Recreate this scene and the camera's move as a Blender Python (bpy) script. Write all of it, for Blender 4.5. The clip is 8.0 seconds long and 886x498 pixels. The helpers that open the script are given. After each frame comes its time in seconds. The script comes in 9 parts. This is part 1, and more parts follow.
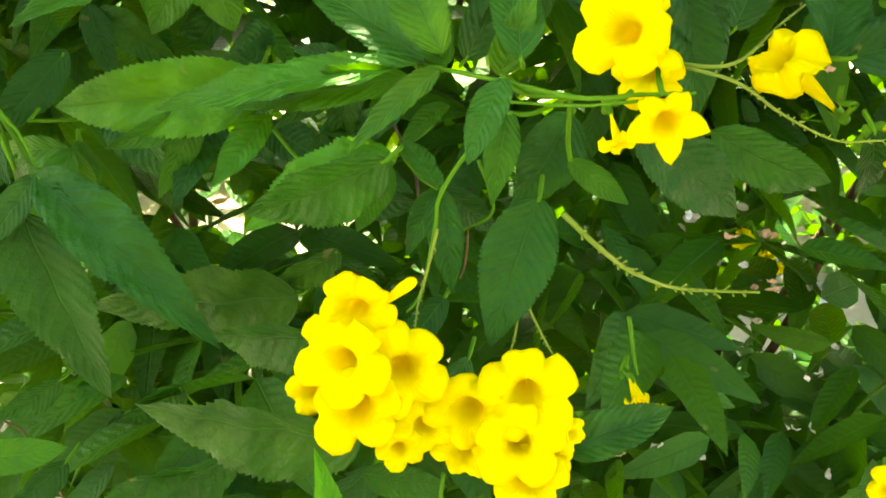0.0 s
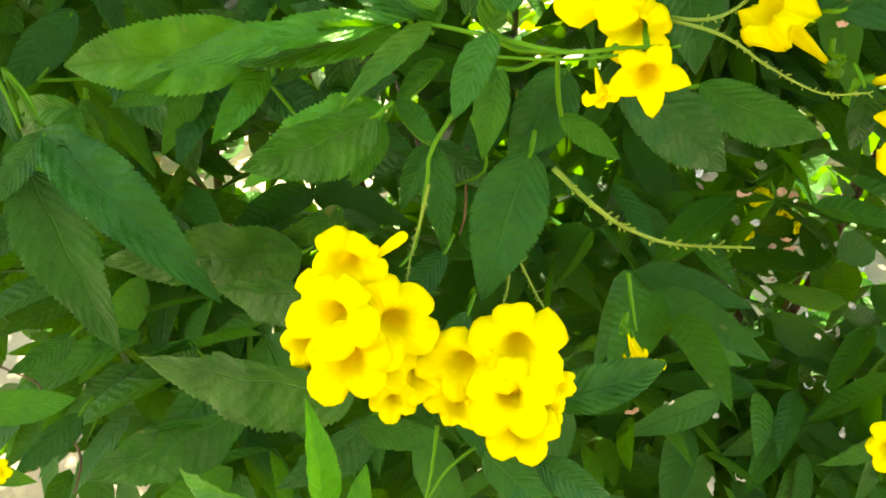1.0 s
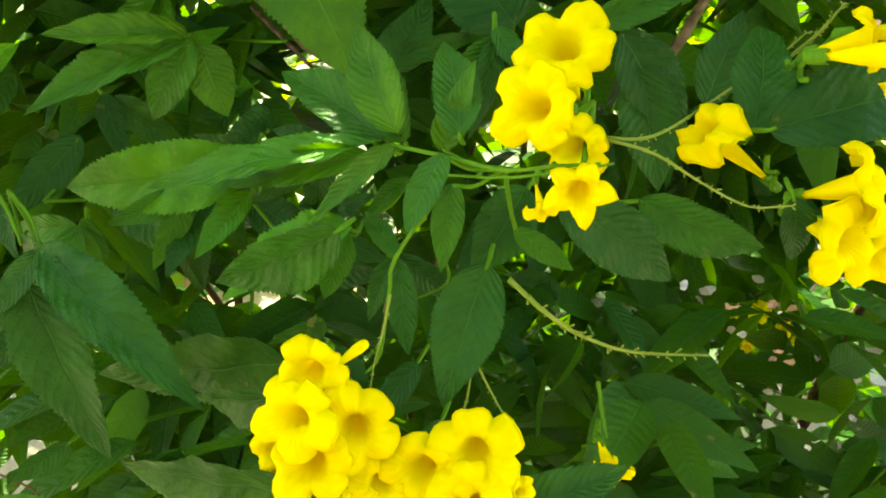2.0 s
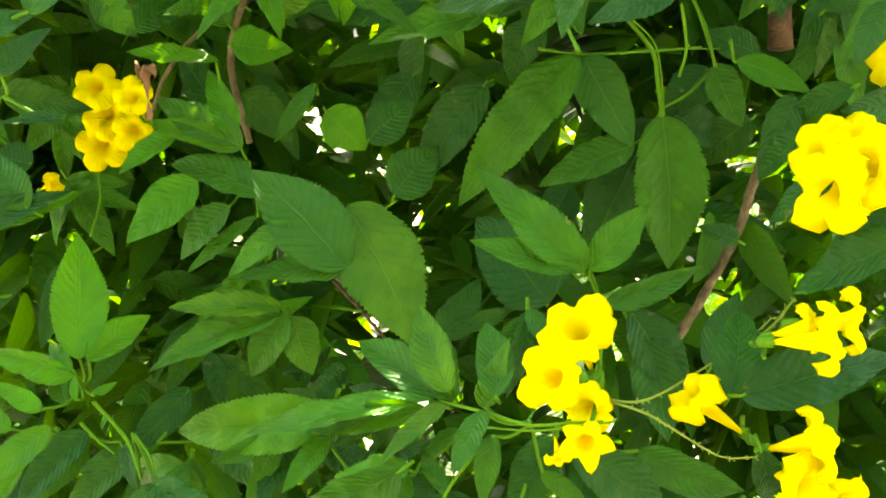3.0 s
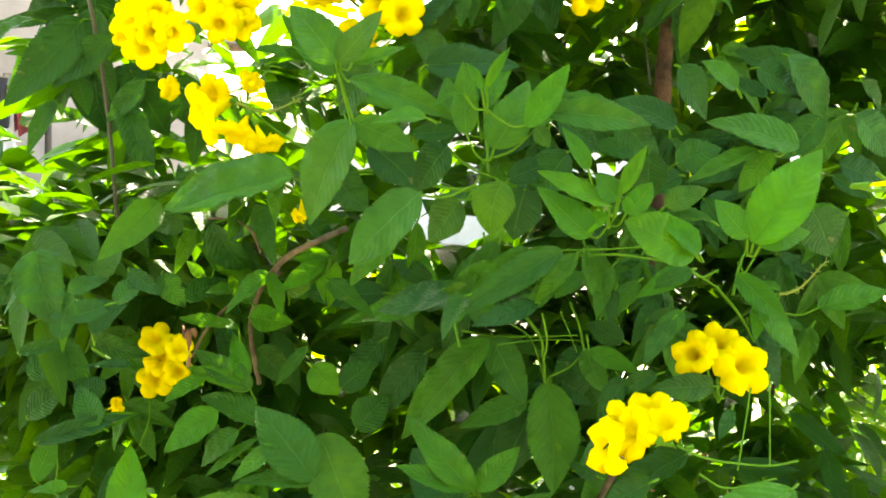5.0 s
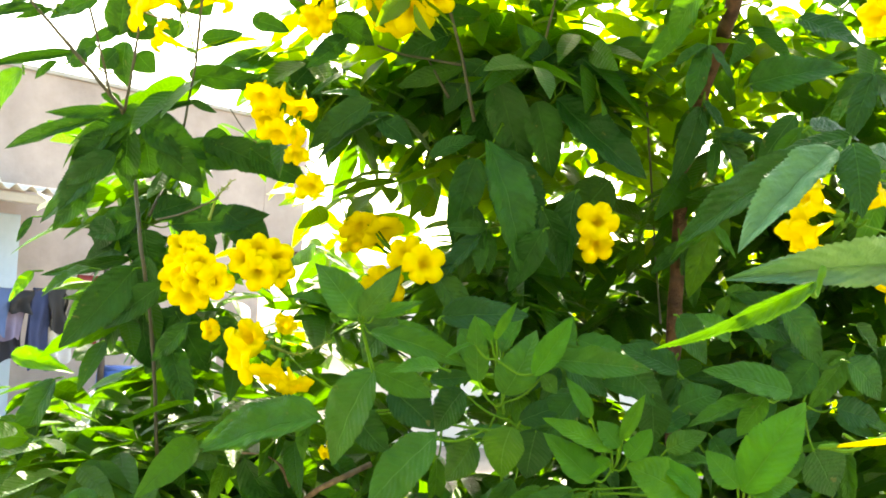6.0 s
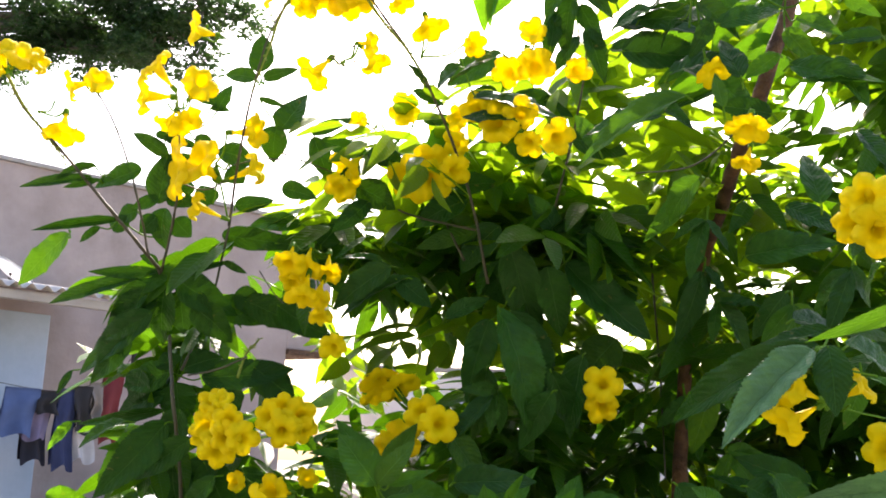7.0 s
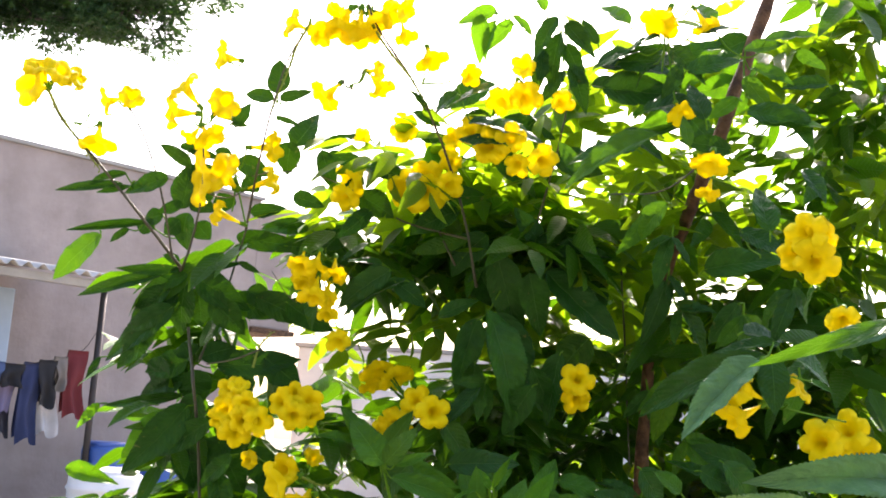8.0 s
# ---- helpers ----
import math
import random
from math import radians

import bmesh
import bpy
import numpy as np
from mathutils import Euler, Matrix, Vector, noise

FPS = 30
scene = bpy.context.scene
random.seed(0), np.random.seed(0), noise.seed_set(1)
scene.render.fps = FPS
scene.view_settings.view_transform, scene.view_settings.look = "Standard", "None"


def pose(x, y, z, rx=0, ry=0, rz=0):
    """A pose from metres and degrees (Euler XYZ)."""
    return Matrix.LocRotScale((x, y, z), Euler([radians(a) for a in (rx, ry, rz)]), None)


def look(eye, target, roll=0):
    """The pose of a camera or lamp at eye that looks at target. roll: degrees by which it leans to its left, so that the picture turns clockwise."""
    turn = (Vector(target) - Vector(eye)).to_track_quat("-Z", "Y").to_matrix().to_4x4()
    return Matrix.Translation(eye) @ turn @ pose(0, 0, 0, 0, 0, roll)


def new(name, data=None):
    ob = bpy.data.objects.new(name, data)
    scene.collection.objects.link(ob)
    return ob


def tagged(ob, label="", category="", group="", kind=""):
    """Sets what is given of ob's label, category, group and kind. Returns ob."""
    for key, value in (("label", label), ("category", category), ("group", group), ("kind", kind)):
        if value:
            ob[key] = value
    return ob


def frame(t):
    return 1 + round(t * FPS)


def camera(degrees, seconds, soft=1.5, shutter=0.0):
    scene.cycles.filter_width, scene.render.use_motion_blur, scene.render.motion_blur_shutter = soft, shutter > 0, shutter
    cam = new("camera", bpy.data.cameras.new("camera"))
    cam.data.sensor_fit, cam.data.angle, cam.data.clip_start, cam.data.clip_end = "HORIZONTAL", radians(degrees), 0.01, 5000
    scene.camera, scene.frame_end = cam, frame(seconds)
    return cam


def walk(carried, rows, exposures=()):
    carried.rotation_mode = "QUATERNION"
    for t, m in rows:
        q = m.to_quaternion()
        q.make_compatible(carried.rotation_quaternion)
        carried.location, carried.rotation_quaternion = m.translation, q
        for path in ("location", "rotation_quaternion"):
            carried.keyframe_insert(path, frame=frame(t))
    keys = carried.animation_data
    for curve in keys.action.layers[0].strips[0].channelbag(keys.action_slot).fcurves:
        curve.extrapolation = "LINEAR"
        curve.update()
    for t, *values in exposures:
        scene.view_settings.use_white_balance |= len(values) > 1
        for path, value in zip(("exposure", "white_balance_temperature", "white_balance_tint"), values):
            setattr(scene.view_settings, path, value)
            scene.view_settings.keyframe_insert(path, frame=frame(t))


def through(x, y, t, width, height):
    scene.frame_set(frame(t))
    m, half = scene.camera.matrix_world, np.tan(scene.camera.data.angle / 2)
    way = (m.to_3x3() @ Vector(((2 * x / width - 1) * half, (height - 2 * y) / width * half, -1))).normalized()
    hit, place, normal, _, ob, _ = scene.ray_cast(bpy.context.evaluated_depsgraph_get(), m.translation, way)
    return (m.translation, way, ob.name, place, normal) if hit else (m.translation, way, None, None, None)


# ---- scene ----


def eye(x, y, z, yaw, pitch, roll):
    """Camera pose: yaw to the left of +y, pitch up, roll as look() has it."""
    a, b = radians(yaw), radians(pitch)
    ahead = Vector((-math.sin(a) * math.cos(b), math.cos(a) * math.cos(b), math.sin(b)))
    return look((x, y, z), Vector((x, y, z)) + ahead, roll)


cam = camera(44.14, 8.0, 1.8)
PATH = [
    (0.0, eye(0.0000, -0.0000, 1.3175, 0.011, -33.398, 3.927)),
    (0.5, eye(0.0098, -0.0019, 1.3145, 1.064, -35.149, 3.103)),
    (1.0, eye(0.0204, -0.0050, 1.3182, 2.305, -35.437, 2.619)),
    (1.2, eye(0.0304, -0.0076, 1.3170, 3.195, -35.092, 2.054)),
    (2.3, eye(0.0750, -0.0494, 1.3465, 6.619, -26.043, 0.140)),
    (2.5, eye(0.0855, -0.0730, 1.3622, 7.958, -23.602, -0.409)),
    (3.0, eye(0.0822, -0.1416, 1.3920, 8.932, -16.694, 0.027)),
    (3.5, eye(0.0830, -0.2502, 1.4088, 9.510, -15.131, 0.026)),
    (4.0, eye(0.1088, -0.3183, 1.4359, 8.945, -12.128, 1.098)),
    (4.2, eye(0.1254, -0.3345, 1.4441, 8.989, -11.153, 1.602)),
    (5.3, eye(0.2654, -0.4658, 1.5147, 13.392, -2.134, 2.313)),
    (5.5, eye(0.2711, -0.4780, 1.5264, 13.947, 0.369, 2.198)),
    (6.0, eye(0.2832, -0.4999, 1.5362, 15.127, 4.964, 2.266)),
    (6.5, eye(0.3078, -0.5287, 1.5698, 16.279, 7.513, 2.849)),
    (7.0, eye(0.3159, -0.5837, 1.6034, 16.691, 9.959, 2.923)),
    (7.5, eye(0.3007, -0.6796, 1.6023, 16.332, 9.952, 3.341)),
    (8.0, eye(0.3169, -0.7600, 1.6096, 14.563, 9.016, 3.917)),
]
EXPOSURE = [
    (0.0, 3.5, 9000, -8), (1.2, 3.5, 9000, -8), (2.3, 3.15, 9000, -8), (3.0, 3.72, 9000, -6), (4.2, 4.05, 8800, -5),
    (5.3, 3.35, 8200, -2), (6.5, 2.97, 7500, 10), (7.0, 2.04, 6850, 20), (7.5, 2.06, 6850, 20), (8.0, 2.23, 6850, 20),
]
walk(cam, PATH, EXPOSURE)

# ---- light: open sky, sun high behind the bush ----
SUN_AZ, SUN_EL = radians(-10), radians(42)      # azimuth from +y towards +x
world = bpy.data.worlds.new("sky")
scene.world = world
world.use_nodes = True
wn = world.node_tree.nodes
sky = wn.new("ShaderNodeTexSky")
sky.sky_type, sky.sun_disc = "NISHITA", False
sky.sun_elevation, sky.sun_rotation = SUN_EL, SUN_AZ
sky.air_density, sky.dust_density, sky.ozone_density = 1.0, 3.0, 1.0
world.node_tree.links.new(sky.outputs[0], wn["Background"].inputs[0])
wn["Background"].inputs[1].default_value = 0.13

lamp = bpy.data.lights.new("sun", "SUN")
lamp.energy, lamp.angle, lamp.color = 3.6, radians(0.6), (1.0, 0.95, 0.86)
sun = new("sun", lamp)
to_sun = Vector((math.sin(SUN_AZ) * math.cos(SUN_EL), math.cos(SUN_AZ) * math.cos(SUN_EL), math.sin(SUN_EL)))
sun.matrix_world = look(to_sun * 30, (0, 0, 0))


# ---- materials ----
class Nodes:
    """A small helper to write node materials."""

    def __init__(self, name):
        self.mat = bpy.data.materials.new(name)
        self.mat.use_nodes = True
        self.tree = self.mat.node_tree
        self.bsdf = self.tree.nodes["Principled BSDF"]
        self.out = self.tree.nodes["Material Output"]

    def add(self, kind, **given):
        n = self.tree.nodes.new(kind)
        for k, v in given.items():
            if k == "op":
                n.operation = v
            elif k == "blend":
                n.blend_type = v
            else:
                n.inputs[k.replace("_", " ")].default_value = v
        return n

    def link(self, a, b):
        self.tree.links.new(a, b)

    def math(self, op, a, b=None, c=None):
        n = self.add("ShaderNodeMath", op=op)
        for i, v in enumerate((a, b, c)):
            if v is None:
                continue
            if isinstance(v, (int, float)):
                n.inputs[i].default_value = v
            else:
                self.link(v, n.inputs[i])
        return n.outputs[0]

    def mix(self, fac, a, b, blend="MIX"):
        n = self.tree.nodes.new("ShaderNodeMixRGB")
        n.blend_type = blend
        for i, v in enumerate((fac, a, b)):
            if isinstance(v, (int, float)):
                n.inputs[i].default_value = v
            elif isinstance(v, tuple):
                n.inputs[i].default_value = (*v, 1)
            else:
                self.link(v, n.inputs[i])
        return n.outputs[0]

    def noise(self, scale, detail=4, where=None, rough=0.55):
        n = self.add("ShaderNodeTexNoise", Scale=scale, Detail=detail, Roughness=rough)
        if where is not None:
            self.link(where, n.inputs["Vector"])
        return n.outputs[0]

    def ramp(self, fac, a, b, lo=0.3, hi=0.7):
        n = self.tree.nodes.new("ShaderNodeMapRange")
        n.inputs[1].default_value, n.inputs[2].default_value = lo, hi
        self.link(fac, n.inputs[0])
        return self.mix(n.outputs[0], a, b)

    def step(self, fac, lo, hi):
        n = self.tree.nodes.new("ShaderNodeMapRange")
        n.interpolation_type = "SMOOTHSTEP"
        n.inputs[1].default_value, n.inputs[2].default_value = lo, hi
        self.link(fac, n.inputs[0])
        return n.outputs[0]

    def bump(self, height, strength=0.3, distance=0.002):
        n = self.add("ShaderNodeBump", Strength=strength, Distance=distance)
        self.link(height, n.inputs["Height"])
        return n.outputs[0]

    def where(self, kind="Object"):
        return self.tree.nodes.new("ShaderNodeTexCoord").outputs[kind]


def leaf_material(name, base, vein, glow, through, loose=False):
    m = Nodes(name)
    uv = m.tree.nodes.new("ShaderNodeSeparateXYZ")
    m.link(m.where("UV"), uv.inputs[0])
    u, v = uv.outputs[0], uv.outputs[1]
    side = m.math("ABSOLUTE", m.math("MULTIPLY_ADD", v, 2.0, -1.0))
    wander = m.math("MULTIPLY_ADD", m.noise(38, 2, m.tree.nodes.new("ShaderNodeNewGeometry").outputs["Position"]), 1.1, -0.55)
    saw = m.math("FRACT", m.math("SUBTRACT", m.math("MULTIPLY_ADD", u, 12.0, wander), m.math("MULTIPLY", m.math("POWER", side, 1.25), 2.6)))
    off = m.math("ABSOLUTE", m.math("SUBTRACT", saw, 0.5))
    lines = m.math("SUBTRACT", 1.0, m.step(off, 0.02, 0.10))
    rib = m.math("SUBTRACT", 1.0, m.step(side, 0.012, 0.040))
    veins = m.math("MAXIMUM", rib, m.math("MULTIPLY", lines, 0.20))
    rnd = m.tree.nodes.new("ShaderNodeNewGeometry").outputs["Random Per Island"] if loose else m.tree.nodes.new("ShaderNodeObjectInfo").outputs["Random"]
    geo = m.tree.nodes.new("ShaderNodeNewGeometry").outputs["Position"]
    patch = m.noise(22, 3, geo)
    grain = m.noise(300, 3, geo)
    crinkle = m.noise(75, 4, geo, 0.65)
    dark = (base[0] * 0.5, base[1] * 0.62, base[2] * 1.3)
    lite = (base[0] * 1.45, base[1] * 1.28, base[2] * 0.8)
    col = m.mix(rnd, dark, lite)
    old = m.step(m.math("FRACT", m.math("MULTIPLY", rnd, 7.3)), 0.74, 0.98)
    col = m.mix(m.math("MULTIPLY", old, 0.38), col, (base[0] * 3.4, base[1] * 1.45, base[2] * 0.7))
    col = m.mix(m.step(patch, 0.35, 0.75), col, (base[0] * 0.75, base[1] * 0.7, base[2] * 0.8))
    col = m.mix(m.math("MULTIPLY", m.step(crinkle, 0.35, 0.7), 0.5), col, (base[0] * 0.55, base[1] * 0.6, base[2] * 0.7))
    col = m.mix(m.math("MULTIPLY", veins, 0.40), col, vein)
    spot = m.step(m.noise(75, 2, geo), 0.70, 0.76)
    col = m.mix(m.math("MULTIPLY", spot, 0.35), col, (0.22, 0.19, 0.06))
    m.link(col, m.bsdf.inputs["Base Color"])
    m.bsdf.inputs["Roughness"].default_value = 0.46
    m.bsdf.inputs["Specular IOR Level"].default_value = 0.16
    pillow = m.math("MULTIPLY", m.math("COSINE", m.math("MULTIPLY", saw, 6.283)), -0.5)
    height = m.math("ADD", m.math("SUBTRACT", m.math("MULTIPLY", pillow, 0.55), m.math("MULTIPLY", rib, 2.2)), m.math("ADD", m.math("MULTIPLY", grain, 0.4), m.math("MULTIPLY", crinkle, 3.6)))
    nrm = m.bump(height, 0.6, 0.0012)
    m.link(nrm, m.bsdf.inputs["Normal"])
    back = m.tree.nodes.new("ShaderNodeBsdfTranslucent")
    m.link(m.mix(m.math("MULTIPLY", veins, 0.35), glow, tuple(c * 0.6 for c in glow)), back.inputs["Color"])
    mixed = m.tree.nodes.new("ShaderNodeMixShader")
    mixed.inputs[0].default_value = through
    m.link(m.bsdf.outputs[0], mixed.inputs[1])
    m.link(back.outputs[0], mixed.inputs[2])
    m.link(mixed.outputs[0], m.out.inputs[0])
    return m.mat


def petal_material():
    m = Nodes("yellow_petal")
    uv = m.tree.nodes.new("ShaderNodeSeparateXYZ")
    m.link(m.where("UV"), uv.inputs[0])
    u, v = uv.outputs[0], uv.outputs[1]
    rnd = m.tree.nodes.new("ShaderNodeObjectInfo").outputs["Random"]
    geo = m.tree.nodes.new("ShaderNodeNewGeometry").outputs["Position"]
    col = m.mix(rnd, (0.92, 0.79, 0.003), (0.94, 0.86, 0.004))
    # inside of the throat is a deeper yellow with fine reddish lines
    deep = m.step(v, 0.78, 1.0)
    lines = m.step(m.math("ABSOLUTE", m.math("SUBTRACT", m.math("FRACT", m.math("MULTIPLY", u, 20.0)), 0.5)), 0.30, 0.5)
    col = m.mix(m.math("MULTIPLY", deep, 0.65), col, (0.84, 0.50, 0.003))
    col = m.mix(m.math("MULTIPLY", m.math("MULTIPLY", deep, lines), 0.4), col, (0.66, 0.26, 0.01))
    col = m.mix(m.math("MULTIPLY", m.noise(90, 4, geo), 0.18), col, (0.90, 0.76, 0.003))
    m.link(col, m.bsdf.inputs["Base Color"])
    m.bsdf.inputs["Roughness"].default_value = 0.6
    m.bsdf.inputs["Specular IOR Level"].default_value = 0.2
    ridge = m.math("ADD", m.math("SINE", m.math("MULTIPLY", u, 188.5)), m.math("MULTIPLY", m.noise(160, 3, geo), 1.5))
    nrm = m.bump(ridge, 0.2, 0.0005)
    m.link(nrm, m.bsdf.inputs["Normal"])
    back = m.add("ShaderNodeBsdfTranslucent", Color=(0.96, 0.81, 0.006, 1))
    m.link(nrm, back.inputs["Normal"])
    mixed = m.tree.nodes.new("ShaderNodeMixShader")
    mixed.inputs[0].default_value = 0.38
    m.link(m.bsdf.outputs[0], mixed.inputs[1])
    m.link(back.outputs[0], mixed.inputs[2])
    m.link(mixed.outputs[0], m.out.inputs[0])
    return m.mat


def plain(name, a, b, rough=0.7, scale=6.0, fine=60.0, bump=0.3, dist=0.003, metal=0.0, stain=None, lo=0.3, hi=0.7):
    """Two-scale mottled surface with fine relief; stain adds a third colour in large patches."""
    m = Nodes(name)
    w = m.where("Object")
    col = m.ramp(m.noise(scale, 5, w), a, b, lo, hi)
    col = m.mix(m.math("MULTIPLY", m.noise(fine, 4, w), 0.35), col, tuple(c * 0.72 for c in a))
    if stain:
        col = m.mix(m.math("MULTIPLY", m.step(m.noise(scale * 0.35, 6, w, 0.65), 0.52, 0.72), 0.6), col, stain)
    m.link(col, m.bsdf.inputs["Base Color"])
    m.bsdf.inputs["Roughness"].default_value = rough
    m.bsdf.inputs["Metallic"].default_value = metal
    m.link(m.bump(m.noise(fine * 1.6, 5, w), bump, dist), m.bsdf.inputs["Normal"])
    return m.mat


LEAF = {
    "mid": leaf_material("leaf_green", (0.034, 0.148, 0.011), (0.110, 0.29, 0.050), (0.19, 0.48, 0.008), 0.12),
    # darker copy of leaf_green: shade on deep leaves is put into its colour
    "dark": leaf_material("leaf_shaded", (0.017, 0.091, 0.009), (0.060, 0.19, 0.035), (0.11, 0.36, 0.006), 0.03),
    # sky sheen on leaf tops, painted in as a pale bluish base
    "pale": leaf_material("leaf_sky_sheen", (0.085, 0.225, 0.100), (0.13, 0.29, 0.13), (0.12, 0.34, 0.03), 0.03),
    "young": leaf_material("leaf_young", (0.038, 0.185, 0.009), (0.12, 0.31, 0.04), (0.24, 0.60, 0.01), 0.20),
}
# base darker than leaf_green, with the bush's inner shade put into the colour
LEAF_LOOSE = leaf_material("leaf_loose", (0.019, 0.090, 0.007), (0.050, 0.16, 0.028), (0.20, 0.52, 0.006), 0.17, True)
LEAF_THIN = leaf_material("leaf_thin", (0.030, 0.125, 0.007), (0.055, 0.16, 0.022), (0.38, 0.62, 0.008), 0.34, True)
TREE_LEAF = leaf_material("tree_leaf", (0.018, 0.050, 0.018), (0.04, 0.09, 0.03), (0.10, 0.24, 0.03), 0.22, True)
PETAL = petal_material()
GREEN_STEM = plain("green_stem", (0.062, 0.19, 0.008), (0.105, 0.25, 0.014), 0.65, 30, 200, 0.3, 0.001)
for shiny in (GREEN_STEM,):
    shiny.node_tree.nodes["Principled BSDF"].inputs["Specular IOR Level"].default_value = 0.15
SPENT = plain("spent_stalk", (0.15, 0.24, 0.02), (0.24, 0.30, 0.04), 0.75, 40, 220, 0.4, 0.001)
PURPLE_STEM = plain("dark_stem", (0.045, 0.05, 0.03), (0.075, 0.07, 0.045), 0.6, 40, 220, 0.4, 0.001)
BARK = plain("bark", (0.055, 0.026, 0.012), (0.19, 0.100, 0.048), 0.85, 45, 180, 0.9, 0.005, stain=(0.08, 0.05, 0.035), lo=0.38, hi=0.62)
VINE = plain("pale_bark", (0.075, 0.050, 0.026), (0.19, 0.140, 0.080), 0.85, 60, 220, 0.8, 0.003, lo=0.4, hi=0.6)
DRY = plain("dry_petal", (0.22, 0.10, 0.04), (0.36, 0.19, 0.09), 0.9, 60, 240, 0.6, 0.002)
PLASTER = plain("pink_plaster", (0.31, 0.25, 0.22), (0.46, 0.38, 0.34), 0.92, 1.6, 11, 0.5, 0.012, stain=(0.20, 0.165, 0.145))
PALE = plain("pale_plaster", (0.62, 0.60, 0.56), (0.74, 0.72, 0.68), 0.92, 1.5, 16, 0.35, 0.006, stain=(0.42, 0.40, 0.36))
BLUEWALL = plain("light_blue_paint", (0.36, 0.46, 0.56), (0.46, 0.55, 0.64), 0.85, 2.0, 18, 0.3, 0.004, stain=(0.30, 0.36, 0.42))
SHEET = plain("cement_sheet", (0.42, 0.40, 0.37), (0.56, 0.54, 0.50), 0.9, 4, 40, 0.4, 0.004, stain=(0.24, 0.22, 0.2))
CONCRETE = plain("concrete", (0.30, 0.28, 0.25), (0.40, 0.38, 0.34), 0.92, 3, 30, 0.4, 0.004)
IRON = plain("dark_iron", (0.035, 0.032, 0.03), (0.07, 0.05, 0.04), 0.6, 10, 80, 0.3, 0.002, 0.5)
BARREL = plain("blue_plastic", (0.02, 0.07, 0.26), (0.03, 0.10, 0.34), 0.42, 6, 60, 0.1, 0.002)
WHITEP = plain("white_plastic", (0.72, 0.73, 0.74), (0.82, 0.82, 0.82), 0.5, 5, 60, 0.1, 0.002)
# dark surface of the added wall that cuts skylight behind the camera
SHADE_WALL = plain("shade_wall_dark", (0.075, 0.08, 0.06), (0.12, 0.115, 0.095), 0.95, 1.5, 16, 0.4, 0.006)
GROUND = plain("dry_earth", (0.23, 0.19, 0.145), (0.34, 0.29, 0.23), 0.95, 1.3, 30, 0.7, 0.01, stain=(0.2, 0.17, 0.12))
LITTER = {
    "pink": plain("faded_pink_leaf", (0.55, 0.33, 0.28), (0.66, 0.42, 0.36), 0.9, 30, 150),
    "grey": plain("pale_stone_and_gap_speck", (0.42, 0.41, 0.44), (0.58, 0.57, 0.6), 0.9, 20, 120),
    "brown": plain("dry_leaf", (0.20, 0.11, 0.05), (0.32, 0.2, 0.1), 0.9, 30, 150),
}


# ---- mesh helpers ----
def mesh_object(name, verts, faces, material, parent=None, uvs=None, smooth=True, label=""):
    me = bpy.data.meshes.new(name)
    me.from_pydata([tuple(v) for v in verts], [], faces)
    for m in (material if isinstance(material, (list, tuple)) else [material]):
        me.materials.append(m)
    if uvs is not None:
        layer = me.uv_layers.new(name="uv")
        idx = np.empty(len(me.loops), dtype=np.int32)
        me.loops.foreach_get("vertex_index", idx)
        layer.data.foreach_set("uv", np.asarray(uvs, dtype=np.float32)[idx].ravel())
    if smooth:
        me.polygons.foreach_set("use_smooth", [True] * len(me.polygons))
    me.update()
    ob = new(name, me)
    if parent is not None:
        attach(ob, parent)
    if label:
        ob["label"] = label
    return ob


def attach(ob, parent):
    """Makes ob a part; its own pose stays in world terms for things at the scene's axes."""
    ob.parent = parent
    if parent.parent is None and parent.type == "EMPTY" and "at" in parent:
        ob.matrix_parent_inverse = Matrix.Translation(-Vector(parent["at"]))


def part(name, bm, material, parent=None, label="", smooth=False):
    me = bpy.data.meshes.new(name)
    bm.to_mesh(me)
    bm.free()
    for m in (material if isinstance(material, (list, tuple)) else [material]):
        me.materials.append(m)
    if smooth:
        me.polygons.foreach_set("use_smooth", [True] * len(me.polygons))
    ob = new(name, me)
    if parent is not None:
        ob.parent = parent
    if label:
        ob["label"] = label
    return ob


def thing(name, m, label, category, group="", kind=""):
    ob = new(name)
    ob.empty_display_size = 0.1
    ob.matrix_basis = m
    return tagged(ob, label, category, group, kind)


def box(bm, x0, y0, z0, x1, y1, z1, bevel=0.0):
    made = bmesh.ops.create_cube(bm, size=1.0)["verts"]
    for v in made:
        v.co = Vector((x0 + (v.co.x + 0.5) * (x1 - x0), y0 + (v.co.y + 0.5) * (y1 - y0), z0 + (v.co.z + 0.5) * (z1 - z0)))
    if bevel:
        edges = list({e for v in made for e in v.link_edges})
        bmesh.ops.bevel(bm, geom=edges, offset=bevel, segments=2, affect="EDGES", profile=0.6)


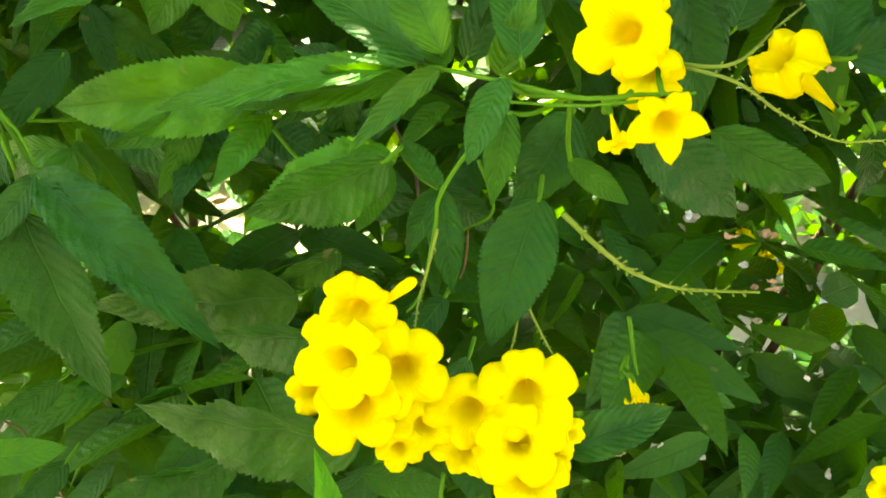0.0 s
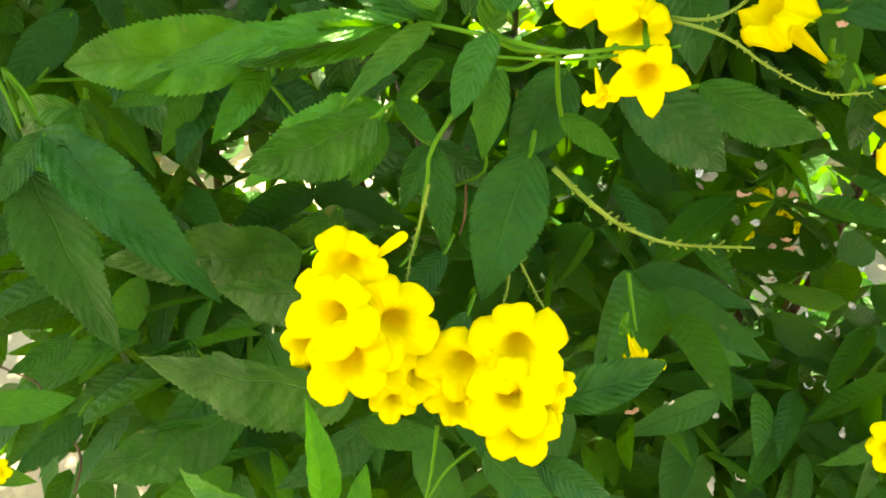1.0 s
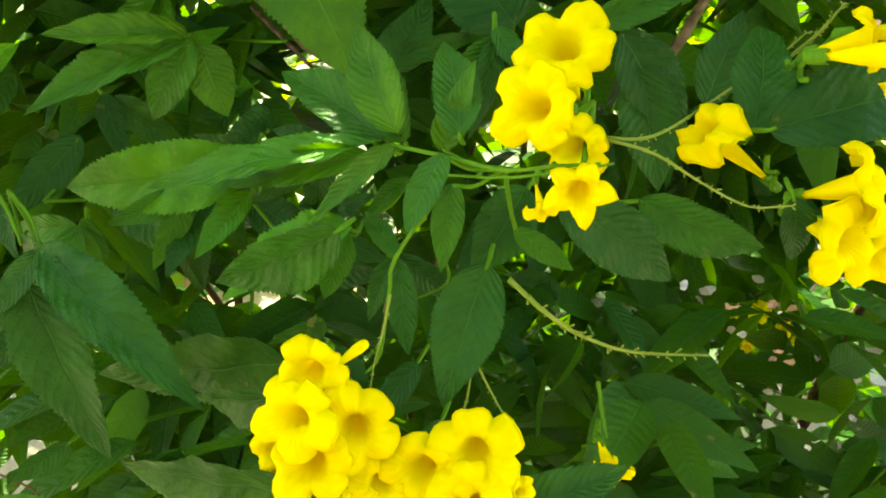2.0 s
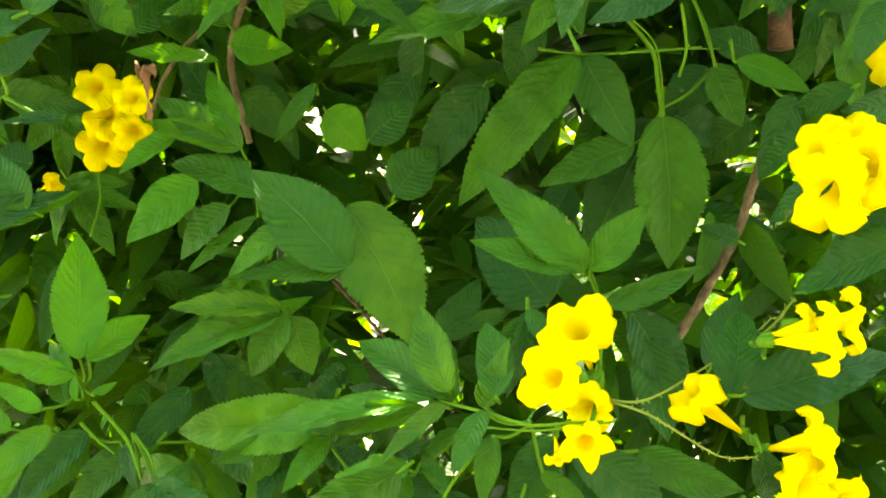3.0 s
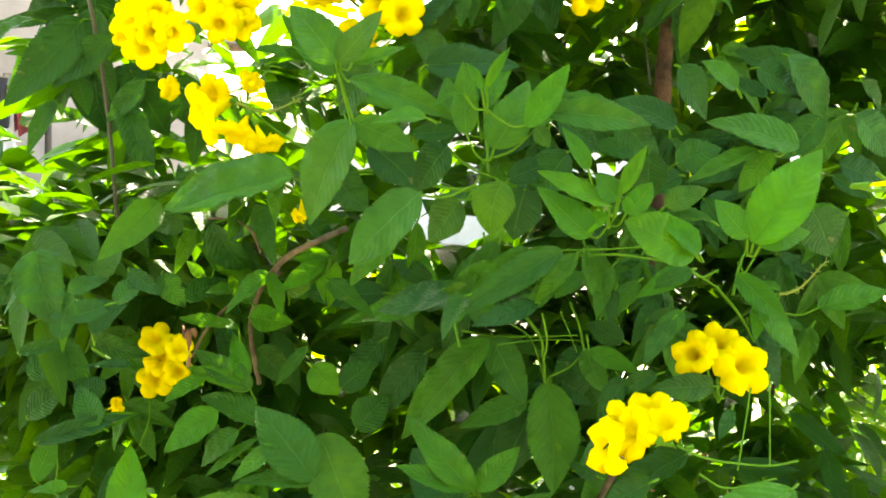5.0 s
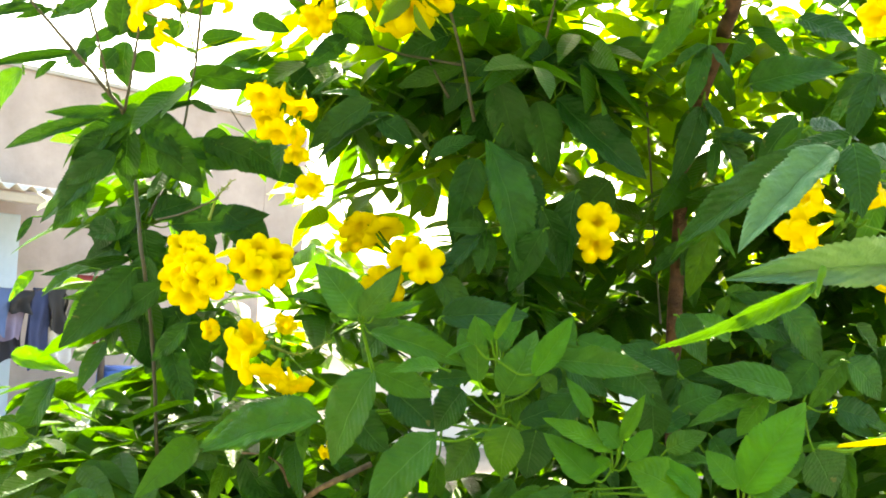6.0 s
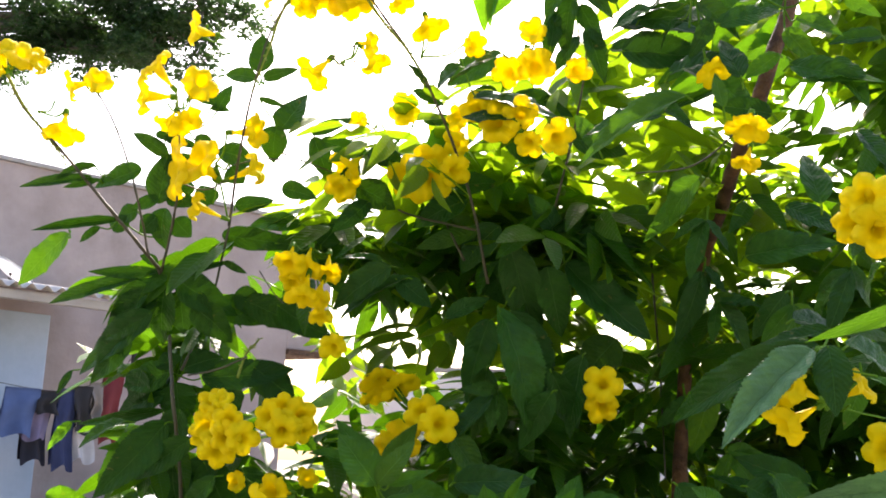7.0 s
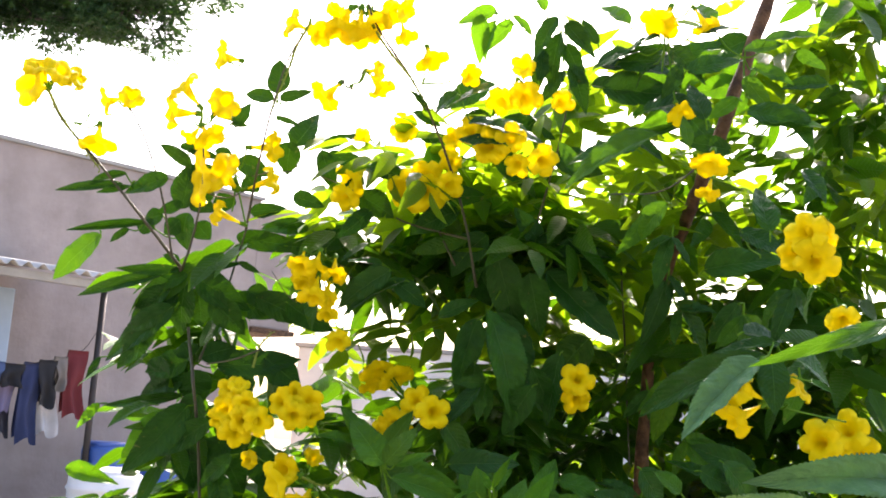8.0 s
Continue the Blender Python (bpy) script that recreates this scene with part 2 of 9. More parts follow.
def tube(points, radii, sides=7, wobble=0.0, seed=0):
    """Verts and faces of a tapered tube through the points."""
    rng = random.Random(seed)
    pts = [Vector(p) for p in points]
    verts, faces = [], []
    side = Vector((1, 0, 0))
    for i, p in enumerate(pts):
        way = (pts[min(i + 1, len(pts) - 1)] - pts[max(i - 1, 0)]).normalized()
        if abs(way.dot(side)) > 0.9:
            side = Vector((0, 1, 0)) if abs(way.y) < 0.9 else Vector((0, 0, 1))
        a = (side - way * side.dot(way)).normalized()
        b = way.cross(a)
        side = a
        for k in range(sides):
            g = 2 * math.pi * k / sides
            r = radii[i] * (1 + wobble * rng.uniform(-1, 1))
            verts.append(p + (a * math.cos(g) + b * math.sin(g)) * r)
    for i in range(len(pts) - 1):
        for k in range(sides):
            k2 = (k + 1) % sides
            faces.append((i * sides + k, i * sides + k2, (i + 1) * sides + k2, (i + 1) * sides + k))
    faces.append(tuple(range(sides))[::-1])
    faces.append(tuple((len(pts) - 1) * sides + k for k in range(sides)))
    return verts, faces


def smooth_line(points, steps=6):
    """Catmull-Rom through the points."""
    p = [Vector(q) for q in points]
    p = [p[0] * 2 - p[1]] + p + [p[-1] * 2 - p[-2]]
    out = []
    for i in range(1, len(p) - 2):
        for s in range(steps):
            t = s / steps
            a, b, c, d = p[i - 1], p[i], p[i + 1], p[i + 2]
            out.append(0.5 * ((2 * b) + (c - a) * t + (2 * a - 5 * b + 4 * c - d) * t * t + (3 * b - a - 3 * c + d) * t ** 3))
    out.append(p[-2])
    return out


def joined(pieces):
    verts, faces = [], []
    for v, f in pieces:
        n = len(verts)
        verts += v
        faces += [tuple(i + n for i in face) for face in f]
    return verts, faces


# ---- leaf and flower shapes, each built once ----
def leaf_outline(u):
    """Half width of a lance-shaped leaflet, 1 at its widest."""
    return max(0.0, (u ** 0.58) * ((1 - u) ** 0.97) / 0.4826)


def leaf_shape(seed, teeth=33, across=(0.0, 0.5, 0.86, 1.0)):
    rng = random.Random(seed)
    curl, fold, sway, twist = rng.uniform(0.0, 0.38), rng.uniform(0.3, 1.35), rng.uniform(-0.12, 0.12), rng.uniform(-0.9, 0.9)
    n = teeth * 2
    cols = [-c for c in across[:0:-1]] + list(across)
    ph = rng.uniform(0, 6)
    notch = [rng.uniform(0.89, 0.965) for _ in range(teeth + 1)]
    verts, uvs = [], []
    for i in range(n + 1):
        u = i / n
        plump = leaf_outline(u) * (1 + 0.04 * math.sin(u * 9 + ph))
        for c in cols:
            edge = abs(c) == 1.0
            w = plump * ((1.0 if i % 2 else notch[i // 2]) if edge else 1.0)
            y = 0.5 * c * w
            lean = 0.014 if edge and i % 2 and 0 < i < n else 0.0
            z = fold * 0.36 * abs(y) * (1 - 0.5 * abs(c)) - curl * u * u + 0.022 * math.sin(u * 7 + ph) * c * w
            z += twist * y * (u - 0.5) * 0.5 + 0.010 * math.sin(u * 40 + ph * c) * abs(c) * w
            z += 0.018 * math.sin(u * 15 + ph * 2 + 1.7 * c) * c * c * w + 0.012 * math.sin(u * 23 - 2.5 * c + ph) * w
            verts.append((u + lean * w, y + sway * 4 * u * (1 - u) * 0.6, z))
            uvs.append((u, 0.5 + 0.5 * c))
    k = len(cols)
    faces = [(i * k + j, (i + 1) * k + j, (i + 1) * k + j + 1, i * k + j + 1) for i in range(n) for j in range(k - 1)]
    return verts, faces, uvs


def data_of(name, verts, faces, uvs, materials, slots=None):
    ob = mesh_object(name, verts, faces, materials, uvs=uvs)
    me = ob.data
    if slots:
        me.polygons.foreach_set("material_index", slots)
    bpy.data.objects.remove(ob)
    return me


LEAF_DATA = {tone: [data_of("leaflet", *leaf_shape(s), [mat]) for s in range(9)] for tone, mat in LEAF.items()}


def trumpet_shape(seed, wide=0.5, sides=40, bud=False, star=False):
    """A trumpet flower along +z: calyx at 0, lobes at 1; the lip is 2*wide across."""
    rng = random.Random(seed)
    ph = [rng.uniform(-0.16, 0.16) for _ in range(5)]
    size = [rng.uniform(0.88, 1.12) for _ in range(5)]
    bend = [rng.uniform(-0.14, 0.16) for _ in range(5)]
    side = rng.uniform(-0.10, 0.10)
    if bud:
        outer = [(0.0, 0.055), (0.2, 0.08), (0.45, 0.13), (0.7, 0.17), (0.88, 0.16), (0.97, 0.11), (1.0, 0.03)]
        inner = []
    else:
        outer = [(0.0, 0.05), (0.13, 0.065), (0.26, 0.09), (0.42, 0.16), (0.58, 0.215), (0.72, 0.25), (0.82, 0.285), (0.89, 0.34), (0.95, 0.43), (1.0, 0.58), (1.015, 0.80), (0.98, 0.93), (0.94, 1.0)]
        inner = [(0.95, 0.985), (0.99, 0.80), (0.985, 0.58), (0.935, 0.42), (0.87, 0.325), (0.82, 0.275), (0.76, 0.245), (0.68, 0.215), (0.58, 0.17), (0.52, 0.09), (0.50, 0.0)]
    rings = [(z, r, 0.35 * i / len(outer)) for i, (z, r) in enumerate(outer)]
    rings += [(z, r, 0.40 + 0.6 * i / max(1, len(inner) - 1)) for i, (z, r) in enumerate(inner)]
    verts, uvs, faces = [], [], []
    for z, r, v in rings:
        for k in range(sides):
            g = 2 * math.pi * k / sides
            lobe_at = g / (2 * math.pi) * 5
            i = int(lobe_at) % 5
            local = lobe_at - int(lobe_at) - 0.5
            flare = max(0.0, (r - 0.34) / 0.66) if not bud else 0.0
            notch = 1 - (0.46 * flare * (abs(local) * 2) ** 1.1 if star else 0.24 * flare * (abs(local) * 2) ** 4)
            rr = r * notch * (1 + (size[i] - 1) * flare)
            zz = z + flare * (bend[i] * 0.6 + 0.09 * math.cos(local * 6.28) + 0.03 * math.sin(local * 18 + ph[i] * 30)) - flare * flare * 0.10
            tube_r = 1 + 0.10 * math.cos(2 * g) * (1 - flare)
            verts.append((rr * wide * 1.08 * tube_r * math.cos(g) + side * z * z * (1 - flare * 0.3), rr * wide * 1.08 * math.sin(g), zz))
            uvs.append((k / sides, v))
    n = len(rings)
    for j in range(n - 1):
        for k in range(sides):
            k2 = (k + 1) % sides
            faces.append((j * sides + k, j * sides + k2, (j + 1) * sides + k2, (j + 1) * sides + k))
    slots = [0] * len(faces)
    # calyx with five points
    base = len(verts)
    for z, r in ((-0.06, 0.02), (-0.03, 0.075), (0.06, 0.085), (0.16, 0.088)):
        for k in range(10):
            g = 2 * math.pi * k / 10
            tip = 0.05 if z > 0.1 and k % 2 else 0.0
            verts.append((r * 1.0 * math.cos(g), r * math.sin(g), z + tip))
            uvs.append((k / 10, 0))
    for j in range(3):
        for k in range(10):
            k2 = (k + 1) % 10
            faces.append((base + j * 10 + k, base + j * 10 + k2, base + (j + 1) * 10 + k2, base + (j + 1) * 10 + k))
            slots.append(1)
    return verts, faces, uvs, slots


def flower_data(name, seed, bud=False, mats=None, star=False):
    v, f, uv, s = trumpet_shape(seed, bud=bud, star=star)
    return data_of(name, v, f, uv, mats or [PETAL, GREEN_STEM], s)


FLOWER = [flower_data("flower", s) for s in range(7)]
STAR = flower_data("flower", 12, star=True)
BUD = [flower_data("bud", s, True) for s in range(2)]


def dry_shape():
    v, f, uv, s = trumpet_shape(31)
    out = []
    for x, y, z in v:
        p = Vector((x, y, z))
        k = noise.noise(p * 5.0) * 0.16
        out.append((x * 0.62 + k, y * 0.62 - k * 0.6, z * 1.05 + 0.5 * noise.noise(p * 3.0 + Vector((3, 1, 7))) * 0.3))
    return data_of("dry_flower", out, f, uv, [DRY, DRY], s)


DRY_FLOWER = dry_shape()


# ---- ground ----
def ground_sheet():
    bm = bmesh.new()
    n, half = 60, 60.0
    grid = {}
    for i in range(n + 1):
        for j in range(n + 1):
            a, b = (i / n * 2 - 1), (j / n * 2 - 1)
            x, y = half * a * abs(a) ** 1.6, half * b * abs(b) ** 1.6
            grid[i, j] = bm.verts.new((x, y, 0.03 * noise.noise(Vector((x * 0.8, y * 0.8, 0)))))
    for i in range(n):
        for j in range(n):
            bm.faces.new((grid[i, j], grid[i + 1, j], grid[i + 1, j + 1], grid[i, j + 1]))
    ob = part("ground", bm, GROUND, smooth=True)
    far = bpy.data.objects["ground"]
    tagged(far, "dry pale earth yard with dusty patches", "ground", kind="structure")
    return ob


ground_sheet()

# ---- house across the yard; its own axes: x along the wall, -y towards the bush ----
HOUSE = pose(-8.10, 10.29, 0, 0, 0, 60.17)
house = thing("house", HOUSE, "single-storey house with stained pinkish plaster wall and flat roof", "house")


def walls():
    bm = bmesh.new()
    box(bm, -6.0, 0, 0, 3.85, 0.25, 4.6)
    part("wall", bm, PLASTER, house)
    bm = bmesh.new()
    box(bm, 3.60, 0.25, 0, 3.85, 6.0, 4.6)
    box(bm, -6.0, 0.25, 0, -5.75, 6.0, 4.6)
    box(bm, -5.75, 5.75, 0, 3.60, 6.0, 4.6)
    part("wall", bm, PLASTER, house)
    bm = bmesh.new()
    box(bm, -5.75, 0.25, 3.3, 3.60, 5.75, 3.45)
    part("roof", bm, CONCRETE, house, "flat concrete roof slab")
    bm = bmesh.new()
    box(bm, 3.853, 0.0, 2.78, 4.58, 1.4, 4.58, 0.02)
    part("upper_box", bm, PLASTER, house, "plastered box jutting past the wall's end")
    bm = bmesh.new()
    box(bm, -6.05, -0.04, 4.603, 3.9, 0.3, 4.66, 0.015)
    part("coping", bm, CONCRETE, house)
    bm = bmesh.new()
    box(bm, 3.86, -0.06, 2.70, 4.62, 1.45, 2.777, 0.01)
    part("ledge", bm, BARK, house, "brown weathered ledge")


walls()


def lean_to():
    top = thing("lean_to_roof", HOUSE, "grey corrugated cement sheet roof on an iron post", "roof")
    verts, faces = [], []
    nx, ny = 260, 3
    for layer in range(2):
        for i in range(nx + 1):
            x = -5.2 + 5.62 * i / nx
            for j in range(ny + 1):
                t = j / ny
                y = -0.02 - 2.36 * t
                z = 3.18 - 0.30 * t + 0.028 * math.sin(x * 2 * math.pi / 0.155) - layer * 0.008
                verts.append((x, y, z))
    k = ny + 1
    half = (nx + 1) * k
    for i in range(nx):
        for j in range(ny):
            a = i * k + j
            faces.append((a, a + k, a + k + 1, a + 1))
            faces.append((half + a, half + a + 1, half + a + k + 1, half + a + k))
    for i in range(nx):
        a = i * k + ny
        faces.append((a, a + k, half + a + k, half + a))
    mesh_object("sheet", verts, faces, SHEET, None).parent = top
    bm = bmesh.new()
    box(bm, -5.2, -2.30, 2.745, 0.40, -2.18, 2.835, 0.01)
    part("beam", bm, CONCRETE, top)
    v, f = tube([(0.34, -2.24, 0), (0.34, -2.24, 2.74)], [0.035, 0.035], 10)
    mesh_object("post", v, f, IRON, None).parent = top
    v, f = tube([(-4.9, -2.24, 0), (-4.9, -2.24, 2.74)], [0.035, 0.035], 10)
    mesh_object("post", v, f, IRON, None).parent = top


lean_to()


def pillar():
    bm = bmesh.new()
    box(bm, -1.7, -1.35, 0, -0.21, -1.05, 2.72, 0.015)
    ob = part("wall_stub", bm, BLUEWALL)
    ob.matrix_basis = HOUSE
    tagged(ob, "light blue painted wall stub under the lean-to", "wall", kind="structure")


pillar()


def cloth(x, wide, top, long, color, seed, label, back=0.0):
    """A garment hung over the line, with folds and a fold-over at the top."""
    rng = random.Random(seed)
    mat = plain("cloth_" + label.split()[0], color, tuple(c * 1.25 for c in color), 0.95, 8, 120, 0.2, 0.001)
    verts, faces = [], []
    nx, nz = 14, 16
    p1, p2 = rng.uniform(0, 6), rng.uniform(0, 6)
    for layer in (-1, 1):
        for i in range(nx + 1):
            a = i / nx
            for j in range(nz + 1):
                b = j / nz
                drop = long * b * (0.92 if layer > 0 else 1.0) * (1 + 0.05 * math.sin(a * 7 + p1))
                y = layer * (0.012 + 0.03 * b) + 0.035 * b * math.sin(a * 9 + p2) + 0.015 * math.sin(b * 8 + a * 4)
                verts.append((x + wide * (a - 0.5) * (1 - 0.16 * b * math.sin(a * 3 + p2)) + 0.02 * math.sin(b * 5 + p1), y, -drop + (0.01 if j == 0 else 0)))
    k = nz + 1
    half = (nx + 1) * k
    for layer in range(2):
        for i in range(nx):
            for j in range(nz):
                a = layer * half + i * k + j
                faces.append((a, a + k, a + k + 1, a + 1))
    for i in range(nx):
        faces.append((i * k, (i + 1) * k, half + (i + 1) * k, half + i * k))
    ob = mesh_object("garment", verts, faces, mat)
    ob.matrix_basis = HOUSE @ pose(0, -2.2 + back, top)
    return tagged(ob, label + " garment hung over the washing line", "garment", "washing on the line")


cloth(-0.80, 0.34, 1.90, 0.45, (0.05, 0.085, 0.19), 1, "blue")
cloth(-0.53, 0.21, 1.89, 0.22, (0.012, 0.012, 0.014), 3, "black")
cloth(-0.59, 0.24, 1.895, 0.48, (0.15, 0.13, 0.21), 2, "lilac", 0.07)
cloth(-0.55, 0.26, 1.895, 0.70, (0.016, 0.018, 0.03), 8, "dark", 0.14)
cloth(-0.33, 0.20, 1.92, 0.77, (0.022, 0.032, 0.085), 4, "navy")
cloth(-0.165, 0.18, 1.955, 0.46, (0.016, 0.016, 0.018), 5, "charcoal", -0.03)
cloth(-0.10, 0.20, 1.96, 0.74, (0.42, 0.42, 0.43), 9, "white", 0.09)
cloth(-0.035, 0.13, 2.00, 0.33, (0.15, 0.135, 0.12), 6, "grey", -0.04)
cloth(0.115, 0.21, 2.08, 0.66, (0.11, 0.015, 0.018), 7, "maroon", -0.03)
v, f = tube(smooth_line([(-1.6, -2.2, 2.02), (-0.62, -2.2, 1.90), (-0.25, -2.2, 1.94), (0.166, -2.2, 2.08), (0.34, -2.2, 2.32)], 8), [0.004] * 33, 5)
line = mesh_object("washing_line", v, f, IRON)
line.matrix_basis = HOUSE
tagged(line, "thin dark washing line under the lean-to", "rope")


def lathe(bm, profile, sides=28, at=(0, 0)):
    rings = []
    for r, z in profile:
        rings.append([bm.verts.new((at[0] + r * math.cos(2 * math.pi * k / sides), at[1] + r * math.sin(2 * math.pi * k / sides), z)) for k in range(sides)])
    for a, b in zip(rings, rings[1:]):
        for k in range(sides):
            bm.faces.new((a[k], a[(k + 1) % sides], b[(k + 1) % sides], b[k]))
    bm.faces.new(rings[0][::-1])
    bm.faces.new(rings[-1])


def barrel(x, y, r, h, mat, label, ribs=2):
    ob = thing("water_drum", HOUSE @ pose(x, y, 0.0), label, "drum", "drums by the house")
    bm = bmesh.new()
    prof = [(r * 0.93, 0.0), (r, 0.03)]
    for i in range(ribs):
        z = h * (i + 1) / (ribs + 1)
        prof += [(r, z - 0.03), (r * 1.045, z - 0.012), (r * 1.045, z + 0.012), (r, z + 0.03)]
    prof += [(r, h - 0.06), (r * 0.97, h - 0.02), (r * 0.9, h)]
    lathe(bm, prof)
    part("body", bm, mat, ob, smooth=True)
    bm = bmesh.new()
    lathe(bm, [(r * 0.86, h + 0.003), (r * 0.86, h + 0.03), (r * 0.80, h + 0.045)])
    part("lid", bm, mat, ob)


barrel(0.62, -2.15, 0.25, 1.13, BARREL, "blue plastic water drum with ribs on the ground")
barrel(1.35, -1.9, 0.29, 1.0, BARREL, "blue plastic water drum with ribs on the ground")
barrel(0.26, -2.85, 0.36, 0.90, WHITEP, "white ribbed plastic water tank on the ground", 5)


def stair_side():
    bm = bmesh.new()
    a = [(1.55, 0.35), (2.25, 1.35), (2.45, 1.35), (2.45, 0.0), (1.55, 0.0)]
    front = [bm.verts.new((x, -1.15, z)) for x, z in a]
    back = [bm.verts.new((x, -0.95, z)) for x, z in a]
    bm.faces.new(front)
    bm.faces.new(back[::-1])
    for i in range(len(a)):
        bm.faces.new((front[i], back[i], back[(i + 1) % 5], front[(i + 1) % 5]))
    bmesh.ops.bevel(bm, geom=bm.edges[:], offset=0.012, segments=2, affect="EDGES")
    ob = part("stair_parapet", bm, PALE)
    ob.matrix_basis = HOUSE
    tagged(ob, "pale plastered sloping stair side wall", "parapet", kind="structure")


stair_side()


def dish():
    ob = thing("roof_dish", HOUSE @ pose(-0.86, -1.75, 3.0, 0, 0, 0), "white metal dish on the lean-to roof", "dish")
    bm = bmesh.new()
    rings = []
    for j in range(7):
        r = 0.25 * j / 6
        rings.append([bm.verts.new((r * math.cos(k * math.pi / 10), r * math.sin(k * math.pi / 10) * 0.9, 0.32 * r * r / 0.09 * 0.3)) for k in range(20)] if j else [bm.verts.new((0, 0, 0))])
    for k in range(20):
        bm.faces.new((rings[0][0], rings[1][k], rings[1][(k + 1) % 20]))
    for a, b in zip(rings[1:], rings[2:]):
        for k in range(20):
            bm.faces.new((a[k], b[k], b[(k + 1) % 20], a[(k + 1) % 20]))
    bmesh.ops.solidify(bm, geom=bm.faces[:], thickness=0.008)
    bowl = part("bowl", bm, WHITEP, ob, smooth=True)
    bowl.matrix_basis = pose(0, 0, 0.03, 42, 0, 35)
    v, f = tube([(0, 0, -0.06), (0, 0, 0.06)], [0.018, 0.018], 8)
    mesh_object("mast", v, f, IRON).parent = ob


dish()


def yard_wall():
    bm = bmesh.new()
    box(bm, -6.2, 15.6, 0, 14.0, 15.85, 2.65, 0.02)
    ob = part("yard_wall", bm, PALE)
    tagged(ob, "pale plastered yard wall with rain stains", "wall", kind="structure")
    bm = bmesh.new()
    box(bm, -6.25, 15.56, 2.653, 14.05, 15.9, 2.72, 0.01)
    tagged(part("yard_coping", bm, CONCRETE), "grey concrete coping on the yard wall", "coping", kind="structure")


yard_wall()


# unseen wall, added this tall to block low skylight on the bush front
def wall_behind():
    bm = bmesh.new()
    box(bm, -6.0, -2.85, 0, 7.0, -2.6, 5.2, 0.02)
    tagged(part("wall_south", bm, SHADE_WALL), "unseen plain dark wall added behind the camera to cut skylight", "wall", kind="structure")


wall_behind()


# ---- loose foliage: many small folded leaflets in one mesh ----
def sprig_mesh(name, clumps, per, size, material, parent, seed, droop=0.5, coarse=False):
    """clumps: centre, radii, count. Each sprig is a small pinnate leaf with paired leaflets."""
    rng = np.random.default_rng(seed)
    prof = np.array([[0, 0, 0], [0.22, 0.36, 0.05], [0.22, 0, 0], [0.22, -0.36, 0.05], [0.5, 0.5, 0.06], [0.5, 0, -0.02], [0.5, -0.5, 0.06],
                     [0.78, 0.28, 0.0], [0.78, 0, -0.06], [0.78, -0.28, 0.0], [1.0, 0, -0.14]])
    tri = [(0, 2, 1), (0, 3, 2), (1, 2, 5, 4), (2, 3, 6, 5), (4, 5, 8, 7), (5, 6, 9, 8), (7, 8, 10), (8, 9, 10)]
    if not coarse:
        us = (0.1, 0.26, 0.44, 0.62, 0.8, 0.92)
        hs = [0.5 * leaf_outline(u) * (1.0 if i % 2 else 0.93) for i, u in enumerate(us)]
        rows = [(0, 0, 0)]
        for u, h in zip(us, hs):
            rows += [(u, h, 0.12 * h - 0.14 * u * u), (u, 0, -0.14 * u * u), (u, -h, 0.12 * h - 0.14 * u * u)]
        rows.append((1.0, 0, -0.14))
        prof = np.array(rows)
        tri = [(0, 2, 1), (0, 3, 2)]
        for i in range(len(us) - 1):
            a = 1 + 3 * i
            tri += [(a, a + 1, a + 4, a + 3), (a + 1, a + 2, a + 5, a + 4)]
        n = len(rows)
        tri += [(n - 4, n - 3, n - 1), (n - 3, n - 2, n - 1)]
    verts, faces, uvs = [], [], []
    base_uv = np.c_[prof[:, 0], 0.5 + prof[:, 1]]
    total = 0
    for centre, radii, count in clumps:
        d = rng.normal(size=(count, 3))
        d /= np.linalg.norm(d, axis=1)[:, None]
        r = rng.uniform(0.05, 1, size=(count, 1)) ** 0.45
        at = np.array(centre) + d * r * np.array(radii)
        for p in at:
            yaw, pitch = rng.uniform(0, 2 * np.pi), rng.uniform(-0.6, 0.7) - droop * 0.4
            ahead = np.array([np.cos(yaw) * np.cos(pitch), np.sin(yaw) * np.cos(pitch), np.sin(pitch)])
            sidev = np.cross(ahead, (0, 0, 1))
            sidev /= np.linalg.norm(sidev) + 1e-9
            long = size * rng.uniform(0.8, 1.5)
            for k in range(per):
                a = k // 2
                sign = 1 if k % 2 else -1
                last = k == per - 1
                root = p + ahead * long * 0.42 * a
                way = ahead + (0 if last else sign * 0.95) * sidev + np.array([0, 0, -droop * rng.uniform(0.1, 1.1)]) + rng.normal(size=3) * 0.15
                way /= np.linalg.norm(way)
                up = np.array([0, 0, 1.0]) + rng.normal(size=3) * 0.55
                y = np.cross(up, way)
                y /= np.linalg.norm(y) + 1e-9
                z = np.cross(way, y)
                ln = size * rng.uniform(0.7, 1.25)
                wd = ln * rng.uniform(0.40, 0.54)
                verts.append(root + prof[:, :1] * ln * way + prof[:, 1:2] * wd * y + prof[:, 2:] * ln * z)
                faces += [tuple(i + total for i in t) for t in tri]
                uvs.append(base_uv)
                total += len(prof)
    ob = mesh_object(name, np.concatenate(verts), faces, material, None, np.concatenate(uvs))
    if parent is not None:
        attach(ob, parent)
        tagged(ob, kind="stuff")
    return ob


# ---- the flowering bushes ----
bushes = {}


def bush_thing(key, x, y, label):
    ob = thing("trumpet_bush", pose(x, y, 0), label, "bush", "flowering bushes")
    ob["at"] = (x, y, 0.0)
    bushes[key] = ob
    return ob


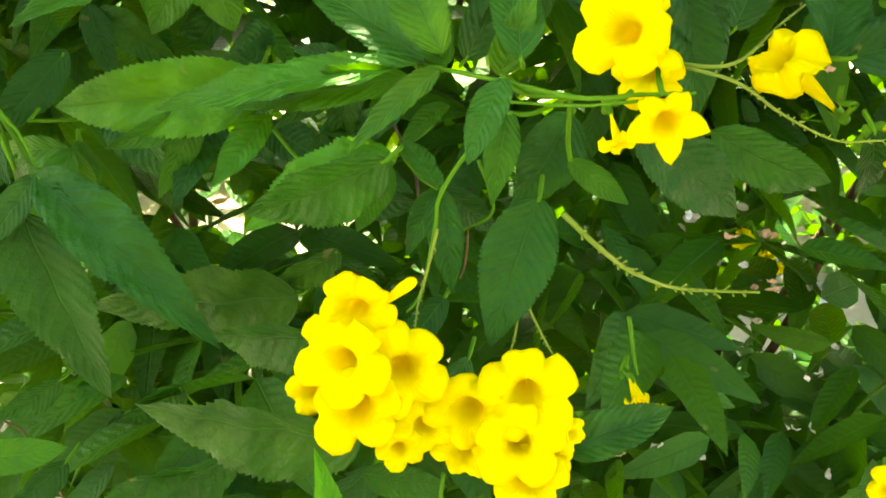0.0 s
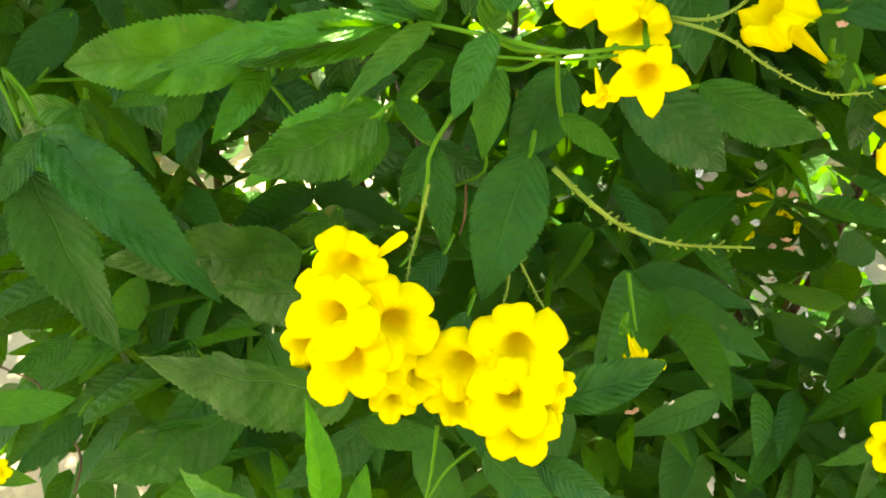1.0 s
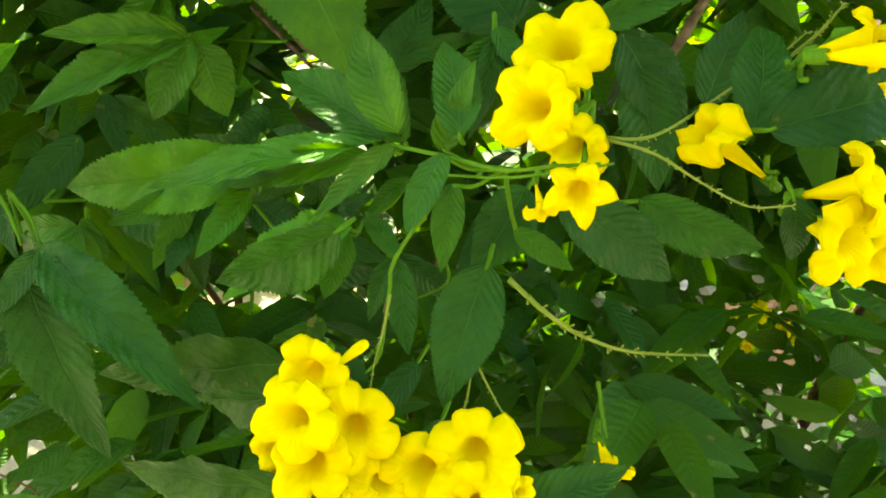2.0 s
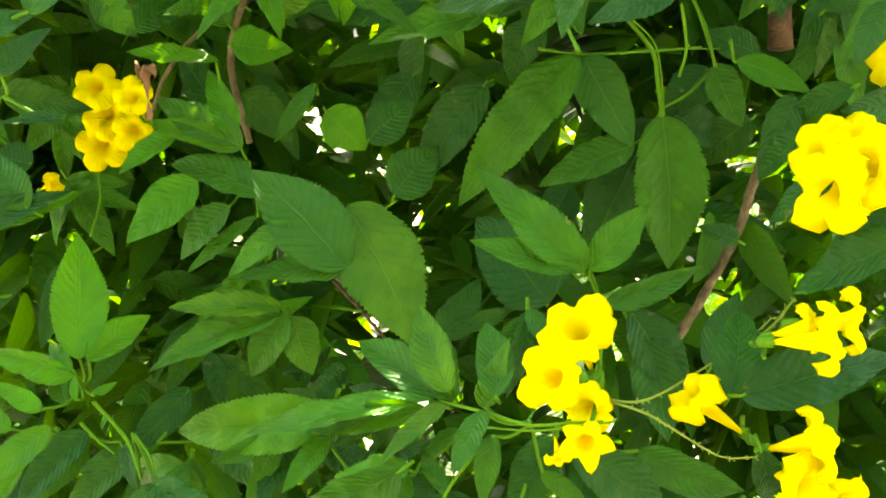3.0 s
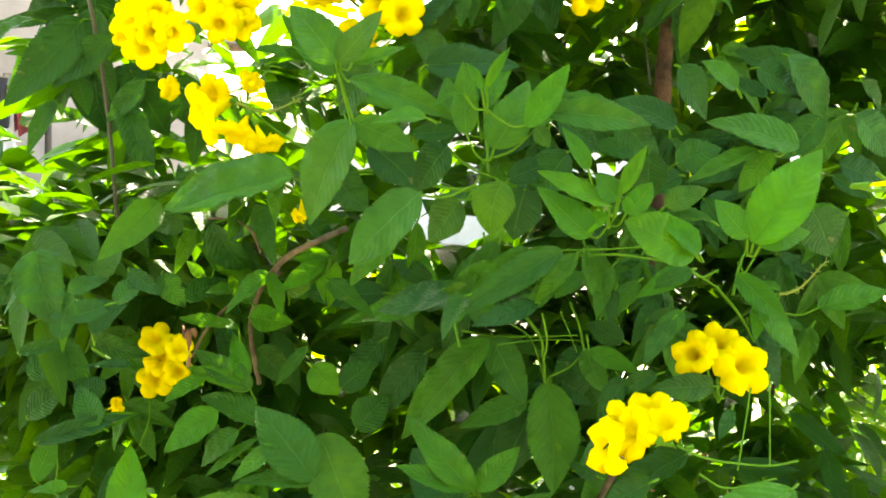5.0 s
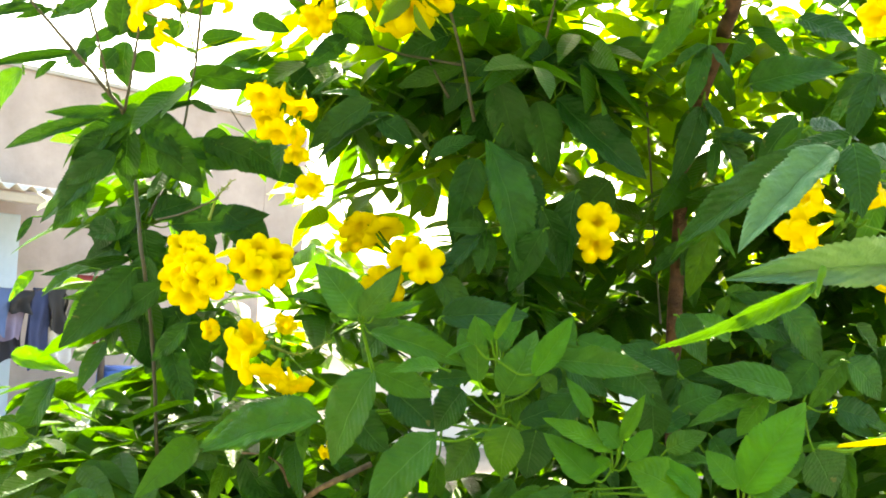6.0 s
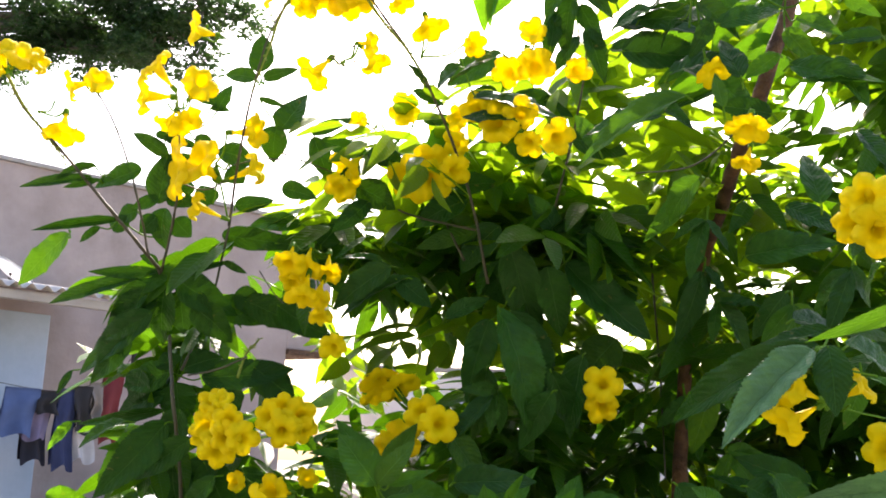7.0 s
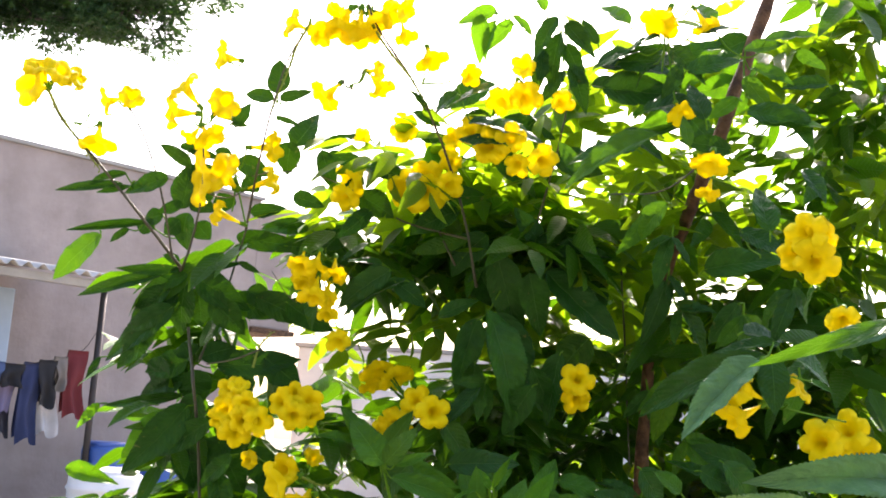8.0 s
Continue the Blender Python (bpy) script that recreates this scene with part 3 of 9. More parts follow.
bush_thing("front", 0.05, 0.85, "trumpet bush with toothed green leaves and clusters of yellow trumpet flowers")
bush_thing("middle", 0.30, 1.00, "dense green trumpet bush with yellow flower clusters and young shoots")
bush_thing("left", -0.42, 0.95, "tall thin trumpet bush with dark drooping leaves and yellow flowers")
bush_thing("upper", 0.22, 1.20, "tall trumpet bush with a brown trunk and sunlit translucent leaves")
bush_thing("near", 0.95, 0.10, "trumpet bush shoot with large serrated leaves and a yellow bud")

STEM = {"green": GREEN_STEM, "bark": BARK, "vine": VINE, "dark": PURPLE_STEM}
count = [0]


def branch(bush, look_of, r0, r1, points):
    line = smooth_line(points, 7)
    n = len(line) - 1
    count[0] += 1
    rng = random.Random(count[0])
    knots = [(r0 + (r1 - r0) * i / n) * (1 + (0.12 if i % 7 == 0 else 0.0)) for i in range(n + 1)]
    size = max(r0, r1)
    line = [p + Vector((rng.uniform(-1, 1), rng.uniform(-1, 1), rng.uniform(-1, 1))) * size * 0.14 for p in line]
    v, f = tube(line, knots, 8 if size < 0.006 else 12, 0.06, count[0])
    mesh_object("branch", v, f, STEM[look_of], bush)


def scrap_light_fleck(tone, at, size):
    """A crumpled scrap in the twigs: litter, and in grey also bright sunlit gaps."""
    count[0] += 1
    rng = random.Random(count[0] * 3 + 1)
    verts, faces = [], []
    n = 7
    for i in range(n):
        for j in range(n):
            u, v = i / (n - 1) * 2 - 1, j / (n - 1) * 2 - 1
            r = max(abs(u), abs(v))
            k = 1 / max(1e-6, math.hypot(u, v)) * r if r > 0 else 0
            q = Vector((u * k, v * k * 0.62, 0))
            q.z = 0.55 * noise.noise(q * 1.6 + Vector((count[0] * 1.7, 3, 1))) + 0.25 * q.x * q.x
            verts.append(q * size * (1 + 0.2 * noise.noise(q * 3)))
            if i < n - 1 and j < n - 1:
                a = i * n + j
                faces.append((a, a + n, a + n + 1, a + 1))
    ob = mesh_object("withered_petal", verts, faces, LITTER[tone], bushes["front"])
    ob.matrix_basis = Matrix.Translation(at) @ Euler((rng.uniform(0.6, 2.2), rng.uniform(-0.8, 0.8), rng.uniform(0, 6.28))).to_matrix().to_4x4()


def spent_stalk(bush, r, points):
    """A flower stalk past bloom, with rows of tiny pegs."""
    count[0] += 1
    rng = random.Random(count[0])
    line = smooth_line(points, 9)
    n = len(line) - 1
    pieces = [tube(line, [r * (1 - 0.55 * i / n) for i in range(n + 1)], 7, 0.12, count[0])]
    for i in range(2, n + 1):
        if i < n * 0.3 and rng.random() < 0.6:
            continue
        way = (line[min(i + 1, n)] - line[i - 1]).normalized()
        for k in range(rng.choice((0, 1, 1, 2, 2, 3))):
            out = Vector((rng.uniform(-1, 1), rng.uniform(-1, 0.6), rng.uniform(-1, 1)))
            out = (out - way * out.dot(way)).normalized() + way * rng.uniform(0.4, 1.2)
            e = line[i] + out * r * rng.uniform(0.9, 2.2)
            pieces.append(tube([line[i], line[i].lerp(e, 0.7), e, e + out * r * 0.4], [r * 0.34, r * 0.3, r * 0.48, r * 0.2], 5))
    v, f = joined(pieces)
    mesh_object("spent_flower_stalk", v, f, SPENT, bush)


def welded(pieces):
    """The pieces in one connected mesh: rings that lie on one another are merged."""
    v, f = joined(pieces)
    bm = bmesh.new()
    vs = [bm.verts.new(p) for p in v]
    for face in f:
        bm.faces.new([vs[i] for i in face])
    bmesh.ops.remove_doubles(bm, verts=bm.verts[:], dist=1e-5)
    return bm


def stalks(name, root, ends, r, bush):
    """Thin stalks that part from one root and end at each of the ends."""
    out = Vector((0, -0.4, 0.3)).normalized()
    pieces = []
    for e in ends:
        mid = root.lerp(e, 0.55) + Vector((0, 0.004, -0.005))
        curve = smooth_line([root + out * 0.004, mid, e], 4)
        pieces.append(tube([root] + curve, [r * 1.2] * 2 + [r] * (len(curve) - 1), 6))
    ob = part(name, welded(pieces), GREEN_STEM, None, smooth=True)
    attach(ob, bush)
    return ob


def blade(tone, b, t, w, roll):
    count[0] += 1
    way = t - b
    long = way.length
    x = way.normalized()
    toward = Vector((0.12, -0.9, 0.55))
    z = toward - x * toward.dot(x)
    if z.length < 0.25:
        z = Vector((0, -0.3, 1)) - x * x.z
    z = Matrix.Rotation(radians(roll), 3, x) @ z.normalized()
    y = z.cross(x)
    m = Matrix((x * long, y * w * 1.46, z * long)).transposed().to_4x4()
    m.translation = b
    data = LEAF_DATA[tone]
    return data[(count[0] * 7) % len(data)], m


def compound_leaf(bush, root, tone, leaflets):
    """A leaf stalk with its leaflets: (base, tip, width, roll) each. Leaflets far from the root are single leaves with a stalk of their own."""
    root = Vector(root)
    rows = [(Vector(b), Vector(t), w, roll) for b, t, w, roll in leaflets]
    close = [r for r in rows if (r[0] - root).length <= 0.06]
    if close:
        stalk = stalks("compound_leaf", root, [b.lerp(t, 0.03) for b, t, w, roll in close], 0.0011, bush)
    for b, t, w, roll in rows:
        data, m = blade(tone, b, t, w, roll)
        if (b - root).length <= 0.06:
            ob = new("leaflet", data)
            ob.parent = stalk
            ob.matrix_basis = m
            continue
        ob = new("leaf", data)
        attach(ob, bush)
        ob.matrix_basis = m
        back = (b - t).normalized() * 0.006 + Vector((0, 0.012, -0.003))
        v, f = tube(smooth_line([b + back, b + back * 0.4, b, b.lerp(t, 0.04)], 3), [0.0012] * 5 + [0.001] * 5, 5)
        own = mesh_object("leaf_stalk", v, f, GREEN_STEM)
        own.parent = ob
        own.matrix_parent_inverse = m.inverted()


def flower_cluster(bush, root, flowers):
    """Stalks that carry open flowers, buds or a dried one: (kind, mouth, calyx, width) each."""
    root = Vector(root)
    middle = sum((Vector(c) for _, _, c, _ in flowers), Vector()) / len(flowers)
    if (root - middle).length > 0.05:
        root = middle + (root - middle).normalized() * 0.05
    rng = random.Random(len(flowers) * 31 + count[0])
    ends = [Vector(c) for _, _, c, _ in flowers]
    spent = [root.lerp(e, 0.6) + Vector((rng.uniform(-1, 1), rng.uniform(-0.6, 0.2), rng.uniform(-1, 1))) * 0.014 for e in ends[::2]]
    stalk = stalks("inflorescence", root, ends + spent, 0.0013, bush)
    for kind, mouth, calyx, wide in flowers:
        count[0] += 1
        a, b = Vector(calyx), Vector(mouth)
        way = b - a
        long = max(way.length, wide * 0.55)
        z = way.normalized()
        x = Vector((1, 0.2, 0.1)) - z * Vector((1, 0.2, 0.1)).dot(z)
        if x.length < 0.2:
            x = Vector((0, 1, 0.3)) - z * Vector((0, 1, 0.3)).dot(z)
        x = Matrix.Rotation(rng.uniform(0, 6.28), 3, z) @ x.normalized()
        y = z.cross(x)
        k = wide if kind in ("bloom", "star") else wide * 2.6 if kind == "bud" else wide * 1.5
        m = Matrix((x * k, y * k, z * long)).transposed().to_4x4()
        m.translation = b - z * long
        data = {"bloom": FLOWER[count[0] % len(FLOWER)], "star": STAR, "bud": BUD[count[0] % len(BUD)], "dry": DRY_FLOWER}[kind]
        ob = new({"bloom": "flower", "star": "flower", "bud": "flower_bud", "dry": "dried_flower"}[kind], data)
        ob.parent = stalk
        ob.matrix_basis = m
        if kind == "dry":
            ob["label"] = "shrivelled brown dead flower"


def trunks():
    """Stems that carry the bushes from the ground."""
    rng = random.Random(5)
    for key, n, spread, top in (("front", 4, 0.45, 1.0), ("middle", 3, 0.35, 1.3), ("left", 2, 0.12, 1.35), ("upper", 3, 0.3, 1.7)):
        b = Vector(bushes[key]["at"])
        for i in range(n):
            a = rng.uniform(0, 6.28)
            end = b + Vector((math.cos(a) * spread, 0.14 + abs(math.sin(a)) * spread * 0.35, top * rng.uniform(0.75, 1.05)))
            foot = b + Vector((math.cos(a) * 0.06, 0.14 + math.sin(a) * 0.06, -0.03))
            mid = foot.lerp(end, 0.5) + Vector((rng.uniform(-0.08, 0.08), rng.uniform(-0.05, 0.05), 0.05))
            branch(bushes[key], "bark", 0.008, 0.003, [foot, mid, end])
    branch(bushes["near"], "green", 0.006, 0.002, [(0.95, 0.10, -0.02), (0.93, 0.06, 0.7), (0.86, 0.02, 1.25), (0.66, 0.0, 1.56)])


trunks()
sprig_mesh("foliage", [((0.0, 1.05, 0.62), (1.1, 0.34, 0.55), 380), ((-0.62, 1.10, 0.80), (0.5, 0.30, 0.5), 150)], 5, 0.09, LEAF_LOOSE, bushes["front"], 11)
# inner foliage added to shade the bush's inside and close gaps to the ground
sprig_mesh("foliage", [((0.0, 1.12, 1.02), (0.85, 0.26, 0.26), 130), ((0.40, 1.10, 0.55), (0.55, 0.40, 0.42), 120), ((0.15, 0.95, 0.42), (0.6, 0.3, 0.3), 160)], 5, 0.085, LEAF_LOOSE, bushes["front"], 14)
sprig_mesh("foliage", [((0.35, 1.20, 1.40), (0.62, 0.25, 0.42), 130), ((0.95, 1.06, 1.2), (0.42, 0.32, 0.65), 160)], 5, 0.09, LEAF_LOOSE, bushes["middle"], 12)
sprig_mesh("foliage", [((0.80, 1.05, 1.72), (0.42, 0.3, 0.42), 80)], 5, 0.08, LEAF_THIN, bushes["upper"], 13)


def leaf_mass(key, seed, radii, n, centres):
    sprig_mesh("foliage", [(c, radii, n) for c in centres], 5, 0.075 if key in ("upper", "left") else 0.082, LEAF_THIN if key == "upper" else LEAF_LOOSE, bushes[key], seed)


# scraps in the twigs: litter bits, and pale flecks standing in for sunlit gaps
scrap_light_fleck("grey", (0.263, 0.719, 1.126), 0.006)
scrap_light_fleck("pink", (0.267, 0.663, 1.122), 0.004)
scrap_light_fleck("grey", (0.295, 0.761, 1.119), 0.004)
scrap_light_fleck("grey", (0.254, 0.664, 1.066), 0.006)
scrap_light_fleck("grey", (0.286, 0.758, 1.026), 0.006)
scrap_light_fleck("grey", (0.296, 0.686, 1.148), 0.003)
scrap_light_fleck("grey", (0.303, 0.717, 1.058), 0.003)
scrap_light_fleck("pink", (0.248, 0.682, 1.032), 0.004)
scrap_light_fleck("brown", (0.226, 0.768, 1.123), 0.003)
scrap_light_fleck("grey", (0.145, 0.679, 1.144), 0.003)
scrap_light_fleck("pink", (0.053, 0.693, 1.132), 0.003)
scrap_light_fleck("grey", (0.312, 0.767, 1.094), 0.003)
scrap_light_fleck("grey", (0.170, 0.660, 0.925), 0.005)
scrap_light_fleck("pink", (0.216, 0.698, 0.886), 0.006)
scrap_light_fleck("pink", (0.255, 0.742, 0.864), 0.006)
scrap_light_fleck("grey", (0.218, 0.661, 0.886), 0.004)
scrap_light_fleck("grey", (0.240, 0.656, 0.910), 0.003)
scrap_light_fleck("grey", (0.203, 0.698, 0.865), 0.003)
scrap_light_fleck("pink", (0.260, 0.715, 0.837), 0.005)
scrap_light_fleck("grey", (0.294, 0.721, 0.829), 0.004)
scrap_light_fleck("grey", (0.268, 0.649, 0.816), 0.003)
scrap_light_fleck("grey", (0.265, 0.610, 0.827), 0.003)
scrap_light_fleck("grey", (0.264, 0.592, 0.846), 0.003)
scrap_light_fleck("grey", (0.196, 0.613, 0.791), 0.003)
scrap_light_fleck("grey", (0.130, 0.574, 0.794), 0.004)
scrap_light_fleck("grey", (0.174, 0.615, 0.748), 0.003)
scrap_light_fleck("grey", (0.280, 0.637, 0.754), 0.004)
scrap_light_fleck("grey", (0.122, 0.641, 0.766), 0.003)
scrap_light_fleck("grey", (-0.046, 0.832, 1.613), 0.005)
scrap_light_fleck("grey", (0.156, 0.986, 1.613), 0.006)
scrap_light_fleck("grey", (0.221, 0.974, 1.666), 0.004)
scrap_light_fleck("grey", (-0.103, 0.877, 1.458), 0.004)
scrap_light_fleck("grey", (0.013, 0.927, 1.473), 0.004)
scrap_light_fleck("grey", (0.226, 0.864, 0.801), 0.008)
scrap_light_fleck("grey", (0.223, 0.876, 0.783), 0.005)
scrap_light_fleck("grey", (0.272, 0.872, 0.812), 0.006)
scrap_light_fleck("grey", (0.262, 0.885, 0.744), 0.008)
scrap_light_fleck("grey", (0.304, 0.902, 0.766), 0.007)
scrap_light_fleck("pink", (0.316, 0.901, 0.765), 0.006)
scrap_light_fleck("pink", (0.287, 0.829, 0.750), 0.006)
scrap_light_fleck("pink", (0.305, 0.829, 0.750), 0.008)
scrap_light_fleck("pink", (0.336, 0.848, 0.776), 0.004)
scrap_light_fleck("grey", (0.310, 0.796, 0.789), 0.004)
scrap_light_fleck("grey", (0.351, 0.834, 0.756), 0.007)
scrap_light_fleck("grey", (0.366, 0.823, 0.739), 0.006)
scrap_light_fleck("grey", (0.373, 0.849, 0.776), 0.005)
scrap_light_fleck("grey", (0.255, 0.739, 0.797), 0.006)
scrap_light_fleck("grey", (0.263, 0.731, 0.786), 0.004)
scrap_light_fleck("grey", (0.320, 0.761, 0.740), 0.004)
scrap_light_fleck("grey", (0.347, 0.763, 0.741), 0.004)
scrap_light_fleck("grey", (0.336, 0.749, 0.723), 0.005)
scrap_light_fleck("grey", (0.218, 0.696, 0.736), 0.005)
scrap_light_fleck("grey", (0.313, 0.683, 0.715), 0.006)
scrap_light_fleck("grey", (0.186, 0.667, 0.696), 0.006)
scrap_light_fleck("pink", (0.156, 0.663, 0.691), 0.006)
scrap_light_fleck("grey", (0.224, 0.665, 0.692), 0.004)
scrap_light_fleck("grey", (0.145, 0.612, 0.706), 0.007)
scrap_light_fleck("grey", (0.129, 0.655, 0.768), 0.004)
scrap_light_fleck("grey", (0.329, 0.662, 0.686), 0.005)
scrap_light_fleck("grey", (0.213, 0.596, 0.682), 0.008)
scrap_light_fleck("grey", (0.235, 0.600, 0.687), 0.005)
# grey flecks in place of sunlit gaps between the lower left leaves
scrap_light_fleck("grey", (-0.141, 0.548, 0.744), 0.007)
scrap_light_fleck("grey", (-0.138, 0.542, 0.736), 0.003)
scrap_light_fleck("grey", (-0.176, 0.534, 0.725), 0.006)
scrap_light_fleck("grey", (-0.238, 0.556, 0.758), 0.004)
scrap_light_fleck("grey", (-0.237, 0.594, 0.812), 0.006)
scrap_light_fleck("grey", (-0.238, 0.561, 0.765), 0.003)
scrap_light_fleck("grey", (-0.267, 0.556, 0.724), 0.005)
scrap_light_fleck("grey", (-0.243, 0.586, 0.801), 0.003)
scrap_light_fleck("grey", (-0.227, 0.598, 0.818), 0.003)

# leaf masses
leaf_mass("upper", 21, (.13, .09, .12), 8, [(-0.240, 0.926, 1.884), (-0.133, 0.910, 1.793), (-0.012, 0.920, 1.889), (0.059, 1.008, 2.011), (-0.053, 0.949, 1.710), (0.053, 1.014, 1.757), (0.144, 1.100, 1.807), (0.229, 0.988, 1.925), (0.242, 1.013, 2.043), (0.007, 0.933, 1.993)])
leaf_mass("upper", 22, (.12, .09, .12), 7, [(-0.247, 1.052, 1.996), (-0.121, 1.055, 1.949), (0.109, 1.029, 2.114), (0.281, 1.151, 2.200), (0.382, 1.222, 2.064), (0.476, 1.210, 2.175), (0.337, 1.146, 1.878), (0.455, 1.274, 1.921), (0.143, 1.142, 1.971)])
leaf_mass("upper", 23, (.09, .06, .07), 8, [(-0.217, 0.785, 1.930), (-0.141, 0.757, 1.977), (-0.064, 0.837, 1.979), (0.029, 0.791, 2.029), (0.116, 0.810, 2.095), (0.199, 0.891, 2.165), (0.326, 0.932, 2.196), (0.444, 0.942, 2.215), (0.525, 0.936, 2.239)])
leaf_mass("upper", 24, (.10, .08, .12), 6, [(0.574, 1.326, 2.176), (0.539, 1.345, 2.019), (0.226, 1.198, 1.742), (0.343, 1.323, 1.746), (0.493, 1.365, 1.788), (0.097, 1.262, 1.616), (-0.048, 1.205, 1.586), (-0.199, 1.201, 1.658)])
leaf_mass("left", 25, (.07, .05, .06), 3, [(-0.437, 0.768, 1.712), (-0.526, 0.854, 1.770), (-0.422, 0.854, 1.630), (-0.493, 0.852, 1.573), (-0.424, 0.845, 1.791), (-0.523, 0.811, 1.676)])
leaf_mass("middle", 26, (.13, .07, .10), 15, [(-0.594, 0.822, 1.304), (-0.474, 0.845, 1.332), (-0.331, 0.869, 1.376), (-0.229, 0.874, 1.367), (-0.158, 1.005, 1.328), (-0.472, 0.943, 1.233), (-0.286, 0.951, 1.246), (-0.091, 0.948, 1.263), (0.005, 0.984, 1.402), (-0.600, 0.890, 1.215)])
leaf_mass("middle", 27, (.13, .07, .10), 10, [(0.109, 1.061, 1.466), (0.212, 1.075, 1.392), (0.318, 1.153, 1.457), (0.413, 1.109, 1.495), (0.453, 1.097, 1.374), (0.077, 1.043, 1.323), (0.191, 1.137, 1.254), (0.352, 1.192, 1.217), (0.008, 1.003, 1.238), (0.468, 1.192, 1.251)])
leaf_mass("middle", 28, (.11, .07, .10), 5, [(-0.175, 1.032, 1.551), (-0.097, 1.126, 1.573), (0.022, 1.084, 1.559), (0.123, 1.121, 1.580), (-0.264, 1.102, 1.464), (-0.109, 1.051, 1.456), (-0.366, 1.041, 1.427), (-0.437, 1.000, 1.425), (0.250, 1.256, 1.571), (0.383, 1.259, 1.575)])
leaf_mass("middle", 29, (.10, .07, .09), 2, [(-0.165, 1.161, 1.713), (-0.120, 1.265, 1.818), (-0.005, 1.247, 1.833), (0.089, 1.206, 1.808), (0.127, 1.234, 1.672), (-0.004, 1.272, 1.691), (-0.095, 1.269, 1.643)])
leaf_mass("left", 30, (.08, .05, .08), 3, [(-0.523, 0.886, 1.520), (-0.502, 0.963, 1.473), (-0.562, 0.898, 1.455), (-0.480, 0.986, 1.540), (-0.501, 0.888, 1.396)])
leaf_mass("front", 31, (.11, .06, .09), 10, [(-0.551, 0.925, 1.269), (-0.438, 0.920, 1.285), (-0.355, 0.947, 1.283), (-0.542, 0.862, 1.163), (-0.451, 0.892, 1.121), (-0.358, 0.937, 1.148), (-0.497, 0.778, 1.034), (-0.402, 0.821, 0.999), (-0.290, 0.847, 1.094)])
leaf_mass("front", 32, (.11, .06, .09), 4, [(-0.208, 0.940, 1.293), (-0.122, 0.960, 1.242), (-0.200, 0.898, 1.161), (-0.132, 0.938, 1.076), (-0.039, 0.894, 1.247), (-0.035, 0.880, 1.115), (-0.196, 0.817, 1.000), (-0.099, 0.825, 0.990), (-0.282, 0.837, 0.892)])
leaf_mass("front", 33, (.11, .06, .09), 4, [(0.042, 0.953, 1.228), (0.113, 0.897, 1.142), (0.164, 0.979, 1.240), (0.200, 0.921, 1.177), (0.260, 0.980, 1.242), (0.293, 0.924, 1.291), (0.089, 0.856, 1.016), (0.284, 0.880, 1.129), (0.180, 0.935, 1.046)])
leaf_mass("front", 34, (.09, .06, .08), 6, [(-0.292, 0.711, 0.952), (-0.153, 0.667, 0.842), (-0.230, 0.658, 0.827), (-0.267, 0.596, 0.814), (-0.169, 0.560, 0.851), (-0.115, 0.565, 0.821), (-0.191, 0.557, 0.736), (-0.085, 0.562, 0.729)])
leaf_mass("front", 35, (.09, .06, .08), 5, [(0.045, 0.711, 0.865), (0.106, 0.632, 0.887), (0.128, 0.590, 0.821), (0.310, 0.694, 0.828)])
leaf_mass("front", 36, (.10, .07, .09), 3, [(0.178, 0.665, 0.675), (0.261, 0.721, 0.656), (0.332, 0.723, 0.674), (0.382, 0.793, 0.684), (0.288, 0.655, 0.656), (0.118, 0.712, 0.595), (-0.032, 0.653, 0.607), (0.017, 0.772, 0.697), (-0.098, 0.799, 0.855)])
leaf_mass("upper", 37, (.10, .07, .11), 9, [(0.530, 1.250, 1.880), (0.580, 1.309, 1.708), (0.460, 1.281, 1.641), (0.346, 1.269, 1.594), (0.567, 1.311, 1.561), (0.232, 1.210, 1.567), (0.107, 1.206, 1.519)])
leaf_mass("middle", 38, (.10, .06, .09), 4, [(0.311, 1.144, 1.643), (0.394, 1.238, 1.677), (0.469, 1.187, 1.649), (0.495, 1.236, 1.762), (0.254, 1.176, 1.702), (0.409, 1.167, 1.768), (0.315, 1.158, 1.767)])
leaf_mass("middle", 39, (.10, .06, .09), 10, [(-0.708, 0.923, 1.299), (-0.674, 0.921, 1.187), (-0.567, 0.927, 1.179), (-0.449, 0.982, 1.294), (-0.374, 0.962, 1.189), (-0.588, 0.919, 1.357), (-0.475, 0.940, 1.362)])
leaf_mass("front", 40, (.12, .07, .10), 10, [(-0.668, 1.007, 1.286), (-0.603, 0.874, 1.106), (-0.626, 0.910, 0.879), (-0.479, 0.816, 0.845), (-0.378, 0.870, 0.827), (-0.661, 0.897, 0.775), (-0.521, 0.934, 1.197)])
leaf_mass("upper", 41, (.08, .06, .08), 3, [(-0.375, 1.211, 1.828), (-0.324, 1.199, 1.660), (-0.429, 1.263, 1.703), (-0.258, 1.216, 1.801), (-0.215, 1.254, 1.891), (-0.322, 1.222, 1.885), (-0.358, 1.197, 1.568), (-0.300, 1.257, 1.553)])
leaf_mass("upper", 42, (.10, .06, .09), 5, [(0.433, 1.197, 1.830), (0.514, 1.282, 1.924), (0.551, 1.203, 2.062), (0.413, 1.217, 1.972), (0.292, 1.118, 1.816), (0.333, 1.199, 2.058), (0.147, 1.148, 1.872), (0.010, 1.078, 1.838), (-0.081, 1.089, 1.836)])
leaf_mass("front", 43, (.11, .06, .09), 7, [(0.185, 0.868, 1.116), (0.342, 0.912, 1.114), (0.295, 0.952, 0.989), (0.389, 0.931, 0.977), (0.167, 0.943, 0.925), (0.266, 0.930, 0.910)])
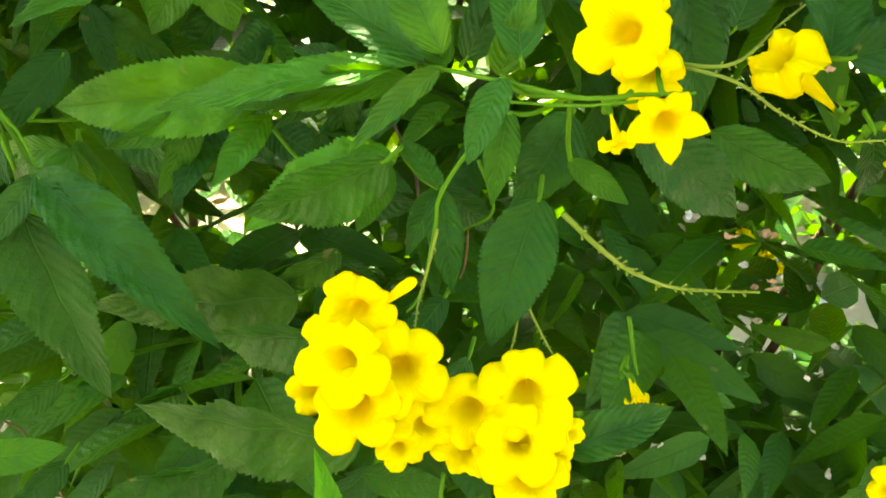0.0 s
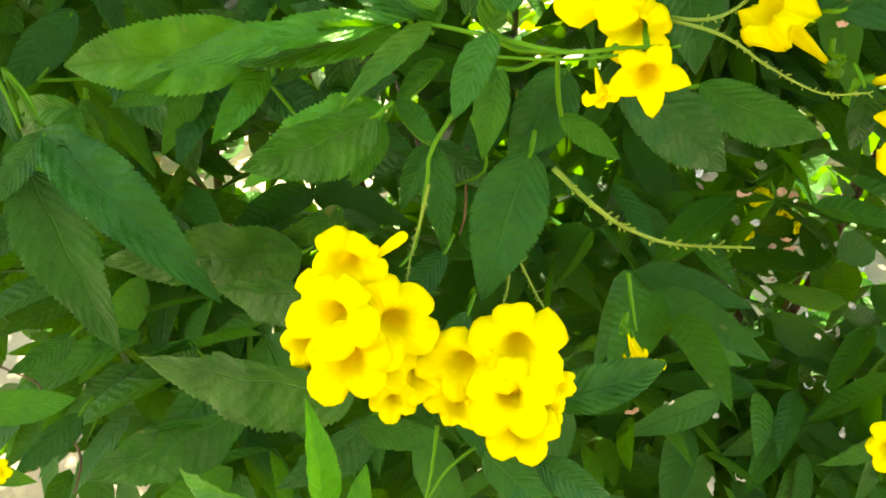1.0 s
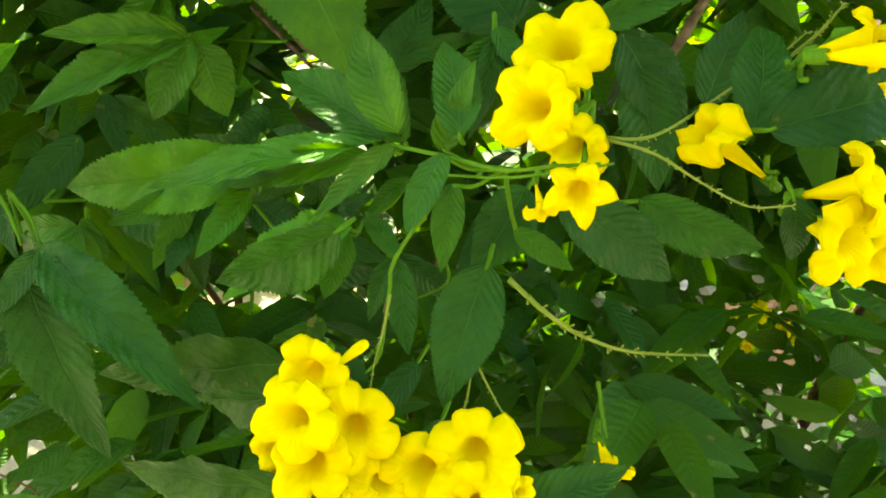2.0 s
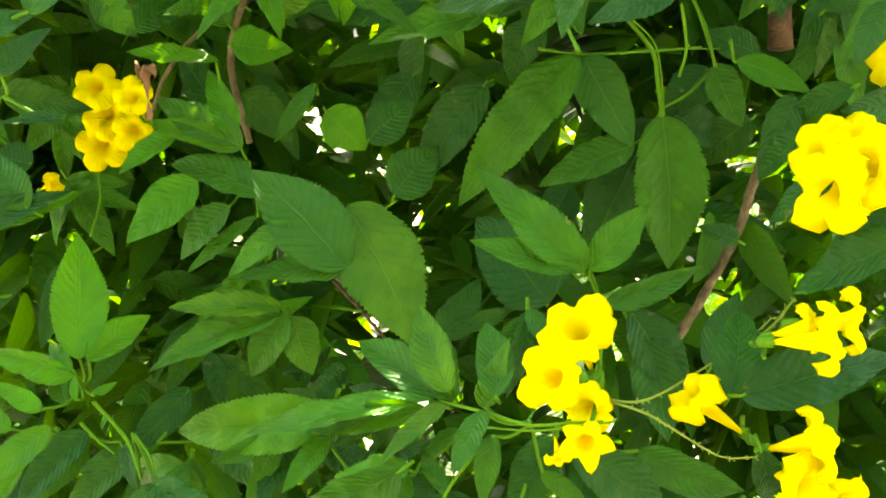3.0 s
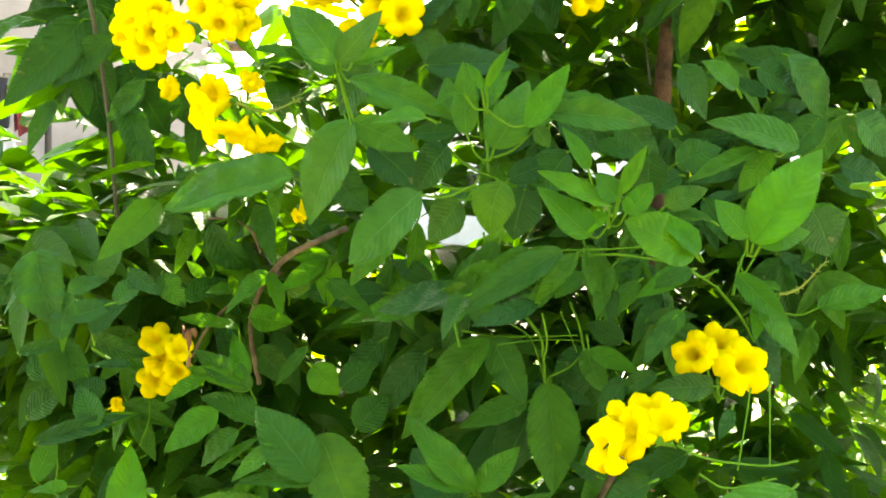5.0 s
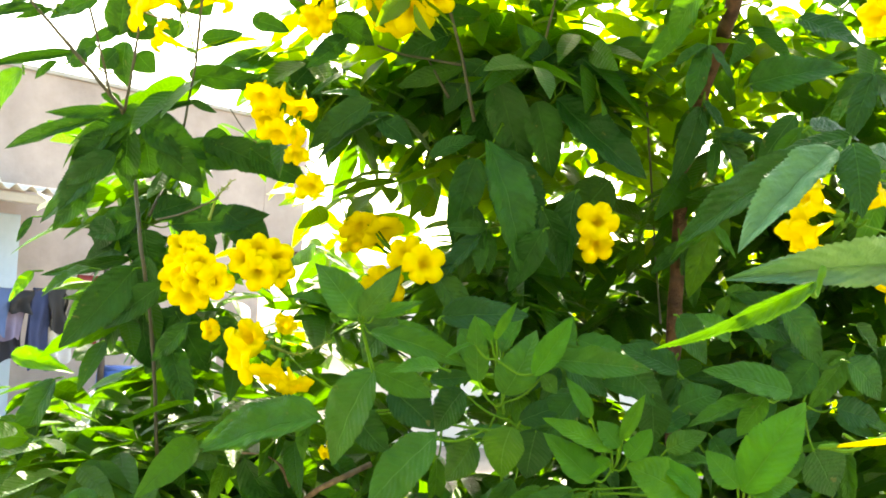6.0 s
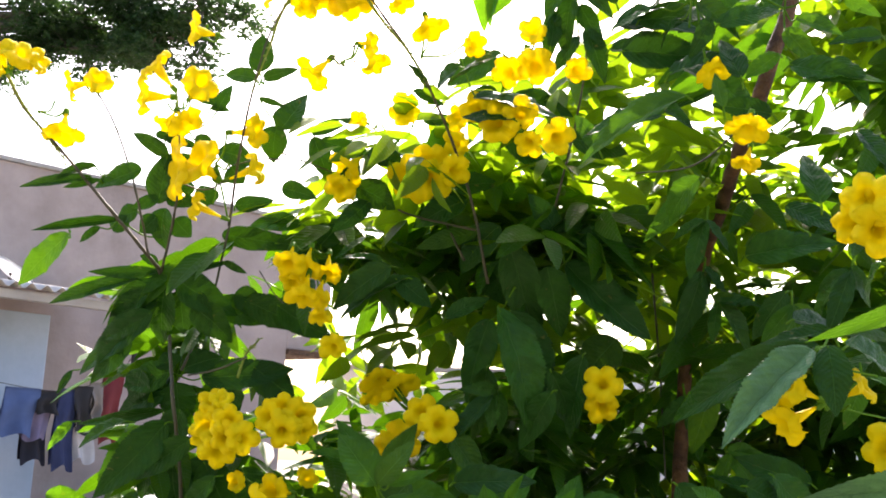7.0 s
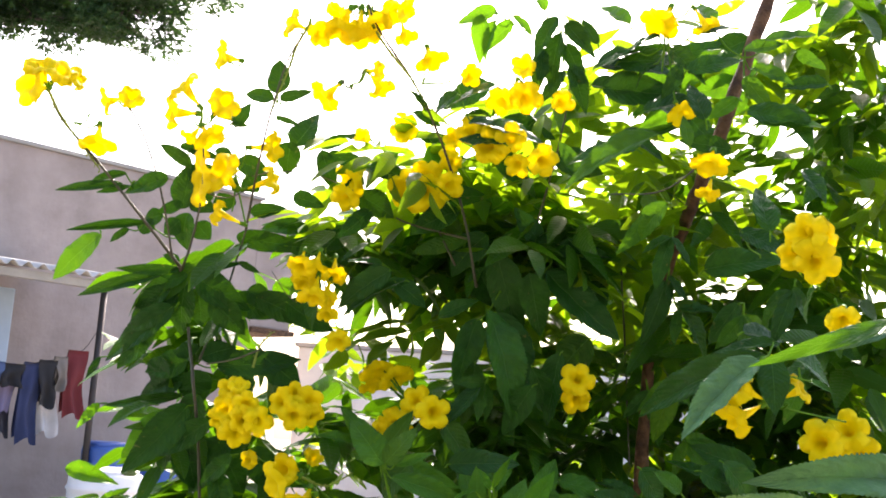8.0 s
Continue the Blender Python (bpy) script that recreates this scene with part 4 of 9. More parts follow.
leaf_mass("front", 44, (.10, .07, .09), 5, [(0.254, 0.809, 0.632), (0.335, 0.773, 0.599), (0.368, 0.711, 0.675), (0.284, 0.745, 0.562), (0.374, 0.730, 0.571), (-0.282, 0.673, 0.624), (-0.219, 0.690, 0.655), (0.201, 0.732, 0.667)])
leaf_mass("middle", 45, (.07, .05, .07), 3, [(-0.424, 1.075, 1.579), (-0.370, 1.032, 1.620), (-0.415, 1.042, 1.501), (-0.340, 1.055, 1.546), (-0.488, 1.036, 1.558), (-0.431, 1.024, 1.424), (-0.306, 1.005, 1.611)])
leaf_mass("upper", 46, (.10, .06, .10), 7, [(-0.301, 1.258, 1.301), (-0.224, 1.194, 1.216), (-0.169, 1.148, 1.281), (-0.335, 1.153, 1.322), (-0.131, 1.244, 1.157), (-0.407, 1.221, 1.232)])
leaf_mass("middle", 47, (.10, .06, .09), 12, [(0.267, 1.167, 1.338), (0.344, 1.166, 1.408), (0.223, 1.146, 1.452), (0.214, 1.131, 1.290), (0.472, 1.217, 1.214), (0.504, 1.241, 1.279), (0.146, 1.088, 1.243)])
leaf_mass("upper", 48, (.07, .05, .07), 5, [(-0.284, 1.195, 1.123), (-0.197, 1.100, 1.110), (-0.127, 1.088, 1.088), (-0.075, 1.158, 1.051)])
leaf_mass("front", 49, (.08, .05, .07), 4, [(-0.225, 1.045, 1.121), (-0.157, 1.101, 1.090), (-0.054, 1.035, 1.077)])

leaf_mass("middle", 50, (.06, .05, .04), 8, [(0.019, 1.054, 1.933), (-0.239, 0.806, 1.874), (-0.028, 1.005, 1.954), (-0.092, 0.879, 1.865), (-0.170, 1.012, 1.896), (-0.188, 0.994, 1.876), (-0.238, 0.907, 1.892), (0.059, 0.809, 1.877), (-0.110, 0.876, 1.899), (0.059, 0.833, 1.906), (-0.133, 1.006, 1.909), (-0.111, 1.003, 1.943)])
leaf_mass("upper", 52, (.09, .05, .07), 7, [(0.206, 1.437, 1.925), (0.107, 1.517, 1.936), (0.110, 1.365, 1.981), (0.083, 1.564, 2.115), (0.334, 1.557, 2.049), (0.058, 1.427, 1.844), (0.310, 1.418, 2.050), (0.162, 1.417, 1.824), (0.204, 1.598, 1.857), (0.166, 1.533, 2.074), (0.064, 1.534, 2.047), (0.338, 1.318, 2.035)])
leaf_mass("middle", 53, (.09, .05, .07), 3, [(0.529, 0.995, 2.099), (0.493, 1.115, 2.339), (0.480, 0.935, 2.054), (0.513, 1.069, 2.210), (0.462, 1.095, 2.123), (0.495, 0.952, 2.277), (0.411, 1.037, 2.197), (0.421, 1.058, 2.100), (0.505, 1.232, 2.175), (0.488, 0.924, 2.256), (0.532, 1.159, 2.258), (0.498, 1.149, 2.234)])
leaf_mass("middle", 54, (.09, .05, .08), 3, [(0.253, 0.940, 1.939), (0.319, 1.180, 1.789), (0.419, 0.902, 1.838), (0.279, 1.176, 1.917), (0.303, 1.168, 1.900), (0.297, 1.085, 1.827), (0.349, 1.054, 1.859), (0.226, 1.210, 1.793), (0.439, 1.118, 1.955), (0.424, 1.153, 2.054), (0.229, 0.948, 1.754), (0.473, 1.086, 1.985), (0.442, 1.180, 1.768)])
leaf_mass("middle", 55, (.08, .05, .06), 4, [(0.420, 1.382, 1.695), (0.152, 1.328, 1.606), (0.172, 1.002, 1.611), (0.454, 1.198, 1.641), (0.308, 1.300, 1.630), (0.433, 1.185, 1.676), (0.153, 1.183, 1.689), (0.372, 1.320, 1.620), (0.390, 1.339, 1.607), (0.030, 0.941, 1.623), (0.325, 1.242, 1.598), (0.488, 1.494, 1.764), (0.053, 1.079, 1.605), (0.179, 0.983, 1.689)])
leaf_mass("middle", 56, (.05, .05, .05), 7, [(-0.004, 0.865, 1.600), (-0.074, 1.122, 1.670), (-0.121, 1.110, 1.629), (-0.075, 1.095, 1.619), (-0.015, 0.899, 1.593), (-0.046, 1.138, 1.642), (-0.069, 1.148, 1.614), (-0.072, 0.909, 1.587), (-0.024, 0.980, 1.663)])
leaf_mass("front", 57, (.07, .05, .06), 6, [(-0.494, 0.644, 1.368), (-0.399, 0.694, 1.371), (-0.336, 0.887, 1.395), (-0.347, 0.818, 1.336), (-0.548, 0.830, 1.383), (-0.238, 0.695, 1.445), (-0.441, 0.625, 1.394), (-0.389, 0.838, 1.421), (-0.466, 0.665, 1.354), (-0.628, 0.765, 1.432), (-0.611, 0.827, 1.418), (-0.445, 0.735, 1.383)])
leaf_mass("left", 58, (.04, .04, .04), 2, [(-0.401, 0.710, 1.583), (-0.465, 0.764, 1.723), (-0.356, 0.684, 1.859), (-0.503, 0.760, 1.760), (-0.364, 0.774, 1.577), (-0.472, 0.775, 1.827), (-0.348, 0.828, 1.569), (-0.361, 0.819, 1.695), (-0.480, 0.788, 1.625), (-0.408, 0.798, 1.603)])
leaf_mass("upper", 59, (.07, .05, .05), 3, [(0.202, 0.833, 2.008), (0.174, 0.918, 1.907), (0.436, 1.076, 1.939), (0.503, 1.072, 1.994), (0.545, 1.059, 2.010), (0.514, 0.825, 1.984), (0.311, 0.948, 1.918), (0.181, 0.900, 1.893), (0.287, 0.892, 2.021), (0.560, 1.090, 2.018), (0.529, 1.042, 2.070), (0.136, 1.013, 1.983), (0.255, 0.847, 1.921)])
leaf_mass("middle", 60, (.07, .05, .07), 5, [(0.550, 1.012, 1.777), (0.510, 0.878, 1.762), (0.525, 0.995, 1.765), (0.517, 1.118, 1.795), (0.493, 0.837, 1.728)])
leaf_mass("upper", 61, (.06, .05, .06), 2, [(0.134, 0.913, 1.820), (-0.016, 0.925, 1.839), (0.063, 0.841, 1.820), (-0.023, 1.036, 1.897), (0.003, 0.829, 1.797), (0.070, 0.968, 1.849), (0.080, 1.027, 1.875)])

# branches and stalks
branch(bushes["front"], "green", 0.0011, 0.0007, [(-0.015, 0.454, 1.116), (0.024, 0.408, 1.131), (0.046, 0.371, 1.144), (0.067, 0.362, 1.151), (0.084, 0.366, 1.151)])
branch(bushes["front"], "green", 0.0007, 0.0005, [(0.020, 0.416, 1.119), (0.046, 0.385, 1.134), (0.067, 0.371, 1.144), (0.090, 0.376, 1.147)])
spent_stalk(bushes["front"], 0.0014, [(0.050, 0.402, 1.075), (0.069, 0.396, 1.061), (0.086, 0.406, 1.044), (0.111, 0.418, 1.029), (0.148, 0.418, 1.030)])
branch(bushes["front"], "green", 0.0011, 0.0007, [(-0.227, 0.488, 1.060), (-0.214, 0.480, 1.049), (-0.204, 0.466, 1.038)])
branch(bushes["front"], "green", 0.0011, 0.0006, [(0.016, 0.422, 1.106), (-0.002, 0.403, 1.082), (-0.004, 0.396, 1.067), (-0.008, 0.391, 1.037), (-0.014, 0.384, 1.030)])
branch(bushes["front"], "green", 0.0008, 0.0006, [(0.013, 0.424, 1.086), (0.021, 0.419, 1.063), (0.005, 0.421, 1.049)])
branch(bushes["front"], "bark", 0.0008, 0.0007, [(-0.034, 0.532, 1.052), (-0.015, 0.485, 1.034), (-0.020, 0.483, 1.001)])
branch(bushes["front"], "bark", 0.0006, 0.0005, [(0.011, 0.462, 1.049), (0.012, 0.464, 1.009), (0.010, 0.463, 0.995)])
branch(bushes["front"], "green", 0.0010, 0.0006, [(0.007, 0.355, 0.963), (0.006, 0.346, 0.947), (0.004, 0.337, 0.931)])
branch(bushes["front"], "green", 0.0008, 0.0006, [(0.025, 0.352, 0.954), (0.013, 0.345, 0.945), (0.004, 0.337, 0.931)])
spent_stalk(bushes["front"], 0.0007, [(0.035, 0.387, 1.035), (0.033, 0.378, 1.019), (0.026, 0.368, 1.008)])
spent_stalk(bushes["front"], 0.0007, [(0.036, 0.388, 1.040), (0.046, 0.380, 1.025), (0.054, 0.373, 1.015)])
branch(bushes["front"], "green", 0.0012, 0.0007, [(0.100, 0.464, 0.977), (0.104, 0.452, 0.960), (0.106, 0.446, 0.953)])
branch(bushes["front"], "bark", 0.0007, 0.0006, [(-0.264, 0.472, 0.870), (-0.242, 0.472, 0.858), (-0.238, 0.466, 0.850)])
branch(bushes["front"], "bark", 0.0010, 0.0007, [(-0.226, 0.468, 0.822), (-0.216, 0.455, 0.812), (-0.216, 0.438, 0.800)])
branch(bushes["front"], "vine", 0.0040, 0.0036, [(0.206, 0.764, 1.219), (0.194, 0.750, 1.177), (0.182, 0.738, 1.140), (0.146, 0.713, 1.073), (0.123, 0.699, 1.035)])
branch(bushes["front"], "vine", 0.0020, 0.0016, [(-0.167, 0.643, 1.353), (-0.235, 0.686, 1.314), (-0.257, 0.661, 1.284), (-0.274, 0.661, 1.251)])
branch(bushes["front"], "bark", 0.0017, 0.0012, [(-0.150, 0.728, 1.095), (-0.109, 0.657, 1.095), (-0.073, 0.574, 1.107)])
branch(bushes["front"], "green", 0.0018, 0.0011, [(-0.207, 0.804, 1.043), (-0.157, 0.754, 1.061), (-0.107, 0.648, 1.098)])
branch(bushes["front"], "green", 0.0016, 0.0010, [(-0.256, 0.490, 1.082), (-0.233, 0.486, 1.058), (-0.217, 0.471, 1.037)])
branch(bushes["front"], "green", 0.0013, 0.0007, [(-0.263, 0.483, 1.069), (-0.250, 0.481, 1.057), (-0.239, 0.480, 1.049)])
branch(bushes["front"], "green", 0.0013, 0.0010, [(-0.332, 0.679, 1.194), (-0.324, 0.661, 1.176), (-0.321, 0.634, 1.154)])
branch(bushes["front"], "green", 0.0011, 0.0009, [(0.080, 0.420, 1.140), (0.081, 0.466, 1.155), (0.077, 0.530, 1.164), (0.071, 0.537, 1.178)])
branch(bushes["front"], "green", 0.0006, 0.0005, [(0.084, 0.525, 1.342), (0.105, 0.574, 1.319), (0.112, 0.599, 1.296), (0.117, 0.629, 1.263)])
branch(bushes["front"], "green", 0.0006, 0.0005, [(0.132, 0.600, 1.340), (0.142, 0.611, 1.315), (0.149, 0.613, 1.299)])
branch(bushes["front"], "green", 0.0006, 0.0005, [(0.085, 0.522, 1.317), (0.113, 0.592, 1.312), (0.150, 0.613, 1.311)])
spent_stalk(bushes["front"], 0.0009, [(0.083, 0.402, 1.147), (0.106, 0.392, 1.153), (0.140, 0.455, 1.147), (0.169, 0.483, 1.159)])
spent_stalk(bushes["front"], 0.0008, [(0.083, 0.402, 1.147), (0.105, 0.382, 1.150), (0.126, 0.385, 1.137), (0.143, 0.369, 1.135), (0.159, 0.365, 1.138)])
spent_stalk(bushes["front"], 0.0010, [(0.170, 0.463, 1.164), (0.176, 0.440, 1.184), (0.181, 0.427, 1.201)])
branch(bushes["front"], "green", 0.0012, 0.0009, [(0.247, 0.463, 1.256), (0.275, 0.484, 1.242), (0.321, 0.510, 1.234), (0.349, 0.525, 1.237)])
branch(bushes["front"], "green", 0.0010, 0.0009, [(0.266, 0.473, 1.232), (0.290, 0.484, 1.219), (0.331, 0.510, 1.224)])
branch(bushes["front"], "green", 0.0008, 0.0007, [(0.323, 0.553, 1.305), (0.324, 0.533, 1.273), (0.325, 0.512, 1.234)])
branch(bushes["front"], "green", 0.0008, 0.0007, [(0.307, 0.538, 1.294), (0.303, 0.517, 1.267), (0.298, 0.495, 1.232)])
branch(bushes["front"], "green", 0.0011, 0.0007, [(0.139, 0.574, 1.401), (0.171, 0.585, 1.403), (0.212, 0.598, 1.407)])
branch(bushes["front"], "vine", 0.0032, 0.0026, [(-0.090, 0.619, 1.406), (-0.111, 0.574, 1.392), (-0.143, 0.590, 1.374), (-0.188, 0.645, 1.338), (-0.211, 0.672, 1.294), (-0.206, 0.672, 1.250), (-0.200, 0.674, 1.225)])
branch(bushes["front"], "green", 0.0017, 0.0014, [(0.077, 0.659, 1.337), (0.106, 0.655, 1.306), (0.112, 0.650, 1.284), (0.116, 0.644, 1.259)])
branch(bushes["front"], "green", 0.0014, 0.0012, [(0.134, 0.669, 1.340), (0.144, 0.665, 1.320), (0.152, 0.659, 1.293)])
branch(bushes["front"], "green", 0.0012, 0.0009, [(0.026, 0.657, 1.304), (0.056, 0.661, 1.300), (0.102, 0.669, 1.302), (0.143, 0.677, 1.305)])
branch(bushes["front"], "vine", 0.0022, 0.0016, [(-0.133, 0.591, 1.161), (-0.102, 0.590, 1.138), (-0.080, 0.587, 1.116), (-0.059, 0.587, 1.102)])
branch(bushes["front"], "vine", 0.0015, 0.0012, [(-0.182, 0.622, 1.375), (-0.186, 0.602, 1.400), (-0.217, 0.618, 1.408), (-0.277, 0.648, 1.404)])
branch(bushes["front"], "green", 0.0009, 0.0007, [(-0.061, 0.610, 1.462), (-0.092, 0.573, 1.460), (-0.112, 0.555, 1.464)])
branch(bushes["middle"], "green", 0.0016, 0.0012, [(0.058, 0.593, 1.451), (0.002, 0.610, 1.453), (-0.049, 0.616, 1.465), (-0.102, 0.572, 1.462)])
branch(bushes["middle"], "green", 0.0015, 0.0012, [(-0.124, 0.671, 1.556), (-0.090, 0.621, 1.507), (-0.049, 0.616, 1.468)])
branch(bushes["middle"], "green", 0.0014, 0.0012, [(0.056, 0.602, 1.468), (0.044, 0.637, 1.519), (0.038, 0.651, 1.542)])
branch(bushes["middle"], "green", 0.0013, 0.0009, [(0.142, 0.576, 1.396), (0.189, 0.593, 1.398), (0.242, 0.613, 1.389), (0.275, 0.621, 1.371)])
branch(bushes["middle"], "green", 0.0016, 0.0012, [(0.291, 0.626, 1.363), (0.296, 0.640, 1.389), (0.302, 0.652, 1.405)])
branch(bushes["middle"], "green", 0.0016, 0.0012, [(0.275, 0.621, 1.371), (0.297, 0.623, 1.347), (0.315, 0.644, 1.317)])
branch(bushes["middle"], "green", 0.0012, 0.0010, [(-0.471, 0.558, 1.293), (-0.440, 0.575, 1.284), (-0.411, 0.593, 1.295)])
branch(bushes["middle"], "green", 0.0010, 0.0009, [(0.120, 0.554, 1.344), (0.125, 0.561, 1.317), (0.122, 0.565, 1.298)])
branch(bushes["middle"], "green", 0.0015, 0.0012, [(-0.205, 0.619, 1.527), (-0.160, 0.607, 1.499), (-0.110, 0.611, 1.471)])
branch(bushes["middle"], "dark", 0.0015, 0.0012, [(0.169, 0.885, 1.852), (0.172, 0.933, 1.777), (0.175, 0.998, 1.682), (0.196, 0.833, 1.571)])
branch(bushes["upper"], "bark", 0.0096, 0.0082, [(0.218, 0.822, 1.289), (0.208, 0.901, 1.561), (0.219, 0.949, 1.803), (0.261, 0.812, 1.910), (0.302, 0.633, 1.976), (0.359, 0.666, 2.166), (0.393, 0.693, 2.289)])
branch(bushes["upper"], "dark", 0.0022, 0.0013, [(-0.024, 0.757, 1.804), (-0.054, 0.748, 1.928), (-0.091, 0.660, 2.046), (-0.148, 0.597, 2.135), (-0.162, 0.586, 2.167)])
branch(bushes["upper"], "dark", 0.0016, 0.0010, [(0.047, 0.779, 1.871), (0.090, 0.719, 2.005), (0.106, 0.684, 2.094), (0.091, 0.667, 2.182)])
branch(bushes["upper"], "dark", 0.0016, 0.0010, [(-0.045, 0.763, 1.875), (-0.149, 0.780, 1.903), (-0.221, 0.733, 1.941), (-0.264, 0.629, 1.948)])
branch(bushes["upper"], "dark", 0.0016, 0.0012, [(-0.061, 0.772, 1.837), (-0.148, 0.822, 1.971), (-0.195, 0.797, 2.008)])
branch(bushes["upper"], "dark", 0.0011, 0.0010, [(0.299, 0.553, 1.947), (0.241, 0.621, 1.919), (0.167, 0.701, 1.931)])
branch(bushes["upper"], "dark", 0.0010, 0.0007, [(-0.166, 0.617, 2.083), (-0.187, 0.621, 2.074), (-0.204, 0.620, 2.067)])
branch(bushes["upper"], "dark", 0.0010, 0.0007, [(-0.171, 0.632, 2.067), (-0.191, 0.634, 2.061), (-0.202, 0.621, 2.067)])
branch(bushes["left"], "dark", 0.0022, 0.0025, [(-0.364, 0.658, 1.393), (-0.377, 0.654, 1.528), (-0.387, 0.630, 1.644), (-0.453, 0.711, 1.757), (-0.438, 0.654, 1.805)])
branch(bushes["left"], "dark", 0.0025, 0.0010, [(-0.438, 0.654, 1.805), (-0.472, 0.589, 1.866), (-0.531, 0.552, 1.939), (-0.569, 0.521, 1.986), (-0.584, 0.503, 2.023)])
branch(bushes["left"], "dark", 0.0016, 0.0010, [(-0.441, 0.633, 1.817), (-0.443, 0.591, 1.894), (-0.467, 0.574, 1.967), (-0.483, 0.547, 2.011)])
branch(bushes["left"], "dark", 0.0019, 0.0010, [(-0.437, 0.660, 1.802), (-0.398, 0.610, 1.852), (-0.385, 0.594, 1.917), (-0.381, 0.569, 1.991)])
branch(bushes["left"], "dark", 0.0019, 0.0010, [(-0.335, 0.640, 1.858), (-0.306, 0.597, 1.940), (-0.285, 0.579, 2.019), (-0.262, 0.566, 2.083), (-0.235, 0.568, 2.136)])
branch(bushes["left"], "dark", 0.0013, 0.0007, [(-0.389, 0.596, 1.906), (-0.354, 0.603, 1.896), (-0.325, 0.608, 1.909)])
branch(bushes["left"], "dark", 0.0019, 0.0014, [(-0.398, 0.666, 1.676), (-0.413, 0.750, 1.763), (-0.339, 0.649, 1.860)])
branch(bushes["left"], "dark", 0.0011, 0.0007, [(-0.266, 0.633, 1.941), (-0.292, 0.620, 1.938), (-0.320, 0.611, 1.929)])
branch(bushes["left"], "dark", 0.0008, 0.0007, [(-0.302, 0.669, 1.805), (-0.285, 0.675, 1.780), (-0.267, 0.673, 1.764)])
branch(bushes["left"], "dark", 0.0013, 0.0010, [(-0.288, 0.625, 1.692), (-0.330, 0.632, 1.676), (-0.376, 0.644, 1.668)])
spent_stalk(bushes["front"], 0.0007, [(-0.003, 0.392, 1.069), (-0.006, 0.387, 1.052), (-0.009, 0.380, 1.039), (-0.010, 0.370, 1.028)])
spent_stalk(bushes["front"], 0.0010, [(0.150, 0.429, 1.154), (0.165, 0.476, 1.155), (0.175, 0.458, 1.178)])
spent_stalk(bushes["middle"], 0.0018, [(-0.207, 0.609, 1.527), (-0.173, 0.607, 1.519), (-0.152, 0.651, 1.536)])
spent_stalk(bushes["middle"], 0.0019, [(-0.297, 0.623, 1.667), (-0.302, 0.651, 1.697), (-0.293, 0.667, 1.718)])
spent_stalk(bushes["middle"], 0.0017, [(0.318, 0.638, 1.363), (0.351, 0.654, 1.369), (0.378, 0.672, 1.396)])
spent_stalk(bushes["left"], 0.0022, [(-0.584, 0.503, 2.023), (-0.569, 0.520, 1.989), (-0.547, 0.540, 1.956), (-0.525, 0.558, 1.925)])
spent_stalk(bushes["left"], 0.0022, [(-0.235, 0.568, 2.136), (-0.252, 0.567, 2.102), (-0.266, 0.572, 2.062), (-0.285, 0.579, 2.019)])
spent_stalk(bushes["upper"], 0.0022, [(-0.162, 0.591, 2.149), (-0.134, 0.606, 2.107), (-0.106, 0.624, 2.074), (-0.091, 0.660, 2.046)])
branch(bushes["near"], "green", 0.0010, 0.0008, [(0.455, 0.549, 1.641), (0.412, 0.504, 1.646), (0.373, 0.471, 1.653)])
branch(bushes["near"], "green", 0.0010, 0.0008, [(0.408, 0.425, 1.677), (0.365, 0.404, 1.682), (0.322, 0.383, 1.678)])

# leaves
bush = bushes["front"]
compound_leaf(bush, (-0.008, 0.491, 1.099), "mid", [
    ((-0.014, 0.447, 1.120), (-0.150, 0.469, 1.086), 0.021, 27),
    ((-0.020, 0.450, 1.112), (-0.125, 0.474, 1.080), 0.018, 1),
    ((-0.007, 0.439, 1.121), (-0.046, 0.412, 1.092), 0.013, 29),
    ((-0.004, 0.448, 1.119), (-0.023, 0.498, 1.149), 0.022, -25),
    ((-0.014, 0.453, 1.118), (-0.080, 0.511, 1.133), 0.025, 6),
])
compound_leaf(bush, (-0.116, 0.531, 1.062), "young", [
    ((-0.090, 0.493, 1.080), (-0.220, 0.496, 1.057), 0.038, -7),
])
compound_leaf(bush, (0.046, 0.398, 1.131), "mid", [
    ((0.019, 0.404, 1.135), (0.007, 0.367, 1.117), 0.015, 18),
    ((0.018, 0.413, 1.132), (0.026, 0.414, 1.171), 0.014, -20),
    ((0.023, 0.414, 1.116), (0.020, 0.390, 1.085), 0.014, 3),
    ((0.051, 0.414, 1.095), (0.079, 0.407, 1.077), 0.012, 24),
])
compound_leaf(bush, (-0.098, 0.532, 1.054), "dark", [
    ((-0.128, 0.526, 1.053), (-0.134, 0.465, 1.036), 0.023, -1),
    ((-0.096, 0.505, 1.054), (-0.055, 0.466, 1.054), 0.020, -4),
])
compound_leaf(bush, (-0.097, 0.511, 1.061), "young", [
    ((-0.090, 0.480, 1.073), (-0.111, 0.442, 1.053), 0.017, 17),
])
compound_leaf(bush, (-0.024, 0.448, 1.075), "young", [
    ((-0.024, 0.416, 1.090), (-0.099, 0.427, 1.039), 0.027, 29),
    ((-0.027, 0.419, 1.085), (-0.038, 0.409, 1.049), 0.014, -8),
])
compound_leaf(bush, (-0.024, 0.448, 1.075), "mid", [
    ((-0.004, 0.408, 1.079), (-0.021, 0.440, 1.089), 0.013, 28),
    ((-0.002, 0.461, 1.094), (-0.024, 0.445, 1.082), 0.011, 26),
])
